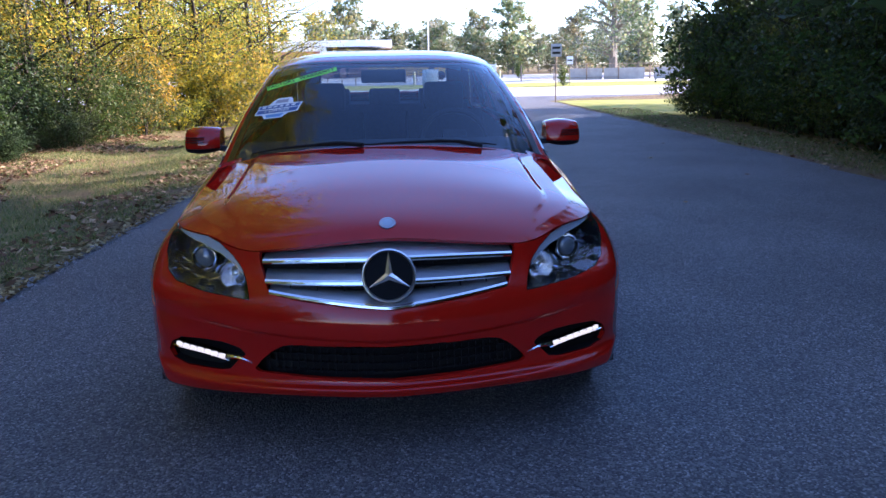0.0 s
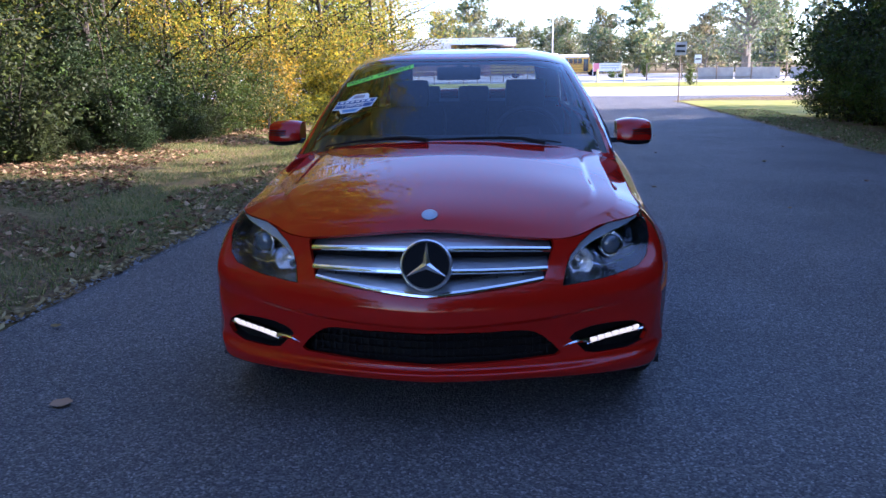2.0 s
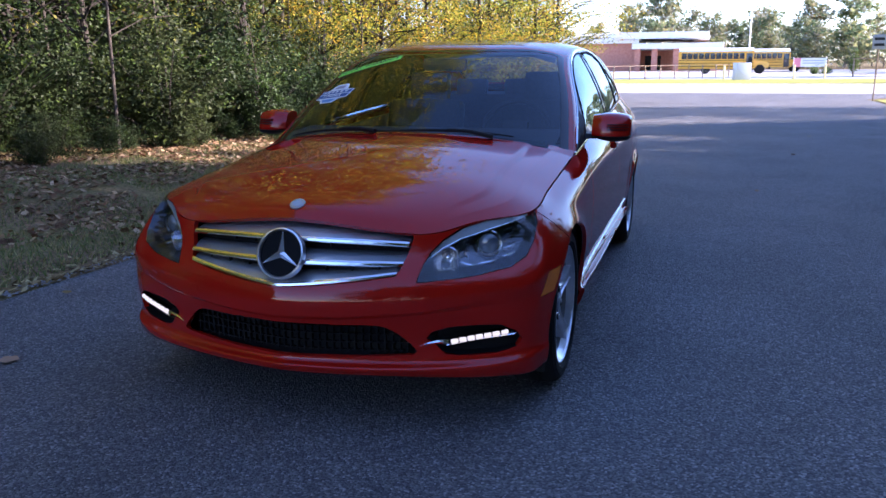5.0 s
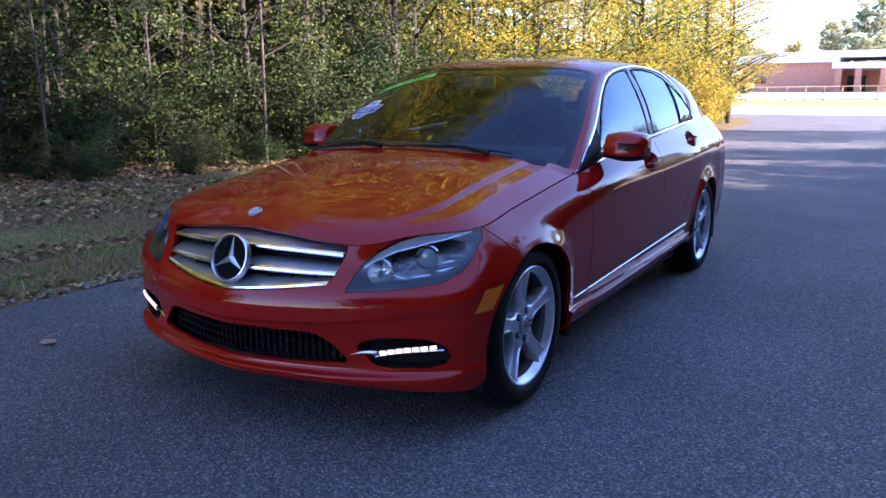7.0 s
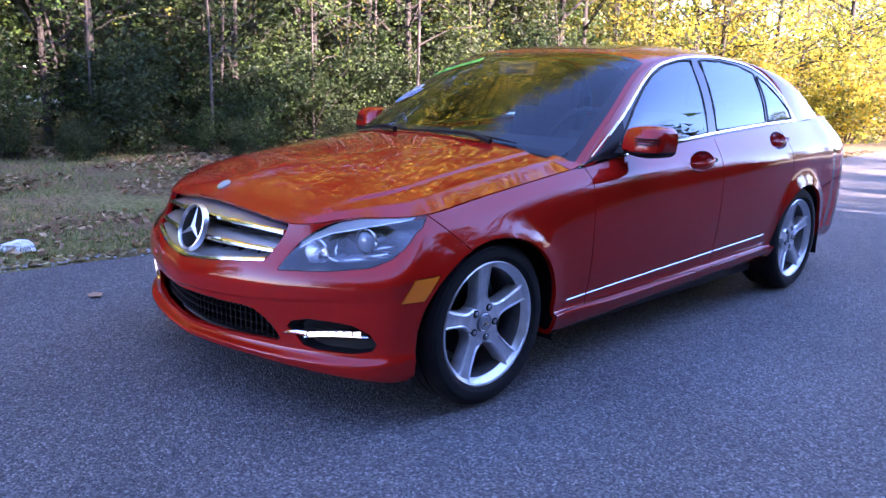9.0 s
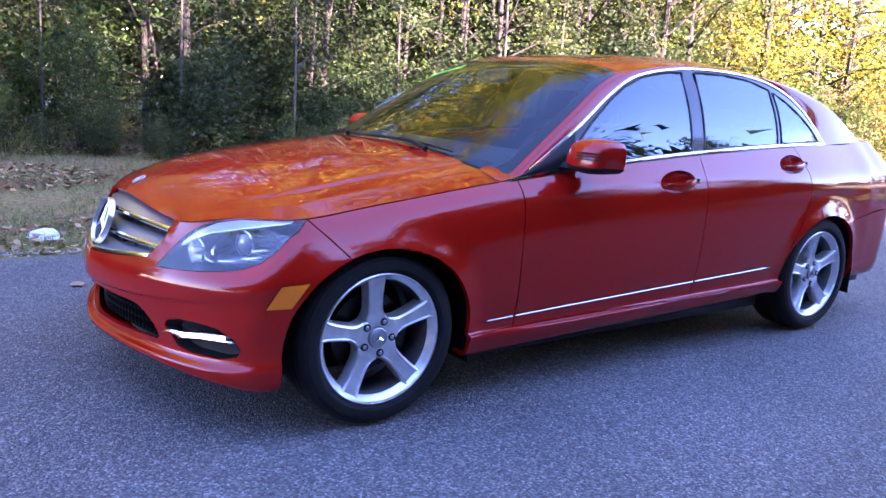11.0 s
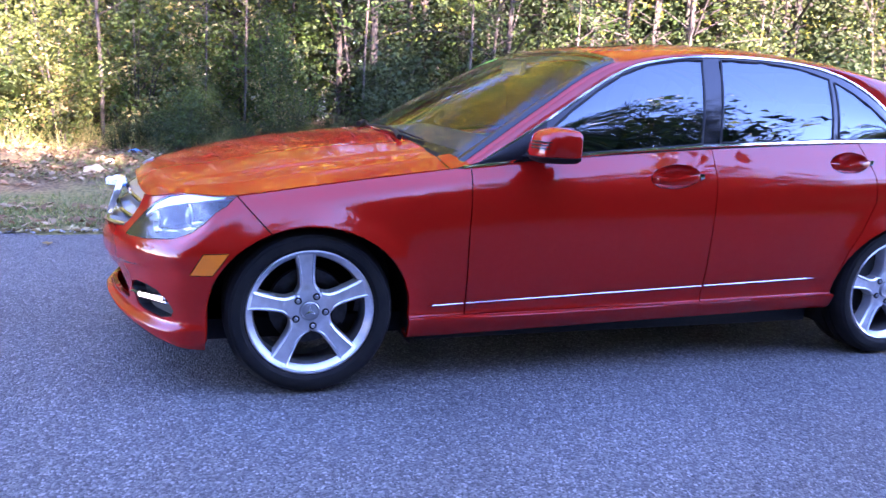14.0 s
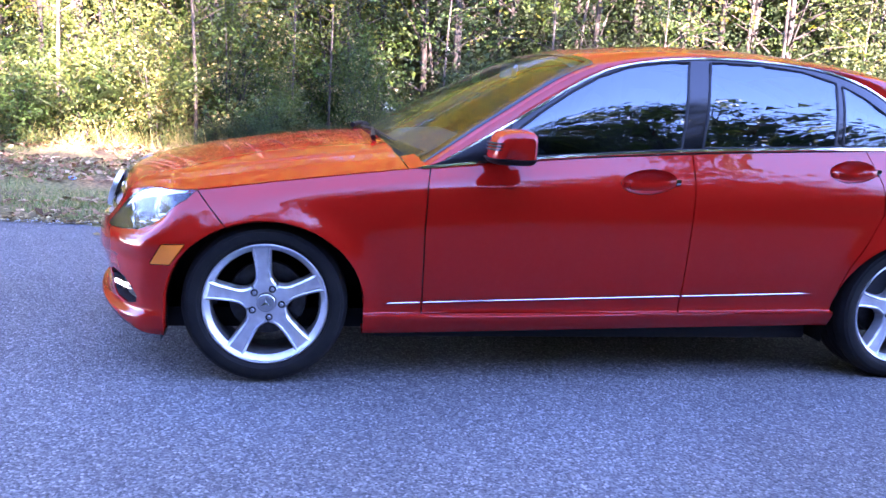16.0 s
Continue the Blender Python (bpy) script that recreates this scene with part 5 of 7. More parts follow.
def bar_points(x0, y0, x1, y1):
    return [(x0, y0), (x1, y0), (x1, y1), (x0, y1)]


decal(bar_points(-0.108, 0.004, 0.108, 0.026), BLUE, base, 0.0035, "badge_band")
decal(bar_points(-0.108, -0.026, 0.108, -0.002), BLUE, base, 0.0035, "badge_band")
decal([(-0.05, -0.036), (-0.035, -0.056), (0.035, -0.056), (0.05, -0.036)], material("light_blue_ink", (0.12, 0.3, 0.55), rough=0.5), base, 0.0035, "badge_band")
decal([(-0.034, 0.040), (0.034, 0.040), (0.03, 0.062), (-0.03, 0.062)], material("grey_ink", (0.35, 0.33, 0.36), rough=0.5), base, 0.0035, "badge_band")
for k in range(6):
    decal(bar_points(-0.090 + 0.031 * k, 0.009, -0.070 + 0.031 * k, 0.021), WHITE, base, 0.005, "badge_bar")
wrap(lettering("1 OWNER", 0.027, WHITE, screen, Matrix()), base @ Matrix.Translation((0, -0.014, 0)), 0.005)


# ---- ground and roads ----
def ground_z(x, y):
    z = 0.0115 * max(0.0, y - 34)
    if y < 34:
        left = road_left(y) - x
        if left > 0:
            z += -0.10 * math.exp(-((left - 1.9) / 0.9) ** 2) + 0.03 * min(1, max(0, (left - 3.5) / 3))
        z += 0.025 * noise.noise((x * 0.35, y * 0.35, 0)) * min(1, max(0.0, left, x - road_right(y)))
    return z


EDGE = spline((-60, -20, -2, 2, 5.7, 9.5, 15, 24, 31, 36, 39), (-3.6, -2.9, -2.46, -2.33, -2.22, -2.35, -2.72, -3.3, -3.95, -5.6, -8.5))


EDGE_Y = np.linspace(-60, 39, 500)
EDGE_X = EDGE(EDGE_Y)[:, 0]


EDGE_X = EDGE_X - 0.022 * np.maximum(0, -8 - EDGE_Y) ** 2      # assumed bend behind the start, so roadside trees block the light from there


def road_left(y):
    return float(np.interp(y, EDGE_Y, EDGE_X))


def road_right(y):
    return 5.40 + 0.068 * y - 0.022 * max(0.0, -8 - y) ** 2 + (0.0 if y < 33 else 0.25 * (y - 33) ** 2)


bm = bmesh.new()
xs = np.concatenate([np.linspace(-400, -60, 6), np.linspace(-40, -12, 15), np.linspace(-11.5, 14, 86), np.linspace(15, 40, 14), np.linspace(60, 400, 6)])
ys = np.concatenate([np.linspace(-300, -40, 6), np.linspace(-30, -9, 22), np.linspace(-8.5, 22, 100), np.linspace(23, 60, 38), np.linspace(70, 600, 14)])
gr = [[bm.verts.new((x, y, ground_z(x, y) - (0.015 if road_left(y) - 0.05 < x < road_right(y) + 0.05 else 0.004))) for y in ys] for x in xs]
for i in range(len(xs) - 1):
    for j in range(len(ys) - 1):
        bm.faces.new((gr[i][j], gr[i + 1][j], gr[i + 1][j + 1], gr[i][j + 1]))
ground = tagged(part("ground", bm, SOIL), "grassy verge with soil and fallen leaves", "ground", kind="structure")

bm = bmesh.new()
ys = np.concatenate([np.linspace(-60, -10, 26), np.linspace(-9.8, 12, 150), np.linspace(12.5, 39, 54)])
rw = []
for y in ys:
    l, r = road_left(y) + 0.035 * noise.noise((y * 2.3, 0, 0)) + 0.02 * noise.noise((y * 9, 3, 0)), road_right(y) + 0.035 * noise.noise((y * 2.3, 9, 0))
    rw.append([bm.verts.new((l + (r - l) * k / 8, y, 0.0 + (0.0115 * max(0, y - 34)) - (0.012 if k in (0, 8) else 0))) for k in range(9)])
for a, b in zip(rw, rw[1:]):
    for k in range(8):
        bm.faces.new((a[k], a[k + 1], b[k + 1], b[k]))
road = tagged(part("road", bm, ASPHALT), "worn grey asphalt road", "road", kind="structure")

CONCRETE = material("pale_concrete", (0.33, 0.32, 0.295), rough=0.9, second=(0.40, 0.39, 0.36), scale=0.6, bump=0.2, bump_scale=20)
LAWN = material("lit_lawn", (0.20, 0.23, 0.045), rough=0.95, spec=0.1, second=(0.34, 0.31, 0.08), scale=1.2, detail=10, bump=0.6, bump_scale=14)


def flat_strip(name, x0, x1, y0, y1, mat, lift, label, category, nx=12, ny=4):
    bm = bmesh.new()
    g = [[bm.verts.new((x, y, 0.0115 * max(0, y - 34) + lift)) for y in np.linspace(y0, y1, ny)] for x in np.linspace(x0, x1, nx)]
    for i in range(nx - 1):
        for j in range(ny - 1):
            bm.faces.new((g[i][j], g[i + 1][j], g[i + 1][j + 1], g[i][j + 1]))
    return tagged(part(name, bm, mat), label, category, kind="structure")


flat_strip("cross_road", -90, 110, 39, 55, CONCRETE, 0.006, "sunlit pale concrete cross road", "road")
flat_strip("far_lawn", -90, 110, 55.02, 68, LAWN, 0.02, "sunlit lawn beyond the cross road", "lawn")
flat_strip("school_yard", -90, 110, 68.02, 128, CONCRETE, 0.012, "pale sunlit school yard paving", "yard")

# mown grass at the corner of the junction
bm = bmesh.new()
rows_ = []
for y in np.linspace(19.5, 32.5, 40):
    x0 = road_right(y) + 0.08 + 0.05 * noise.noise((y * 3, 2, 0))
    rows_.append([bm.verts.new((x0 + (24 - x0) * k / 14, y, ground_z(x0 + (24 - x0) * k / 14, y) + 0.012)) for k in range(15)])
for a, b in zip(rows_, rows_[1:]):
    for k in range(14):
        bm.faces.new((a[k], a[k + 1], b[k + 1], b[k]))
tagged(part("corner_lawn", bm, LAWN), "sunlit mown grass at the junction corner", "lawn", kind="structure")


# ---- plants ----
def leaf_mesh(name, centres, sizes, mats, which, seed, slim=0.55, droop=0.25, corners=4):
    """Many small leaves as one mesh: four corners each, folded a little along the rib."""
    rng = np.random.default_rng(seed)
    n = len(centres)
    d = rng.normal(size=(n, 3))
    d[:, 2] = d[:, 2] * 0.7 - droop
    d /= np.linalg.norm(d, axis=1)[:, None]
    s_ = np.cross(d, rng.normal(size=(n, 3)))
    s_ /= np.linalg.norm(s_, axis=1)[:, None]
    up = np.cross(d, s_)
    L = sizes[:, None]
    v = np.empty((n, 4, 3))
    v[:, 0] = centres - d * L * 0.5
    v[:, 1] = centres + s_ * L * slim * 0.5 + up * L * 0.06
    v[:, 2] = centres + d * L * 0.5
    v[:, 3] = centres - s_ * L * slim * 0.5 + up * L * 0.06
    if corners == 3:
        v = v[:, (0, 1, 2)] * 1.0
        v[:, 1] += (v[:, 1] - centres) * 0.8
    me = bpy.data.meshes.new(name)
    me.vertices.add(corners * n)
    me.vertices.foreach_set("co", v.reshape(-1))
    me.loops.add(corners * n)
    me.loops.foreach_set("vertex_index", np.arange(corners * n))
    me.polygons.add(n)
    me.polygons.foreach_set("loop_start", np.arange(0, corners * n, corners))
    me.polygons.foreach_set("material_index", which.astype(np.int32))
    for m in mats:
        me.materials.append(m)
    me.update(calc_edges=True)
    return me


BARK = material("grey_bark", (0.14, 0.115, 0.09), rough=0.95, second=(0.25, 0.22, 0.18), scale=9, bump=0.8, bump_scale=22)
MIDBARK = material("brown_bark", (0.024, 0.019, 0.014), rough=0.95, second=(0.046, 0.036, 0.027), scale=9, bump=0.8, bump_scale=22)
SAPBARK = material("sapling_bark", (0.045, 0.036, 0.027), rough=0.95, second=(0.085, 0.068, 0.050), scale=9, bump=0.8, bump_scale=22)
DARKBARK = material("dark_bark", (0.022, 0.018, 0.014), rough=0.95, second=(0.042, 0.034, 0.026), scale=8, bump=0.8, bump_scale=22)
GREENLEAF = leaf_material("green_leaf", (0.066, 0.105, 0.022), 0.38)
OLIVELEAF = leaf_material("olive_leaf", (0.20, 0.195, 0.030), 0.5)
LIMELEAF = leaf_material("lime_leaf", (0.34, 0.36, 0.035), 0.5)
MOSSLEAF = leaf_material("moss_leaf", (0.105, 0.128, 0.030), 0.42)
YELLOWLEAF = leaf_material("yellow_leaf", (0.52, 0.38, 0.035), 0.55)
# Darker leaf; part of the right-hand and deep woods' shade is in this colour.
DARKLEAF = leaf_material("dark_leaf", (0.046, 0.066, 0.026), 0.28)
# Green leaf darkened to hold the shade inside the left woods.
SHADELEAF = leaf_material("shade_leaf", (0.027, 0.042, 0.015), 0.3)
PINELEAF = leaf_material("pine_needles", (0.035, 0.058, 0.022), 0.2)
DRYLEAF = leaf_material("dry_leaf", (0.22, 0.135, 0.07), 0.2, rough=0.8, vary=0.5)
STRAW = leaf_material("dry_grass", (0.30, 0.25, 0.10), 0.35, vary=0.4)
BLADE = leaf_material("grass_blade", (0.13, 0.16, 0.045), 0.35, vary=0.45)
PALM = leaf_material("palmetto_leaf", (0.10, 0.14, 0.05), 0.3, vary=0.3)


def limbs(rng, height, lean, n, start, reach, radius):
    """A crooked trunk with limbs: lists of points with radii, and the tips that bear leaves."""
    trunk = []
    for k in range(9):
        u = k / 8
        trunk.append(Vector((lean[0] * u * u + 0.10 * math.sin(3 * u + lean[1] * 9) * u, lean[1] * u * u + 0.10 * math.cos(4 * u + lean[0] * 7) * u, height * u)))
    parts_ = [(trunk, [radius * (1 - 0.85 * k / 8) for k in range(9)])]
    tips = []
    for k in range(n):
        u = start + (1 - start) * (k + rng.random()) / n
        i = min(7, int(u * 8))
        p = trunk[i].lerp(trunk[i + 1], u * 8 - i)
        a = rng.random() * 6.283
        r = reach * (1.15 - 0.65 * u) * (0.6 + 0.6 * rng.random())
        rise = 0.15 + 0.6 * rng.random()
        q = p + Vector((math.cos(a) * r, math.sin(a) * r, rise * r))
        m = p.lerp(q, 0.5) + Vector((0, 0, 0.10 * r))
        parts_.append(([p, m, q], [radius * (1 - 0.85 * u) * 0.5, radius * 0.22, 0.008]))
        for w in (0.45, 0.7, 0.9, 1.05):
            tips.append((p.lerp(q, w) + Vector((0, 0, 0.05 * r)), r * 0.42))
    return parts_, tips


def sprays(rng, tips, pick, n, spread, size):
    """Leaf places gathered in sprays round the tips that bear them."""
    tip = np.array([t[0] for t in tips])
    reach = np.array([t[1] for t in tips])
    hub = tip[:, None, :] + rng.normal(size=(len(tips), n, 3)) * reach[:, None, None] * spread
    return hub[pick, rng.integers(0, n, len(pick))] + rng.normal(size=(len(pick), 3)) * size * np.array((1.2, 1.2, 0.7))


def make_tree(name, label, seed, height, reach, n_limbs, start, leaves, size, radius, mats, weights, bark, lean=(0.3, 0.2), category="tree", flat=0.75, corners=4):
    rng = np.random.default_rng(seed)
    wood, tips = limbs(rng, height, lean, n_limbs, start, reach, radius)
    bm = bmesh.new()
    for k, (pts, rad) in enumerate(wood):
        tube(bm, pts, rad, 8 if k == 0 else 4, False)
    top = tagged(new(name), label, category)
    part("trunk", bm, bark, top)
    pick = rng.integers(0, len(tips), leaves)
    c = sprays(rng, tips, pick, 7, np.array((1, 1, flat)) * 0.46, 0.13 * reach / 2.2)
    c[:, 2] = np.maximum(c[:, 2], 0.05)
    clump = rng.random(len(tips))
    shade = np.clip(clump[pick] + rng.normal(size=leaves) * 0.12, 0, 0.999)
    which = np.searchsorted(np.cumsum(np.array(weights) / sum(weights)), shade).clip(0, len(mats) - 1)
    crown = new("crown", leaf_mesh("crown", c, size * rng.uniform(0.6, 1.25, leaves), mats, which, seed, corners=corners))
    crown.parent = top
    return top


def make_shrub(name, label, seed, height, wide, leaves, size, mats, weights, category="shrub", stems=9, corners=3):
    rng = np.random.default_rng(seed)
    bm = bmesh.new()
    tips = []
    for k in range(stems):
        a = rng.random() * 6.283
        r = wide * (0.25 + 0.75 * rng.random())
        h = height * (0.45 + 0.55 * rng.random()) * (1.1 - 0.4 * r / wide)
        q = Vector((math.cos(a) * r, math.sin(a) * r, h))
        tube(bm, [Vector((q.x * 0.1, q.y * 0.1, 0)), Vector((q.x * 0.45, q.y * 0.45, h * 0.6)), q], [0.014, 0.010, 0.004], 5, False)
        for w in (0.2, 0.4, 0.6, 0.8, 1.0):
            tips.append((Vector((q.x * (0.1 + 0.9 * w), q.y * (0.1 + 0.9 * w), h * (0.12 + 0.88 * w))), 0.16 + 0.12 * wide))
    top = tagged(new(name), label, category)
    part("branchwork", bm, DARKBARK, top)
    pick = rng.integers(0, len(tips), leaves)
    c = sprays(rng, tips, pick, 8, np.array((0.6, 0.6, 0.6)), 0.075)
    c[:, 2] = np.abs(c[:, 2]) + 0.02
    clump = rng.random(len(tips))
    shade = np.clip(clump[pick] + rng.normal(size=leaves) * 0.15, 0, 0.999)
    which = np.searchsorted(np.cumsum(np.array(weights) / sum(weights)), shade).clip(0, len(mats) - 1)
    crown = new("foliage", leaf_mesh("foliage", c, size * rng.uniform(0.6, 1.25, leaves), mats, which, seed + 1, corners=corners))
    crown.parent = top
    return top


def make_pine(name, label, seed, height, leaves):
    rng = np.random.default_rng(seed)
    wood, tips = limbs(rng, height, (0.3, -0.2), 34, 0.35, 2.6, 0.17)
    bm = bmesh.new()
    for k, (pts, rad) in enumerate(wood):
        tube(bm, pts, rad, 8 if k == 0 else 4, False)
    top = tagged(new(name), label, "tree")
    part("trunk", bm, DARKBARK, top)
    pick = rng.integers(0, len(tips), leaves)
    c = np.array([tips[i][0] for i in pick]) + rng.normal(size=(leaves, 3)) * np.array((0.32, 0.32, 0.16))
    crown = new("crown", leaf_mesh("crown", c, rng.uniform(0.14, 0.26, leaves), [PINELEAF, DARKLEAF], (rng.random(leaves) > 0.7).astype(int), seed, slim=0.16, droop=-0.1))
    crown.parent = top
    return top


def make_palmetto(seed, fans, reach):
    rng = np.random.default_rng(seed)
    top = tagged(new("palmetto"), "low green palmetto with fan leaves in the undergrowth", "palm")
    for k in range(fans):
        bm = bmesh.new()
        a = 6.283 * (k + rng.random() * 0.6) / fans
        tilt = 0.5 + 0.5 * rng.random()
        r = reach * (0.6 + 0.4 * rng.random())
        hub = Vector((math.cos(a) * r * 0.55 * (1.3 - tilt), math.sin(a) * r * 0.55 * (1.3 - tilt), r * 0.75 * tilt))
        tube(bm, [Vector((0, 0, 0)), hub * 0.55 + Vector((0, 0, 0.04)), hub], [0.010, 0.008, 0.006], 5, False)
        out = Vector((math.cos(a), math.sin(a), 0.5)).normalized()
        side = out.cross(Vector((0, 0, 1))).normalized()
        for j in range(19):
            t = radians(-105 + 210 * j / 18)
            d = (out * math.cos(t) + side * math.sin(t)).normalized()
            L = r * 0.62 * (0.75 + 0.25 * math.cos(t * 0.8))
            w = d.cross(Vector((0, 0, 1))).normalized() * 0.014
            tip = hub + d * L + Vector((0, 0, -0.10 * L))
            m = hub + d * L * 0.55
            v = [bm.verts.new(p) for p in (hub, m + w, tip, m - w)]
            bm.faces.new(v)
        part("fan_leaf", bm, PALM, top, smooth=False)
    return top


def scatter(masters, spots, rng, group, lo=0.85, hi=1.2):
    """Sets the masters and their copies out over the spots."""
    for o in masters:
        tagged(o, group=group)
    for k, (x, y, s_) in enumerate(spots):
        m = masters[int(rng.integers(0, len(masters)))] if k >= len(masters) else masters[k]
        f = s_ * rng.uniform(lo, hi)
        at = Matrix.LocRotScale((x, y, ground_z(x, y) - 0.02), Euler((0, 0, rng.random() * 6.283)), None)
        if k < len(masters):
            m.matrix_basis = at
            m.scale = (f, f, f)
        else:
            c = copy_thing(m, at)
            c.scale = (f, f, f)


def joined(name, label, masters, spots, rng):
    """The masters set out over the spots as one object, where nobody could count them."""
    mats, sets = [], []
    for top in masters:
        co, start, total, loops, which = [], [], [], [], []
        for ch in top.children:
            me = ch.data
            c, lv_ = np.empty(len(me.vertices) * 3), np.empty(len(me.loops), np.int32)
            st, tt, mi = (np.empty(len(me.polygons), np.int32) for _ in range(3))
            me.vertices.foreach_get("co", c)
            me.loops.foreach_get("vertex_index", lv_)
            me.polygons.foreach_get("loop_start", st)
            me.polygons.foreach_get("loop_total", tt)
            me.polygons.foreach_get("material_index", mi)
            for m in me.materials:
                if m not in mats:
                    mats.append(m)
            slot = np.array([mats.index(m) for m in me.materials])
            loops.append(lv_ + sum(len(a) for a in co))
            start.append(st + sum(len(a) for a in loops[:-1]))
            total.append(tt)
            which.append(slot[mi])
            co.append(c.reshape(-1, 3))
        sets.append([np.concatenate(a) for a in (co, loops, start, total, which)])
    co, loops, start, which = [], [], [], []
    nv = nl = 0
    for k, (x, y, s_) in enumerate(spots):
        c, l_, st, tt, mi = sets[int(rng.integers(0, len(sets)))]
        f, a = s_ * rng.uniform(0.85, 1.2), rng.random() * 6.283
        turn = np.array(((math.cos(a), math.sin(a), 0), (-math.sin(a), math.cos(a), 0), (0, 0, 1))) * f
        co.append(c @ turn + np.array((x, y, ground_z(x, y) - 0.02)))
        loops.append(l_ + nv)
        start.append(st + nl)
        which.append(mi)
        nv, nl = nv + len(c), nl + len(l_)
    me = bpy.data.meshes.new(name)
    me.vertices.add(nv)
    me.vertices.foreach_set("co", np.concatenate(co).reshape(-1))
    me.loops.add(nl)
    me.loops.foreach_set("vertex_index", np.concatenate(loops))
    me.polygons.add(sum(len(a) for a in start))
    me.polygons.foreach_set("loop_start", np.concatenate(start))
    me.polygons.foreach_set("material_index", np.concatenate(which).astype(np.int32))
    for m in mats:
        me.materials.append(m)
    me.update(calc_edges=True)
    for top in masters:
        for ch in list(top.children):
            bpy.data.objects.remove(ch)
        bpy.data.objects.remove(top)
    return tagged(new(name, me), label, "woods", kind="stuff")


rng = np.random.default_rng(11)
A = dict(leaves=7800, size=0.092, corners=3)
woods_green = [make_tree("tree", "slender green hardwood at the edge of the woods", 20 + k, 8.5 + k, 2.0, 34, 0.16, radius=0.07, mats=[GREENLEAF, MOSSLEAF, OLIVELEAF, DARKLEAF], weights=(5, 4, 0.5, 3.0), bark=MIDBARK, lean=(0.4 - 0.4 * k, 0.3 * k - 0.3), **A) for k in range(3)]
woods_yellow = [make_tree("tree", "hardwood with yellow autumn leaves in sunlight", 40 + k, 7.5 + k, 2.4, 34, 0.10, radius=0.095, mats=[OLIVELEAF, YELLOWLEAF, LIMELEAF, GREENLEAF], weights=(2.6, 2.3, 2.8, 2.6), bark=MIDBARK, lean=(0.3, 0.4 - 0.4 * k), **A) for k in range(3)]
woods_dark = [make_tree("tree", "tree beside the road, leaves darkened for its shade", 60 + k, 9.0 + k, 2.1, 36, 0.06, radius=0.11, mats=[DARKLEAF, GREENLEAF, DARKLEAF], weights=(5, 2, 3), bark=DARKBARK, lean=(0.2 * k, 0.3), leaves=4600, size=0.115, corners=3) for k in range(3)]
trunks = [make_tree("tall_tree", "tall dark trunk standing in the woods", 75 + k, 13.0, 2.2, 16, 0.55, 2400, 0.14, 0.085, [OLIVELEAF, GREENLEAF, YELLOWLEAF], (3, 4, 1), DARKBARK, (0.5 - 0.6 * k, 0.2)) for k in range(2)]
pines = [make_pine("pine_tree", "tall dark pine with spreading limbs", 80 + k, 12.0 + 1.5 * k, 5200) for k in range(2)]
shrubs_green = [make_shrub("shrub", "dense green undergrowth at the foot of the woods", 90 + k, 1.7 + 0.4 * k, 1.05, 5400, 0.062, [GREENLEAF, DARKLEAF, MOSSLEAF, STRAW], (5, 3, 3, 0.7)) for k in range(3)]
shrubs_yellow = [make_shrub("shrub", "yellowing shrub lit by low sun", 100 + k, 1.9, 1.1, 4300, 0.078, [OLIVELEAF, YELLOWLEAF, STRAW, GREENLEAF], (4, 3.5, 1.5, 1.2)) for k in range(2)]
shrubs_dark = [make_shrub("shrub", "roadside shrub, leaves darkened for its shade", 110 + k, 2.3, 1.25, 4600, 0.085, [DARKLEAF, GREENLEAF, MOSSLEAF], (5, 4, 1)) for k in range(2)]


def jitter(a):
    return float(rng.uniform(-a, a))


def shaft(x, y):
    """Whether a tree here would shade the sunlit patch on the left verge."""
    dx, dy = math.sin(radians(SUN_AZ)), math.cos(radians(SUN_AZ))
    return x > 5 and abs((x + 8.8) * dy - (y + 2.7) * dx) < 1.9


def low_in_shaft(spots, s_):
    """Trees in the sun's way stay below its rays; s_: one over the full-grown height."""
    return [(x, y, min(f, (0.4 * (x + 8.8) - 1.9) * s_) if shaft(x, y) else f) for x, y, f in spots]


def tall(y):
    """Height factor of the trees on the right, stepped along the road to gate the sun."""
    return 1.05 if y < 4 else 1.22 if y < 9.2 else 0.95 if y < 11.3 else 0.36 if y < 15.6 else 0.6


def wood_edge(y):
    """How far out the left-hand woods begin."""
    return float(np.interp(y, [-20, -6, -2, 3, 8, 13, 20, 26, 33], [-9.6, -9.0, -8.9, -8.7, -7.4, -6.3, -5.3, -4.7, -5.0]))


# woods on the left: undergrowth, then trees several rows deep
spots = [(wood_edge(y) - 0.2 + jitter(0.6), y + jitter(0.4), 1.0 + jitter(0.25)) for y in np.arange(-13, 16, 0.85)]
spots += [(wood_edge(y) - 1.6 + jitter(0.7), y + jitter(0.5), 1.25 + jitter(0.3)) for y in np.arange(-14, 16, 1.25)]
spots += [(wood_edge(y) + jitter(0.4), y + jitter(0.4), 0.7 + jitter(0.2)) for y in np.arange(-7.5, -1.5, 0.9)]
scatter(shrubs_green, [p for p in spots if not 2.0 < p[1] < 13], rng, "undergrowth on the left")
shrubs_shade = [make_shrub("shrub", "undergrowth in the woods, shade put into its leaf colour", 115 + k, 2.0, 1.1, 4600, 0.072, [SHADELEAF, DARKLEAF, GREENLEAF], (6, 2.5, 0.8)) for k in range(2)]
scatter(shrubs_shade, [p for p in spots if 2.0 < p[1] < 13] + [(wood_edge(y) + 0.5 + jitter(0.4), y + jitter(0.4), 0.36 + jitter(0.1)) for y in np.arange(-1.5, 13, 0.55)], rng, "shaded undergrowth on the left")
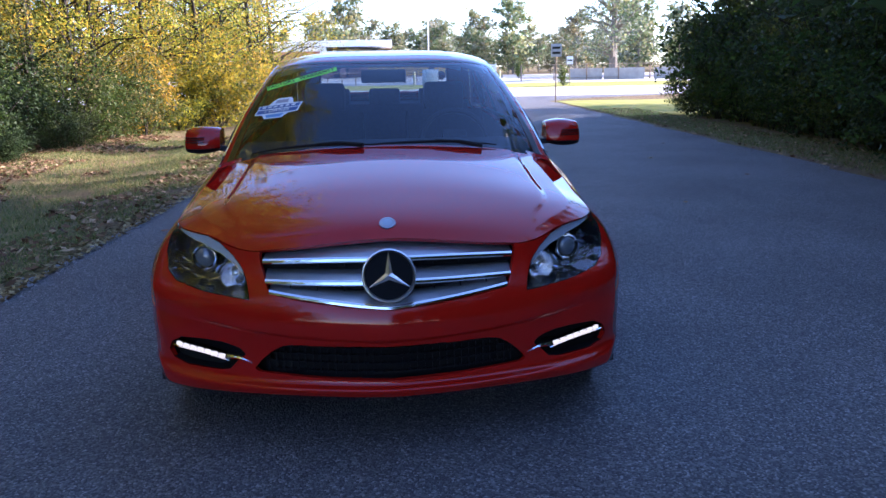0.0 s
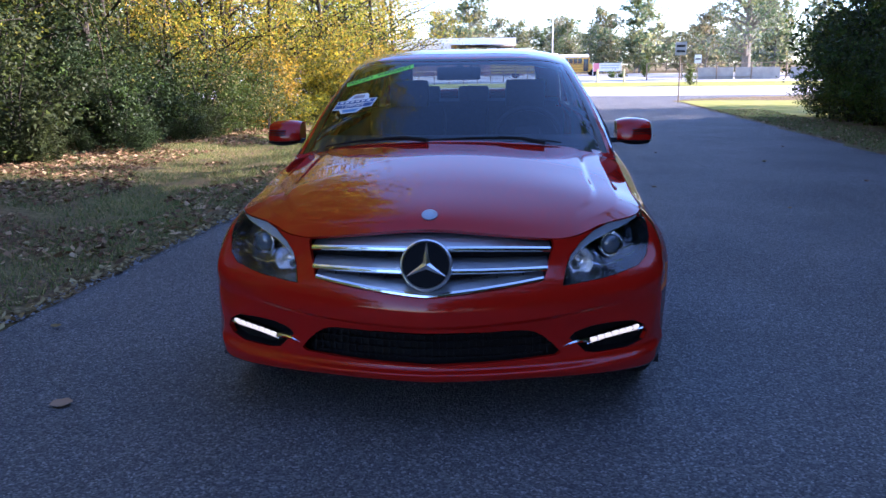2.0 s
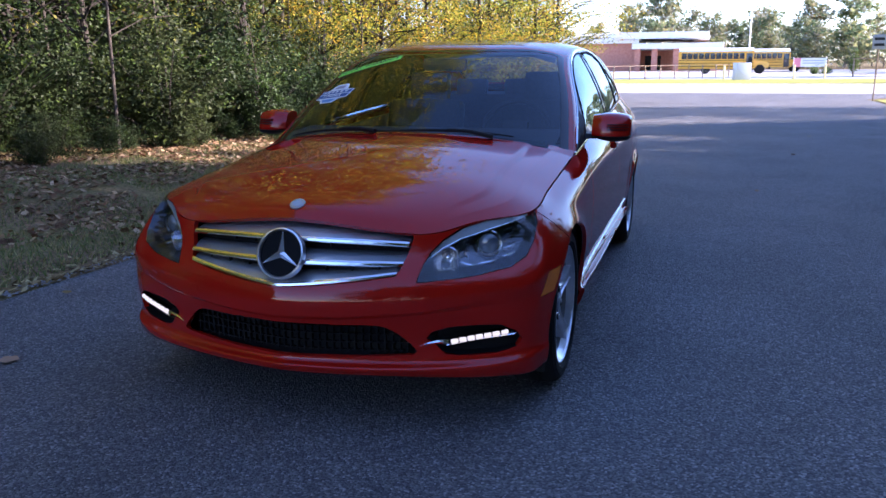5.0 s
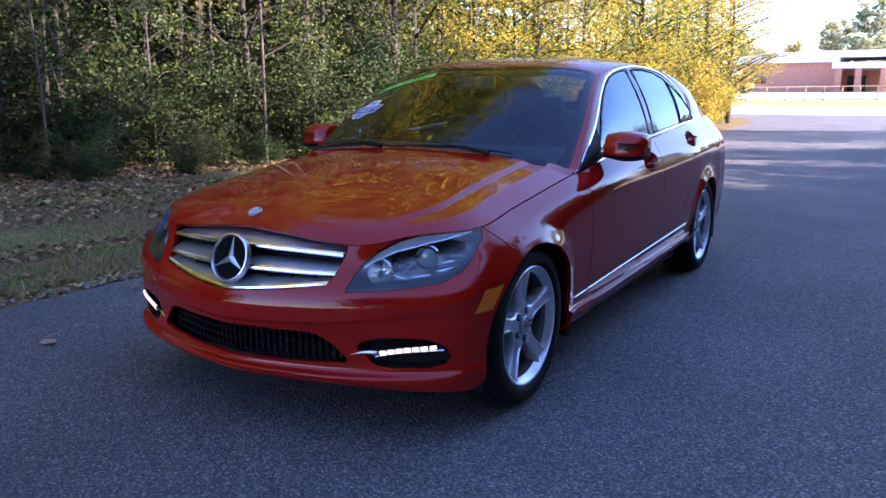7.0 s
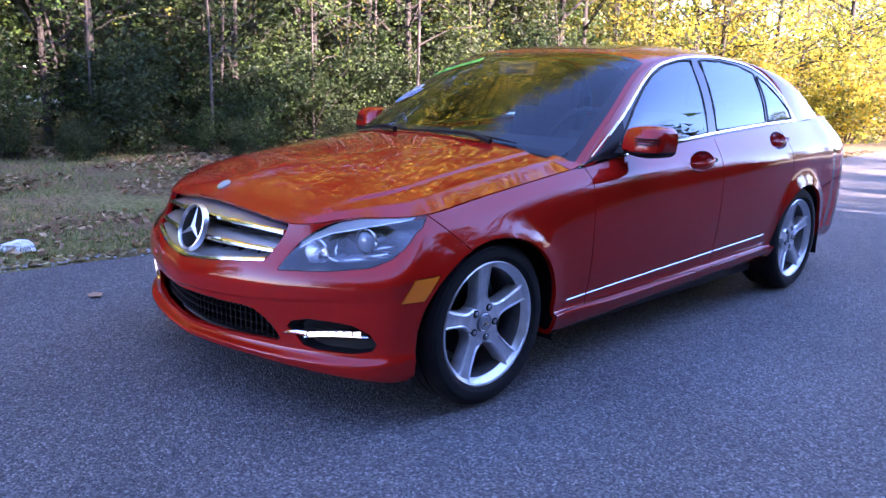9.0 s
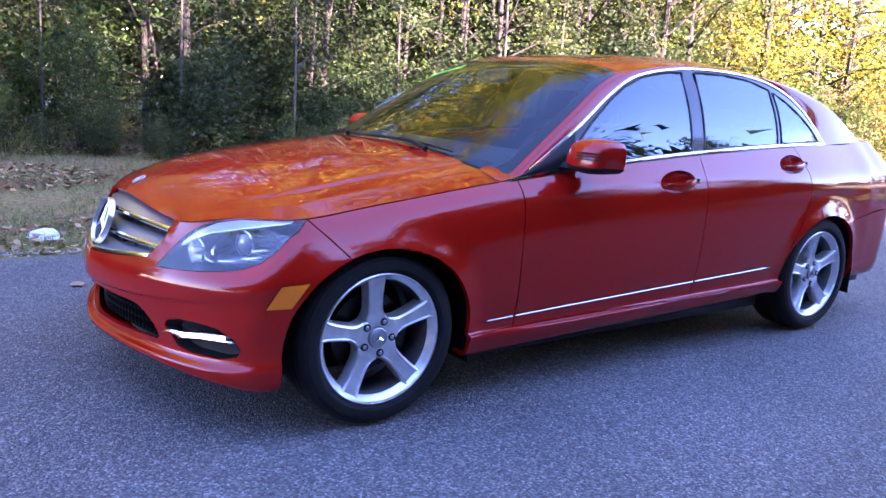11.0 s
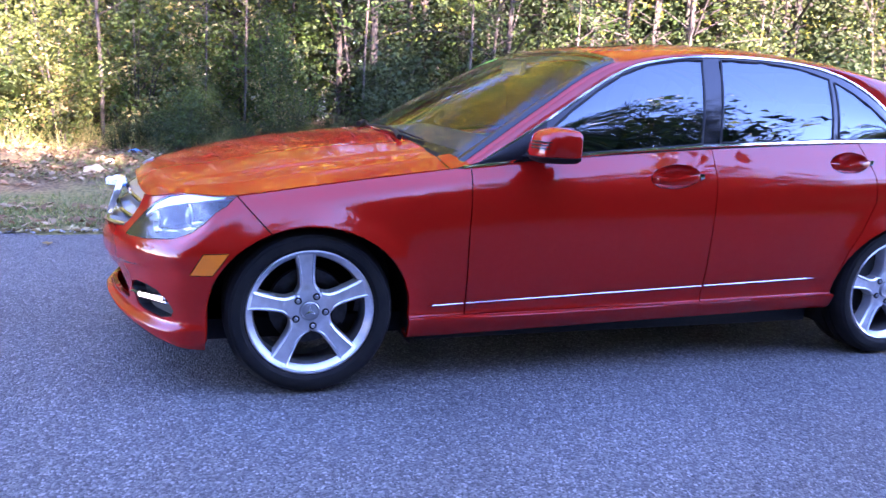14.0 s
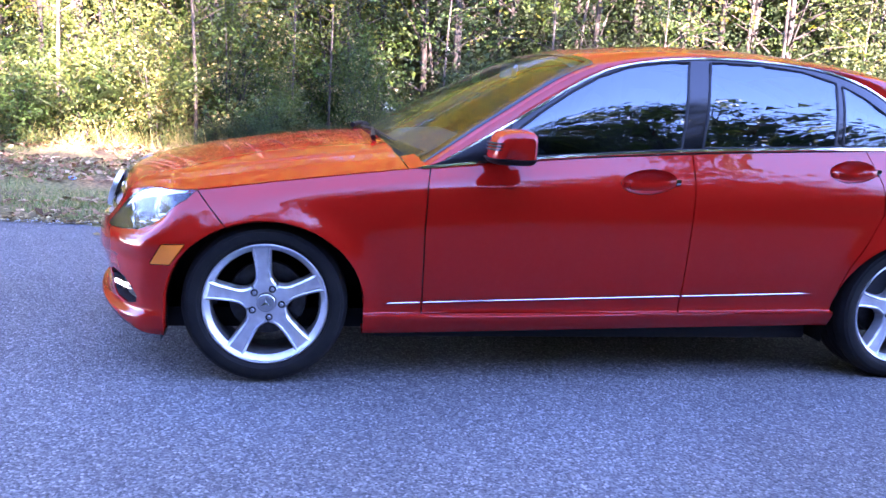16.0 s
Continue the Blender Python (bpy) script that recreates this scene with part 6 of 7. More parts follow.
spots = [(wood_edge(y) - 0.1 + jitter(0.5), y + jitter(0.4), 1.05 + jitter(0.25)) for y in np.arange(16, 31, 1.1)]
scatter(shrubs_yellow, spots, rng, "yellow undergrowth")
spots = [(wood_edge(y) - 1.9 + jitter(0.8), y + jitter(0.6), 0.85 + jitter(0.15)) for y in np.arange(-14, 15, 1.5)]
spots += [(wood_edge(y) - 4.6 + jitter(1.2), y + jitter(0.8), 1.1 + jitter(0.2)) for y in np.arange(-18, 14, 1.9)]
woods_shade = [make_tree("tree", "tree in the woods, leaf colour darkened for shade", 30 + k, 9.0 + k, 2.1, 34, 0.12, radius=0.09, mats=[SHADELEAF, DARKLEAF, GREENLEAF], weights=(5, 3, 1), bark=MIDBARK, lean=(0.3, 0.3 * k - 0.3), **A) for k in range(2)]
scatter(woods_green, [p for p in spots if not 2.0 < p[1] < 12], rng, "woods on the left")
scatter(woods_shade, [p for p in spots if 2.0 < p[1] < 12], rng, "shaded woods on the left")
spots = [(wood_edge(y) - 1.3 + jitter(0.7), y + jitter(0.6), 0.85 + jitter(0.18)) for y in np.arange(15.2, 34, 1.5)]
spots += [(wood_edge(y) - 4.4 + jitter(1.0), y + jitter(0.8), 1.0 + jitter(0.2)) for y in np.arange(13, 33, 2.0)]
spots += [(-10.6, -6.5, 0.7), (-5.4, 33.5, 0.9), (-5.2, 31.0, 0.85), (-4.5, 29.6, 1.05), (-4.9, 27.4, 1.0), (-6.8, 34.5, 1.0), (-8.5, 33.5, 1.05), (-10.5, 34.5, 1.0), (-12.5, 35.5, 1.0)]
scatter(woods_yellow, spots, rng, "yellow woods")
scatter(trunks, [(-9.6, 2.6, 0.9), (-10.2, 10.9, 1.1), (-10.8, 13.5, 1.1), (-9.9, 8.2, 0.5), (-12.5, 7.0, 1.0), (-12.0, -6.0, 0.9), (-11.0, 6.2, 0.45)], rng, "tall trunks", 0.95, 1.05)
saplings = [make_tree("sapling", "thin brown sapling with sparse leaves in the woods", 170 + k, 5.2 + 0.9 * k, 1.0, 18, 0.22, 900, 0.08, 0.026, [GREENLEAF, MOSSLEAF, DARKLEAF, OLIVELEAF], (3, 3, 2, 0.8), SAPBARK, (1.1 - 0.9 * k, 0.9 - 0.7 * k)) for k in range(3)]
spots = [(wood_edge(y) - 0.1 + jitter(0.5), y + jitter(0.7), 0.9 + jitter(0.3)) for y in np.arange(-11, 11, 1.5)]
spots += [(wood_edge(y) - 1.3 + jitter(0.6), y + jitter(0.7), 1.2 + jitter(0.3)) for y in np.arange(-12, 12, 2.1)]
scatter(saplings, spots, rng, "saplings at the edge of the woods")
high = [make_tree("tree", "hardwood with sunlit yellow and green crown above the woods", 180 + k, 10.5, 2.7, 34, 0.38, 4200, 0.15, 0.045, [OLIVELEAF, YELLOWLEAF, LIMELEAF, MOSSLEAF], (2.4, 1.9, 2.8, 3.0), MIDBARK, (0.6, 0.5 - 0.6 * k), corners=3) for k in range(2)]
spots = [(wood_edge(y) - 2.6 + jitter(0.6), y + jitter(0.6), 1.05 + jitter(0.12)) for y in np.arange(-8, 13, 2.1)]
scatter(high, spots, rng, "sunlit crowns on the left")
palms = [make_palmetto(120 + k, 9, 1.35) for k in range(2)]
scatter(palms, [(-8.7, -3.3, 1.5), (-8.9, -2.2, 1.2), (-8.8, -4.6, 1.4), (-8.6, -5.8, 1.1), (-8.9, 6.4, 1.15), (-9.2, 7.4, 1.0), (-9.5, -2.6, 1.0), (-9.8, -4.6, 1.1), (-9.3, -0.8, 0.8)], rng, "palmettos")

canopy = [make_tree("tall_tree", "tall tree with sunlit yellow crown above the woods", 140 + k, 15.0, 3.4, 34, 0.44, 6800, 0.19, 0.052, [MOSSLEAF, YELLOWLEAF, OLIVELEAF, GREENLEAF], (3.0, 2.6, 2.6, 2.0), DARKBARK, (1.2, 0.4 * k), corners=3) for k in range(2)]
spots = [(wood_edge(y) - 2.4 + jitter(0.8), y + jitter(0.7), 1.15 + jitter(0.15)) for y in np.arange(-9, 24, 2.2)]
spots += [(wood_edge(y) - 3.4 + jitter(0.5), y + jitter(0.7), 1.3 + jitter(0.12)) for y in np.arange(-8, 19, 2.3)]
scatter(canopy, spots, rng, "canopy on the left")

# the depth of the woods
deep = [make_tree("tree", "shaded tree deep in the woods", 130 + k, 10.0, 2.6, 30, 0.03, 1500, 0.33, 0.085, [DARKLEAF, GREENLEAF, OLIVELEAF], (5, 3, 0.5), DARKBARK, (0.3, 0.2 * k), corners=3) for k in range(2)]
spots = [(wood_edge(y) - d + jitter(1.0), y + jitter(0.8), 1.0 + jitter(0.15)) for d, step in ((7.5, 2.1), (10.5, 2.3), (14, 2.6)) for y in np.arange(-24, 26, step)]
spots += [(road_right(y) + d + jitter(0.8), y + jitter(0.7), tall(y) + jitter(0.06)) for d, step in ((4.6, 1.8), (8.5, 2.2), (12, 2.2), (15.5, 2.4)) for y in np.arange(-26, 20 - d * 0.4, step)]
# Unseen trees behind the start, added for reflections and to dim the nose.
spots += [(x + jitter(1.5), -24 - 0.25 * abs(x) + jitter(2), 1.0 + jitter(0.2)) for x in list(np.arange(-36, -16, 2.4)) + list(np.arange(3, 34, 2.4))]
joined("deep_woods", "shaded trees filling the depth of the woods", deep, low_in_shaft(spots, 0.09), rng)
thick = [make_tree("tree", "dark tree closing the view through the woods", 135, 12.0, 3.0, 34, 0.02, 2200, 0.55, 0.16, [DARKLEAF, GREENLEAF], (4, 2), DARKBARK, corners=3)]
joined("back_woods", "dark trees closing the view through the woods", thick, [(-16.8 + jitter(0.7), y + jitter(0.5), 0.34 + jitter(0.05)) for y in np.arange(-17, 15, 1.2)] + [(-20.5 + jitter(1), y + jitter(0.6), 0.8 + jitter(0.1)) for y in np.arange(-21, 33, 1.9)] + [(-14.5 + jitter(0.7), y + jitter(0.5), 0.34 + jitter(0.05)) for y in np.arange(10, 33, 1.2)] + [(-25 + jitter(1), y + jitter(0.6), 1.0 + jitter(0.1)) for y in np.arange(-22, 20, 2.4)], rng)

# woods on the right: tall beside the car, lower further on
spots = [(road_right(y) + (1.7 if y < 12 else 2.1) + jitter(0.35), y + jitter(0.4), 1.0 + jitter(0.25)) for y in np.arange(-12, 20, 1.1)]
spots += [(road_right(y) + 2.8 + jitter(0.4), y + jitter(0.4), 1.75 + jitter(0.3)) for y in np.arange(0, 9.4, 1.6)]
spots += [(road_right(y) + d + jitter(0.4), y + jitter(0.4), h + jitter(0.2)) for d, h, step in ((2.9, 1.5, 1.3), (4.0, 1.7, 1.3), (5.6, 1.75, 1.5)) for y in np.arange(9.8, 20.2, step)]
# Extra shrubs, added beside the road to keep direct sun off the car.
spots += [(road_right(y) + 4.4 + jitter(0.4), y + jitter(0.3), 2.1 + jitter(0.2)) for y in np.arange(0.5, 8, 1.3)]
spots += [(road_right(y) + d + jitter(0.3), y + jitter(0.3), 2.4 + jitter(0.1)) for d in (2.3, 3.5) for y in np.arange(-2.6, 6.2, 1.0)]
scatter(shrubs_dark, spots, rng, "undergrowth on the right")
spots = [(road_right(y) + 3.1 + jitter(0.6), y + jitter(0.6), 0.94 * tall(y) + jitter(0.06)) for y in np.arange(-16, 19.5, 1.7)]
spots += [(road_right(y) + 6.0 + jitter(1.0), y + jitter(0.8), tall(y) + jitter(0.06)) for y in np.arange(-20, 19.5, 2.5)]
# Trees added only to stop sun dapples on the doors and hood.
spots += [(8.5, 2.4, 0.7), (8.8, 4.3, 0.72), (10.2, 3.4, 0.8), (10.6, 6.0, 0.8), (9.2, 1.0, 0.75), (11.5, 4.8, 0.85), (9.0, 6.6, 0.7), (12.2, 1.6, 0.9), (8.2, 5.4, 0.75), (9.6, 2.6, 0.8), (10.8, 1.8, 0.85), (12.4, 5.8, 0.95), (13.4, 3.8, 0.95), (8.4, 7.8, 0.75), (10.2, 8.2, 0.8), (10.4, 4.5, 0.62), (12.2, 5.0, 0.7), (9.2, 4.0, 0.55), (8.6, 3.7, 0.5)]
# Hidden trees behind the corner lawn, added to shade the road.
spots += [(15.0 + 1.9 * i + jitter(0.5), 23.6 + 1.5 * j + jitter(0.4), 0.8 + jitter(0.1)) for i in range(3) for j in range(4)]
scatter(woods_dark, low_in_shaft(spots, 0.1), rng, "woods on the right")
scatter(pines, low_in_shaft([(9.4, -8.0, 0.72), (9.6, -3.2, 0.70), (9.2, -1.4, 0.66), (9.8, 5.0, 0.70), (12.5, -5.5, 0.9), (13.0, 2.5, 0.85)], 0.08), rng, "pines on the right")



# ---- verge: grass, fallen leaves, litter ----
def thin_mesh(name, v, n_corner, mats, which):
    n = len(v)
    me = bpy.data.meshes.new(name)
    me.vertices.add(n_corner * n)
    me.vertices.foreach_set("co", v.reshape(-1))
    me.loops.add(n_corner * n)
    me.loops.foreach_set("vertex_index", np.arange(n_corner * n))
    me.polygons.add(n)
    me.polygons.foreach_set("loop_start", np.arange(0, n_corner * n, n_corner))
    me.polygons.foreach_set("material_index", which.astype(np.int32))
    for m in mats:
        me.materials.append(m)
    me.update(calc_edges=True)
    return me


def height_at(x, y):
    return np.array([ground_z(a, b) for a, b in zip(x, y)])


def grass(name, x, y, tall, seed, mats, weights, label):
    rng = np.random.default_rng(seed)
    n = len(x)
    base = np.stack([x, y, height_at(x, y) - 0.01], 1)
    a = rng.random(n) * 6.283
    side = np.stack([np.cos(a), np.sin(a), np.zeros(n)], 1) * rng.uniform(0.0025, 0.005, n)[:, None]
    h = tall * rng.uniform(0.5, 1.3, n)
    bend = np.stack([rng.normal(size=n) * 0.55, rng.normal(size=n) * 0.55, np.ones(n)], 1) * h[:, None]
    v = np.empty((n, 3, 3))
    v[:, 0], v[:, 1], v[:, 2] = base - side, base + side, base + bend
    which = rng.choice(len(mats), n, p=np.array(weights) / sum(weights))
    return tagged(new(name, thin_mesh(name, v, 3, mats, which)), label, "grass", kind="stuff")


rng = np.random.default_rng(5)
n = 120000
y = rng.uniform(-9, 15, n)
el = np.interp(y, EDGE_Y, EDGE_X)
far = np.interp(y, [-20, -6, -2, 3, 8, 13, 20, 26], [-9.6, -9.0, -8.9, -8.7, -7.4, -6.3, -5.3, -4.7])
u = rng.random(n) ** 1.25
x = el - 0.12 - u * (el - far)
keep = np.array([noise.noise((a * 0.9, b * 0.9, 4)) + 0.25 * noise.noise((a * 4, b * 4, 7)) > -0.22 - 0.15 * (a > -4.2) for a, b in zip(x, y)])
grass("verge_grass", x[keep], y[keep], 0.055, 6, [BLADE, STRAW], (3, 1.3), "short green and straw-coloured verge grass")
n = 26000
y = rng.uniform(-2, 24, n)
x = 5.40 + 0.068 * y + 0.08 + rng.random(n) * 1.5
grass("shaded_grass", x, y, 0.06, 8, [BLADE, STRAW], (3, 1), "shaded grass beside the road")
n = 5000
y = rng.uniform(-8.5, 0.5, n)
x = -8.0 - rng.random(n) ** 0.7 * 2.2
grass("tall_grass", x, y, 0.42, 9, [BLADE, STRAW], (1.2, 2), "tall straw-coloured grass at the foot of the woods")


def fallen(name, x, y, size, seed, lift, label, mats):
    rng = np.random.default_rng(seed)
    n = len(x)
    z = height_at(x, y) + lift
    c = np.stack([x, y, z], 1)
    a = rng.random(n) * 6.283
    d = np.stack([np.cos(a), np.sin(a), rng.normal(size=n) * 0.3], 1) * (size * rng.uniform(0.5, 1.3, n))[:, None]
    s_ = np.stack([-np.sin(a), np.cos(a), rng.normal(size=n) * 0.4], 1) * (size * rng.uniform(0.3, 0.75, n))[:, None]
    v = np.empty((n, 4, 3))
    v[:, 0], v[:, 1], v[:, 2], v[:, 3] = c - d * 0.5, c + s_ * 0.5, c + d * 0.5, c - s_ * 0.5
    v[:, :, 2] = np.maximum(v[:, :, 2], z[:, None] - lift + 0.002)
    which = rng.integers(0, len(mats), n)
    return tagged(new(name, thin_mesh(name, v, 4, mats, which)), label, "leaves", kind="stuff")


PALEDRY = leaf_material("pale_dry_leaf", (0.38, 0.27, 0.15), 0.2, rough=0.8, vary=0.4)
BROWNDRY = leaf_material("brown_dry_leaf", (0.13, 0.07, 0.035), 0.15, rough=0.85, vary=0.5)
n = 34000
y = rng.uniform(-9, 16, n)
el = np.interp(y, EDGE_Y, EDGE_X)
far = np.interp(y, [-20, -6, -2, 3, 8, 13, 20, 26], [-9.6, -9.0, -8.9, -8.7, -7.4, -6.3, -5.3, -4.7])
x = el - 0.05 - rng.random(n) ** 0.8 * (el - far + 0.6)
keep = np.array([noise.noise((a * 0.7, b * 0.5, 14)) > -0.25 + 0.35 * (a > -5.0) * (a < -3.0) for a, b in zip(x, y)])
fallen("leaf_litter", x[keep], y[keep], 0.085, 21, 0.022, "brown fallen leaves scattered on the verge", [DRYLEAF, PALEDRY, BROWNDRY])
n = 3600
y = rng.uniform(-9, 16, n)
x = np.interp(y, EDGE_Y, EDGE_X) + 0.06 - np.abs(rng.normal(size=n)) * 0.13
fallen("edge_leaves", x, y, 0.06, 22, 0.012, "fallen leaves gathered along the road edge", [DRYLEAF, PALEDRY, BROWNDRY])
n = 1500
y = rng.uniform(-1, 24, n)
x = 5.40 + 0.068 * y - 0.1 + rng.random(n) * 1.7
fallen("shaded_leaves", x, y, 0.08, 23, 0.02, "fallen leaves beside the shaded road side", [DRYLEAF, PALEDRY, BROWNDRY])
n = 2600
y = rng.uniform(-9, 16, n)
x = np.interp(y, EDGE_Y, EDGE_X) + rng.normal(size=n) * 0.035 + 0.02
GRAVEL = material("pale_gravel", (0.34, 0.33, 0.32), rough=0.9, second=(0.2, 0.2, 0.2), scale=30)
rg = np.random.default_rng(24)
c = np.stack([x, y, np.full(n, 0.002)], 1)
r = rg.uniform(0.006, 0.017, n)
tet = np.array([(1, 0, 0), (-0.5, 0.87, 0), (-0.5, -0.87, 0), (0, 0, 0.8)])
v = c[:, None, :] + tet[None] * r[:, None, None]
tri = np.stack([v[:, (0, 1, 3)], v[:, (1, 2, 3)], v[:, (2, 0, 3)]], 1).reshape(-1, 3, 3)
tagged(new("edge_gravel", thin_mesh("edge_gravel", tri, 3, [GRAVEL], np.zeros(len(tri)))), "pale gravel crumbs along the broken asphalt edge", "gravel", kind="stuff")


def curled_leaf(x, y, size, turn, mat, label="dry brown leaf lying on the asphalt"):
    bm = bmesh.new()
    rows_ = []
    for u in np.linspace(-1, 1, 7):
        w = size * 0.42 * (1 - u * u) ** 0.6 + 0.001
        rows_.append([(size * u * 0.5, -w, 0.010 * abs(u) + 0.30 * w), (size * u * 0.5, 0, 0.002 + 0.012 * u * u), (size * u * 0.5, w, 0.012 * abs(u) + 0.38 * w)])
    ribbon(bm, rows_, close=False)
    ob = tagged(part("fallen_leaf", bm, mat), label, "leaf", group="leaves on the road")
    ob.matrix_basis = pose(x, y, 0.001, 0, 0, turn)
    return ob


curled_leaf(-1.47, -0.55, 0.085, 30, PALEDRY)
for x, y, s_, a in ((3.9, 8.2, 0.09, 20), (4.4, 6.1, 0.07, 80), (2.6, 9.5, 0.07, 140), (3.2, 13.0, 0.08, 10), (1.9, 5.6, 0.06, 60), (4.9, 10.5, 0.08, 200), (-1.9, 3.5, 0.07, 33), (-2.05, 0.4, 0.06, 120), (-1.95, -1.3, 0.07, 70), (2.9, 4.2, 0.05, 15)):
    curled_leaf(x, y, s_, a, DRYLEAF)

PAPER = material("white_litter", (0.72, 0.72, 0.70), rough=0.6, second=(0.6, 0.6, 0.58), scale=20, bump=0.4, bump_scale=40)
BLUEWRAP = material("blue_litter", (0.05, 0.22, 0.55), rough=0.4)
TANWRAP = material("tan_litter", (0.5, 0.36, 0.2), rough=0.7)


def crumple(name, x, y, sx, sy, sz, turn, mat, label, seed):
    bm = bmesh.new()
    bmesh.ops.create_icosphere(bm, subdivisions=3, radius=1)
    for v in bm.verts:
        k = 1 + 0.45 * noise.noise(v.co * 1.7 + Vector((seed, 0, 0))) + 0.22 * noise.noise(v.co * 5 + Vector((0, seed, 0)))
        v.co = Vector((v.co.x * k * sx, v.co.y * k * sy, max(-0.35, v.co.z) * k * sz))
    ob = tagged(part(name, bm, mat, angle=25), label, "litter", group="litter on the verge")
    ob.matrix_basis = pose(x, y, ground_z(x, y) + 0.3 * sz, 0, 0, turn)
    return ob


crumple("paper_cup", -2.95, -0.50, 0.115, 0.055, 0.05, 62, PAPER, "crushed white paper cup on the verge", 3)
crumple("plastic_bag", -5.30, -1.12, 0.13, 0.10, 0.06, 20, PAPER, "crumpled white plastic bag lying in grass", 5)
crumple("snack_wrapper", -5.15, -0.98, 0.08, 0.05, 0.03, 50, BLUEWRAP, "crumpled blue snack wrapper lying in grass", 7)
crumple("snack_wrapper", -6.30, -0.86, 0.11, 0.06, 0.035, 100, BLUEWRAP, "crumpled blue snack wrapper lying in grass", 9)
crumple("paper_bag", -6.00, -1.42, 0.14, 0.09, 0.06, 140, TANWRAP, "tan paper bag lying in grass", 11)
crumple("snack_wrapper", -6.95, -1.32, 0.07, 0.05, 0.03, 10, PAPER, "crumpled white wrapper lying in grass", 13)
crumple("snack_wrapper", -8.2, -1.10, 0.09, 0.05, 0.03, 70, BLUEWRAP, "crumpled blue snack wrapper lying in grass", 15)
crumple("bottle_cap", -5.2, -2.35, 0.035, 0.035, 0.025, 0, BLUEWRAP, "small blue plastic piece lying in grass", 17)


# ---- beyond the junction: school, buses, fences, signs, far trees ----
def gz(y):
    return 0.0115 * max(0.0, y - 34)


YELLOW = material("bus_yellow", (0.72, 0.36, 0.03), rough=0.4, coat=0.4)
BUSWHITE = material("bus_white_roof", (0.78, 0.78, 0.76), rough=0.5)
DARKPANE = material("dark_bus_window", (0.02, 0.025, 0.03), rough=0.08, coat=0.5)
BRICK = material("red_brick_wall", (0.46, 0.19, 0.13), rough=0.9, second=(0.54, 0.25, 0.175), scale=3, bump=0.3, bump_scale=12)
FASCIA = material("white_fascia", (0.8, 0.79, 0.76), rough=0.7)
POSTWOOD = material("weathered_post", (0.30, 0.22, 0.15), rough=0.9, second=(0.2, 0.14, 0.09), scale=20)
TANPANEL = material("tan_panel", (0.42, 0.38, 0.32), rough=0.8, second=(0.34, 0.31, 0.27), scale=2)
GALV = material("galvanised_steel", (0.45, 0.46, 0.47), rough=0.5, metal=0.7)


def make_bus():
    """A bonneted school bus, nose towards +x, 10 m long."""
    top = tagged(new("school_bus"), "yellow school bus with white roof parked in the yard", "bus", group="school buses")
    bm = bmesh.new()
    ribbon(bm, [[(x, y, z) for y, z in ((-1.2, 0.55), (-1.22, 1.4), (-1.2, 2.45), (1.2, 2.45), (1.22, 1.4), (1.2, 0.55))] for x in (0, 8.1)])
    part("body", bm, YELLOW, top)
    bm = bmesh.new()
    ribbon(bm, [[(x, 1.2 * math.cos(a), 2.45 + 0.42 * math.sin(a)) for a in np.linspace(0, math.pi, 13)] for x in (0.03, 8.05)])
    part("roof", bm, BUSWHITE, top, "white roof")
    bm = bmesh.new()
    ribbon(bm, [[(8.1, -1.05, 0.6), (8.1, -1.05, 1.55), (8.1, 1.05, 1.55), (8.1, 1.05, 0.6)], [(9.2, -0.98, 0.6), (9.2, -0.95, 1.35), (9.2, 0.95, 1.35), (9.2, 0.98, 0.6)], [(9.75, -0.85, 0.65), (9.7, -0.8, 1.2), (9.7, 0.8, 1.2), (9.75, 0.85, 0.65)]])
    part("bonnet", bm, YELLOW, top)
    bm = bmesh.new()
    box(bm, (9.7, -1.1, 0.5), (9.9, 1.1, 0.75), 0.03)
    part("bumper", bm, BLACK, top, "black bumper")
    for k in range(11):
        bm = bmesh.new()
        x = 0.35 + 0.62 * k
        box(bm, (x, -1.235, 1.62), (x + 0.54, -1.2, 2.28), 0.01)
        part("window", bm, DARKPANE, top)
    for z in (0.78, 1.15, 1.45):
        bm = bmesh.new()
        box(bm, (0.0, -1.25, z), (8.1, -1.21, z + 0.06))
        part("rub_rail", bm, BLACK, top, "black rub rail")
    bm = bmesh.new()
    box(bm, (7.3, -1.24, 0.6), (7.95, -1.2, 2.25), 0.01)
    part("door", bm, DARKPANE, top)
    bm = bmesh.new()
    box(bm, (8.08, -0.95, 1.6), (8.13, 0.95, 2.35), 0.01)
    part("windscreen", bm, DARKPANE, top)
    for x in (3.0, 8.8):
        for y in (-1.0, 1.0):
            w = lathe([(-0.14, 0.0), (-0.14, 0.2), (-0.12, 0.46), (-0.08, 0.5), (0.08, 0.5), (0.12, 0.46), (0.14, 0.2), (0.14, 0.0)], 24, "y")
            ob = part("wheel", w, RUBBER, top, "black bus wheel")
            ob.location = (x, y, 0.5)
    return top


bus = make_bus()
bus.matrix_basis = pose(-2.0, 95, gz(95), 0, 0, 0)
copy_thing(bus, pose(2.9, 108, gz(108), 0, 0, 4))
copy_thing(bus, pose(-26.5, 103, gz(103), 0, 0, 0))

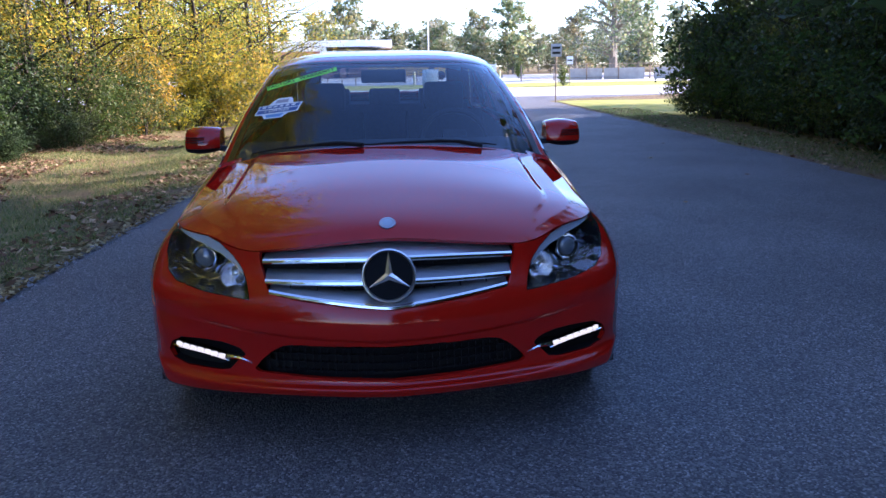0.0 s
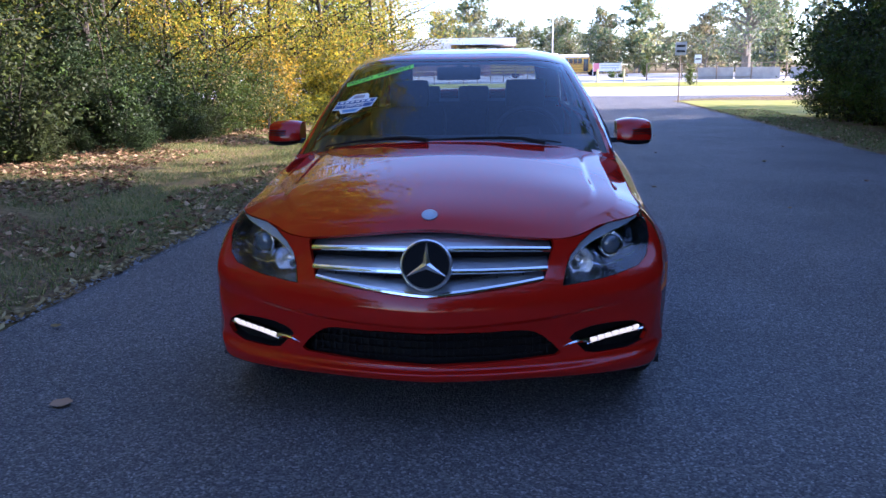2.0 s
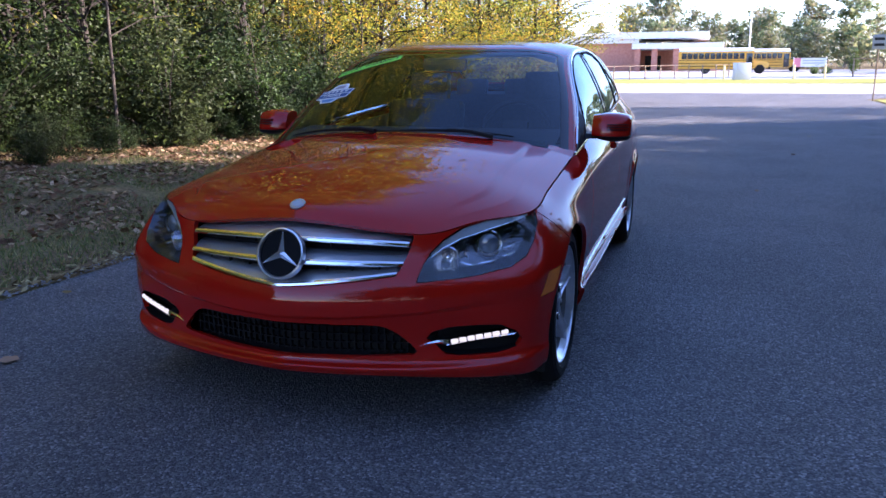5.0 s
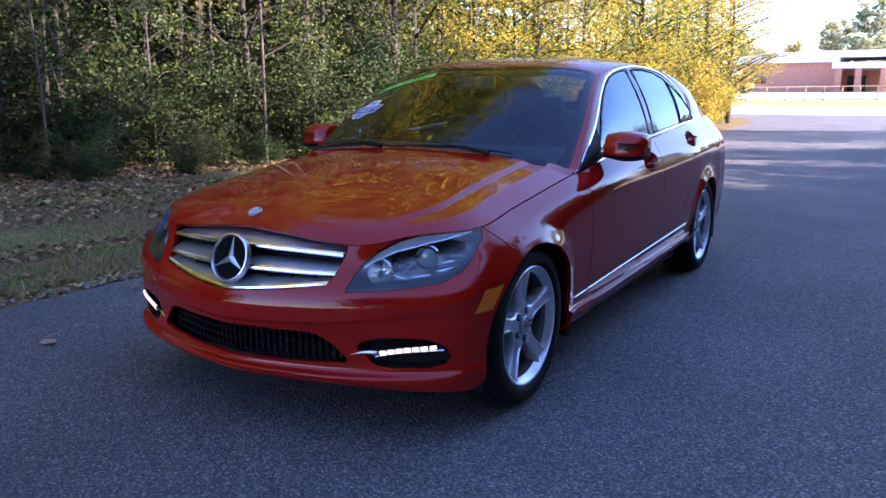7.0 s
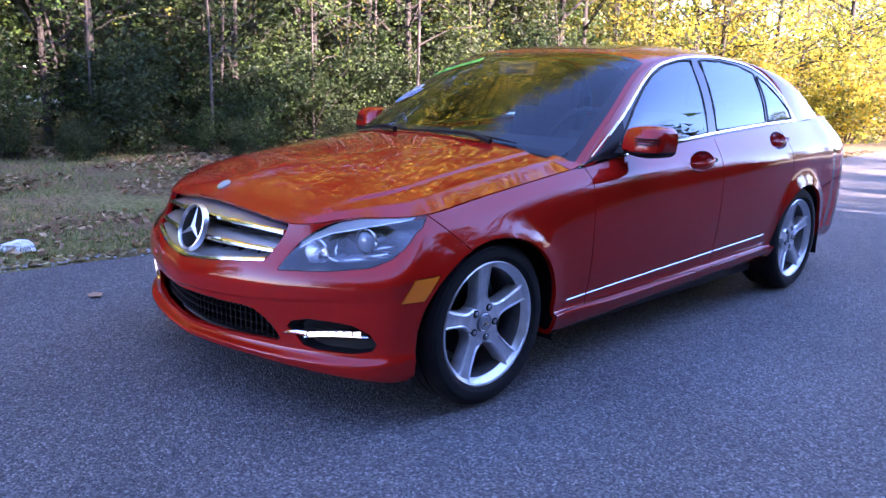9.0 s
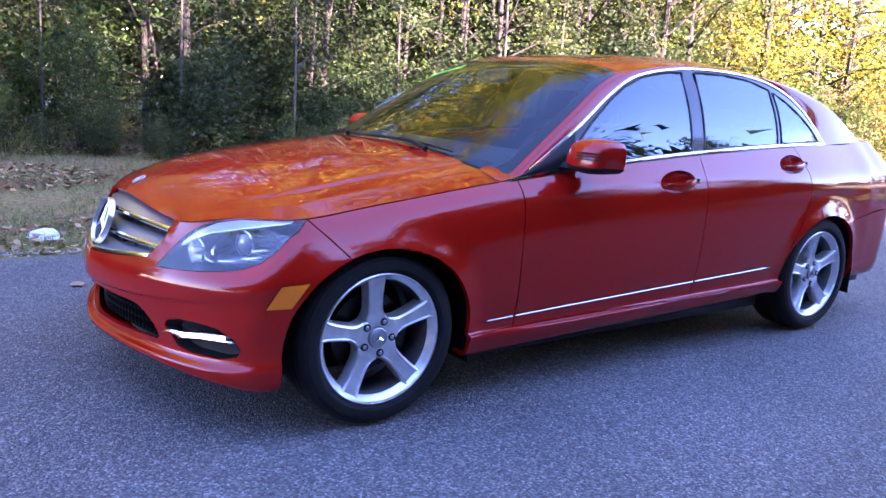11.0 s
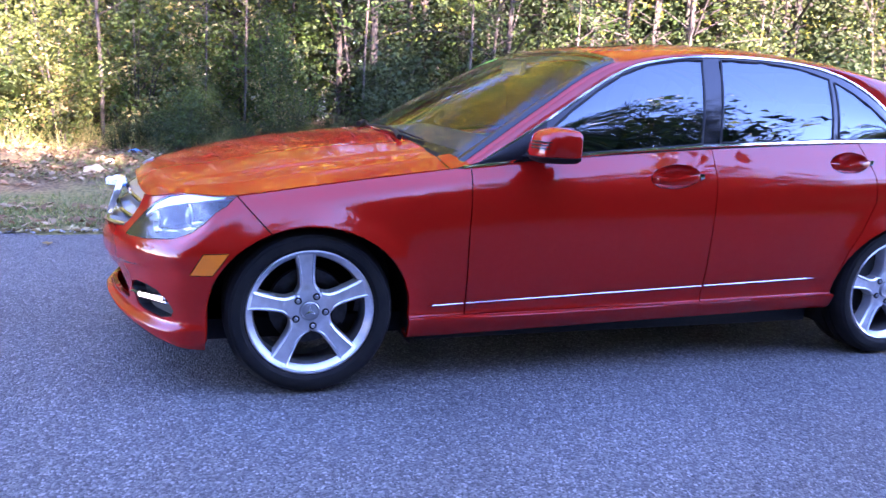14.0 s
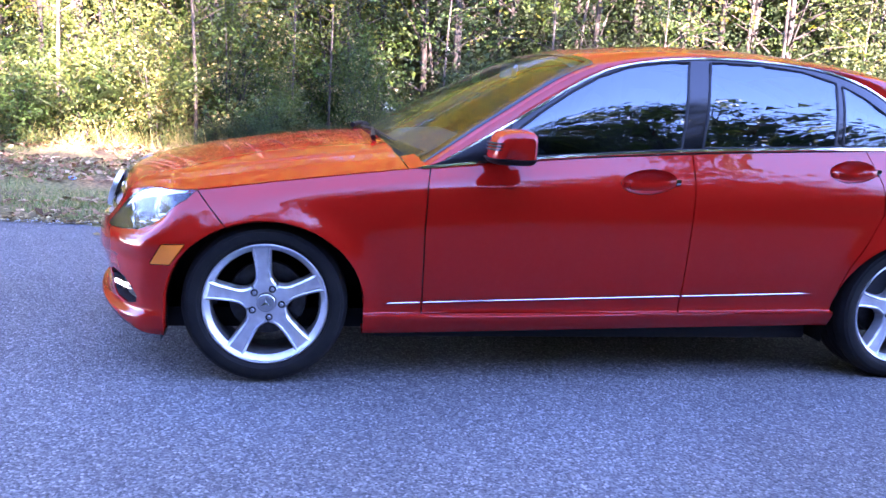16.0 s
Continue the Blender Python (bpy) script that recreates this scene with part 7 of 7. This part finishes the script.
# the school: brick wings, white flat roofs, a portico
school = tagged(new("school_building"), "low red brick school with white flat roof edges", "building")
Z0 = gz(120)
for x0, x1, y0, h, nm in ((-75, -9.2, 120, 4.0, "wing"), (-9.2, 2.5, 127, 3.9, "entrance_wall")):
    bm = bmesh.new()
    box(bm, (x0, y0, Z0 - 0.3), (x1, y0 + 14, Z0 + h))
    part(nm, bm, BRICK, school, "red brick wall", smooth=False)
for x0, x1, y0, z0, z1, nm in ((-76, -8.6, 119.3, 4.0, 5.1, "roof_edge"), (-12, 1.2, 118.5, 4.6, 5.5, "upper_roof"), (-9.4, 3.2, 117, 3.1, 3.9, "portico_roof"), (-18, -10.5, 124, 5.1, 5.7, "roof_box")):
    bm = bmesh.new()
    box(bm, (x0, y0, Z0 + z0), (x1, y0 + 15, Z0 + z1), 0.05)
    part(nm, bm, FASCIA, school, "white flat roof edge", smooth=False)
for x in (-9.0, -6.6, -3.6, 1.6):
    bm = bmesh.new()
    box(bm, (x, 117.4, Z0 - 0.3), (x + 0.8, 118.2, Z0 + 3.1), 0.02)
    part("column", bm, BRICK, school, "brick column", smooth=False)
for x in (-8.2, -6.9):
    bm = bmesh.new()
    box(bm, (x, 126.9, Z0), (x + 1.1, 127.02, Z0 + 2.3))
    part("door", bm, DARKPANE, school, smooth=False)
for k in range(10):
    bm = bmesh.new()
    box(bm, (-70 + 5.5 * k, 119.94, Z0 + 1.2), (-67.6 + 5.5 * k, 120.05, Z0 + 2.6), 0.02)
    part("window", bm, DARKPANE, school, smooth=False)


def make_fence(name, label, pts, tall, mat, rails=(0.5, 0.95), r=0.05, step=None):
    top = tagged(new(name), label, "fence")
    for (x, y) in pts:
        bm = bmesh.new()
        tube(bm, [(x, y, gz(y) - 0.05), (x, y, gz(y) + tall)], r, 8)
        part("post", bm, mat, top)
    for k in rails:
        bm = bmesh.new()
        tube(bm, [(x, y, gz(y) + tall * k) for x, y in pts], r * 0.45, 6)
        part("rail", bm, mat, top)
    return top


make_fence("wire_fence", "low wire fence with wooden posts on the lawn", [(-9.5 + 1.15 * k, 60 + 1.5 * k) for k in range(12)], 1.2, POSTWOOD)
make_fence("chain_fence", "chain-link fence with brown posts behind the cross road", [(13.5 + 3.4 * k, 76 + 0.4 * k) for k in range(13)], 1.6, POSTWOOD, (0.15, 0.98), 0.07)
for k, (x0, x1) in enumerate(((18.6, 22.0), (22.2, 26.4), (27.4, 31.0))):
    bm2 = bmesh.new()
    box(bm2, (x0, 77.2, gz(77) + 0.02), (x1, 77.3, gz(77) + 1.15), 0.02)
    tagged(part("fence_panel", bm2, TANPANEL, smooth=False), "tan panel standing against the chain fence", "panel", group="panels at the fence")


def make_sign(name, label, x, y, pole_h, w, h, face, bars, brown=True):
    top = tagged(new(name), label, "sign")
    bm = bmesh.new()
    tube(bm, [(0, 0, -0.02), (0, 0, pole_h)], 0.03, 8)
    part("pole", bm, POSTWOOD if brown else GALV, top)
    bm = bmesh.new()
    box(bm, (-w / 2, -0.04, pole_h - h), (w / 2, -0.032, pole_h), 0.003)
    part("plate", bm, face, top, "sign plate")
    for k in range(bars):
        bm = bmesh.new()
        z = pole_h - h * (k + 0.75) / (bars + 0.5)
        box(bm, (-w * 0.38, -0.046, z - h * 0.09), (w * 0.38, -0.041, z + h * 0.09))
        part("text_bar", bm, INK, top)
    top.matrix_basis = pose(x, y, gz(y), 0, 0, 0)
    return top


GREYFACE = material("grey_sign_face", (0.45, 0.47, 0.5), rough=0.4)
make_sign("road_sign", "grey road sign on a thin pole in the lawn", 7.45, 31.5, 2.48, 0.46, 0.54, GREYFACE, 2)
make_sign("road_sign", "small white sign on a pole beyond the junction", 14.2, 58, 2.2, 0.5, 0.6, FASCIA, 1)
bm = bmesh.new()
box(bm, (-0.6, -0.4, -0.02), (0.6, 0.4, 1.35), 0.04)
ub = tagged(part("utility_box", bm, GALV), "grey steel utility cabinet on the lawn", "cabinet")
ub.matrix_basis = pose(3.9, 66, gz(66), 0, 0, 20)
for x in (2.6, 8.0, 10.3):
    bm = bmesh.new()
    tube(bm, [(0, 0, -0.02), (0, 0, 1.15)], 0.09, 10)
    o = tagged(part("bollard", bm, material("pale_yellow_paint", (0.6, 0.5, 0.25), rough=0.6)), "pale yellow bollard at the yard edge", "bollard", group="bollards")
    o.matrix_basis = pose(x, 68.5, gz(68.5))
banner = tagged(new("banner"), "white banner with pink end on two posts", "banner")
for x in (0, 4.4):
    bm = bmesh.new()
    tube(bm, [(x, 0, 0), (x, 0, 2.0)], 0.05, 8)
    part("post", bm, GALV, banner)
for x0, x1, m in ((0.05, 0.95, material("pink_banner", (0.75, 0.25, 0.3), rough=0.6)), (0.96, 4.35, FASCIA)):
    bm = bmesh.new()
    box(bm, (x0, -0.06, 0.75), (x1, -0.04, 1.85))
    part("banner_cloth", bm, m, banner, smooth=False)
for k in range(2):
    bm = bmesh.new()
    box(bm, (1.2, -0.075, 1.15 + 0.32 * k), (4.1, -0.065, 1.29 + 0.32 * k))
    part("text_bar", bm, GREYFACE, banner, smooth=False)
banner.matrix_basis = pose(10.6, 98, gz(98)) @ Matrix.Diagonal((0.78, 1, 0.9, 1))
pole = bmesh.new()
tube(pole, [(0, 0, -0.1), (0, 0, 8.0)], 0.09, 8)
o = tagged(part("flag_pole", pole, FASCIA), "tall white pole in front of the school", "pole")
o.matrix_basis = pose(6.3, 112, gz(112))

# Leaf colours lightened to carry the glare over the distant trees.
HAZELEAF = leaf_material("haze_leaf", (0.15, 0.19, 0.09), 0.4, vary=0.25)
HAZEPALE = leaf_material("haze_pale_leaf", (0.30, 0.28, 0.13), 0.45, vary=0.25)
MOSS = leaf_material("grey_moss_leaf", (0.26, 0.27, 0.20), 0.4, vary=0.3)
far_trees = [make_tree("far_tree", "distant tree beyond the school, foliage paled for glare", 150 + k, 10.0, 3.6, 34, 0.06, 2700, 0.62, 0.20, [HAZELEAF, HAZEPALE, MOSS], (4, 1.2 + k, 1.5), BARK, (0.5, 0.3 * k), corners=3) for k in range(3)]
rng = np.random.default_rng(31)
spots = [(x + jitter(2.0), 150 + jitter(8), 0.66 + jitter(0.22)) for x in np.arange(-70, 95, 4.2)]
spots += [(x + jitter(2.0), 172 + jitter(8), 0.85 + jitter(0.2)) for x in np.arange(-80, 120, 6.5)]
spots += [(x + jitter(1.5), 130 + jitter(3), 0.5 + jitter(0.1)) for x in np.arange(9, 75, 3.6)]
spots += [(-6.5, 135, 1.05), (10.5, 140, 0.75), (21, 128, 1.0), (29, 118, 0.95), (35, 112, 1.0), (40, 104, 0.9), (46, 98, 0.9), (33, 100, 0.7), (1.2, 136, 0.8)]
scatter(far_trees, spots, rng, "far trees")
big = make_tree("oak_tree", "large old tree with grey hanging foliage beyond the road", 160, 13.5, 4.6, 40, 0.14, 9000, 0.30, 0.50, [MOSS, HAZELEAF, HAZEPALE], (4, 3, 1.5), BARK, (0.6, 0.1))
big.matrix_basis = pose(23.9, 80, gz(80), 0, 0, 40)
cone = make_shrub("conifer", "small dark conical evergreen in the yard", 165, 3.2, 0.55, 1500, 0.16, [GREENLEAF, HAZELEAF], (3, 1), "conifer", 14)
cone.matrix_basis = pose(15.9, 92, gz(92))
for k, (x, y_, h) in enumerate(((13.6, 57.5, 1.5), (12.0, 90.0, 0.9), (13.2, 91.0, 0.8))):
    b_ = make_shrub("yard_shrub", "small dark clipped shrub on the lawn", 190 + k, h, 0.5, 700, 0.16, [GREENLEAF, HAZELEAF], (3, 2), "shrub", 10)
    b_.matrix_basis = pose(x, y_, gz(y_))
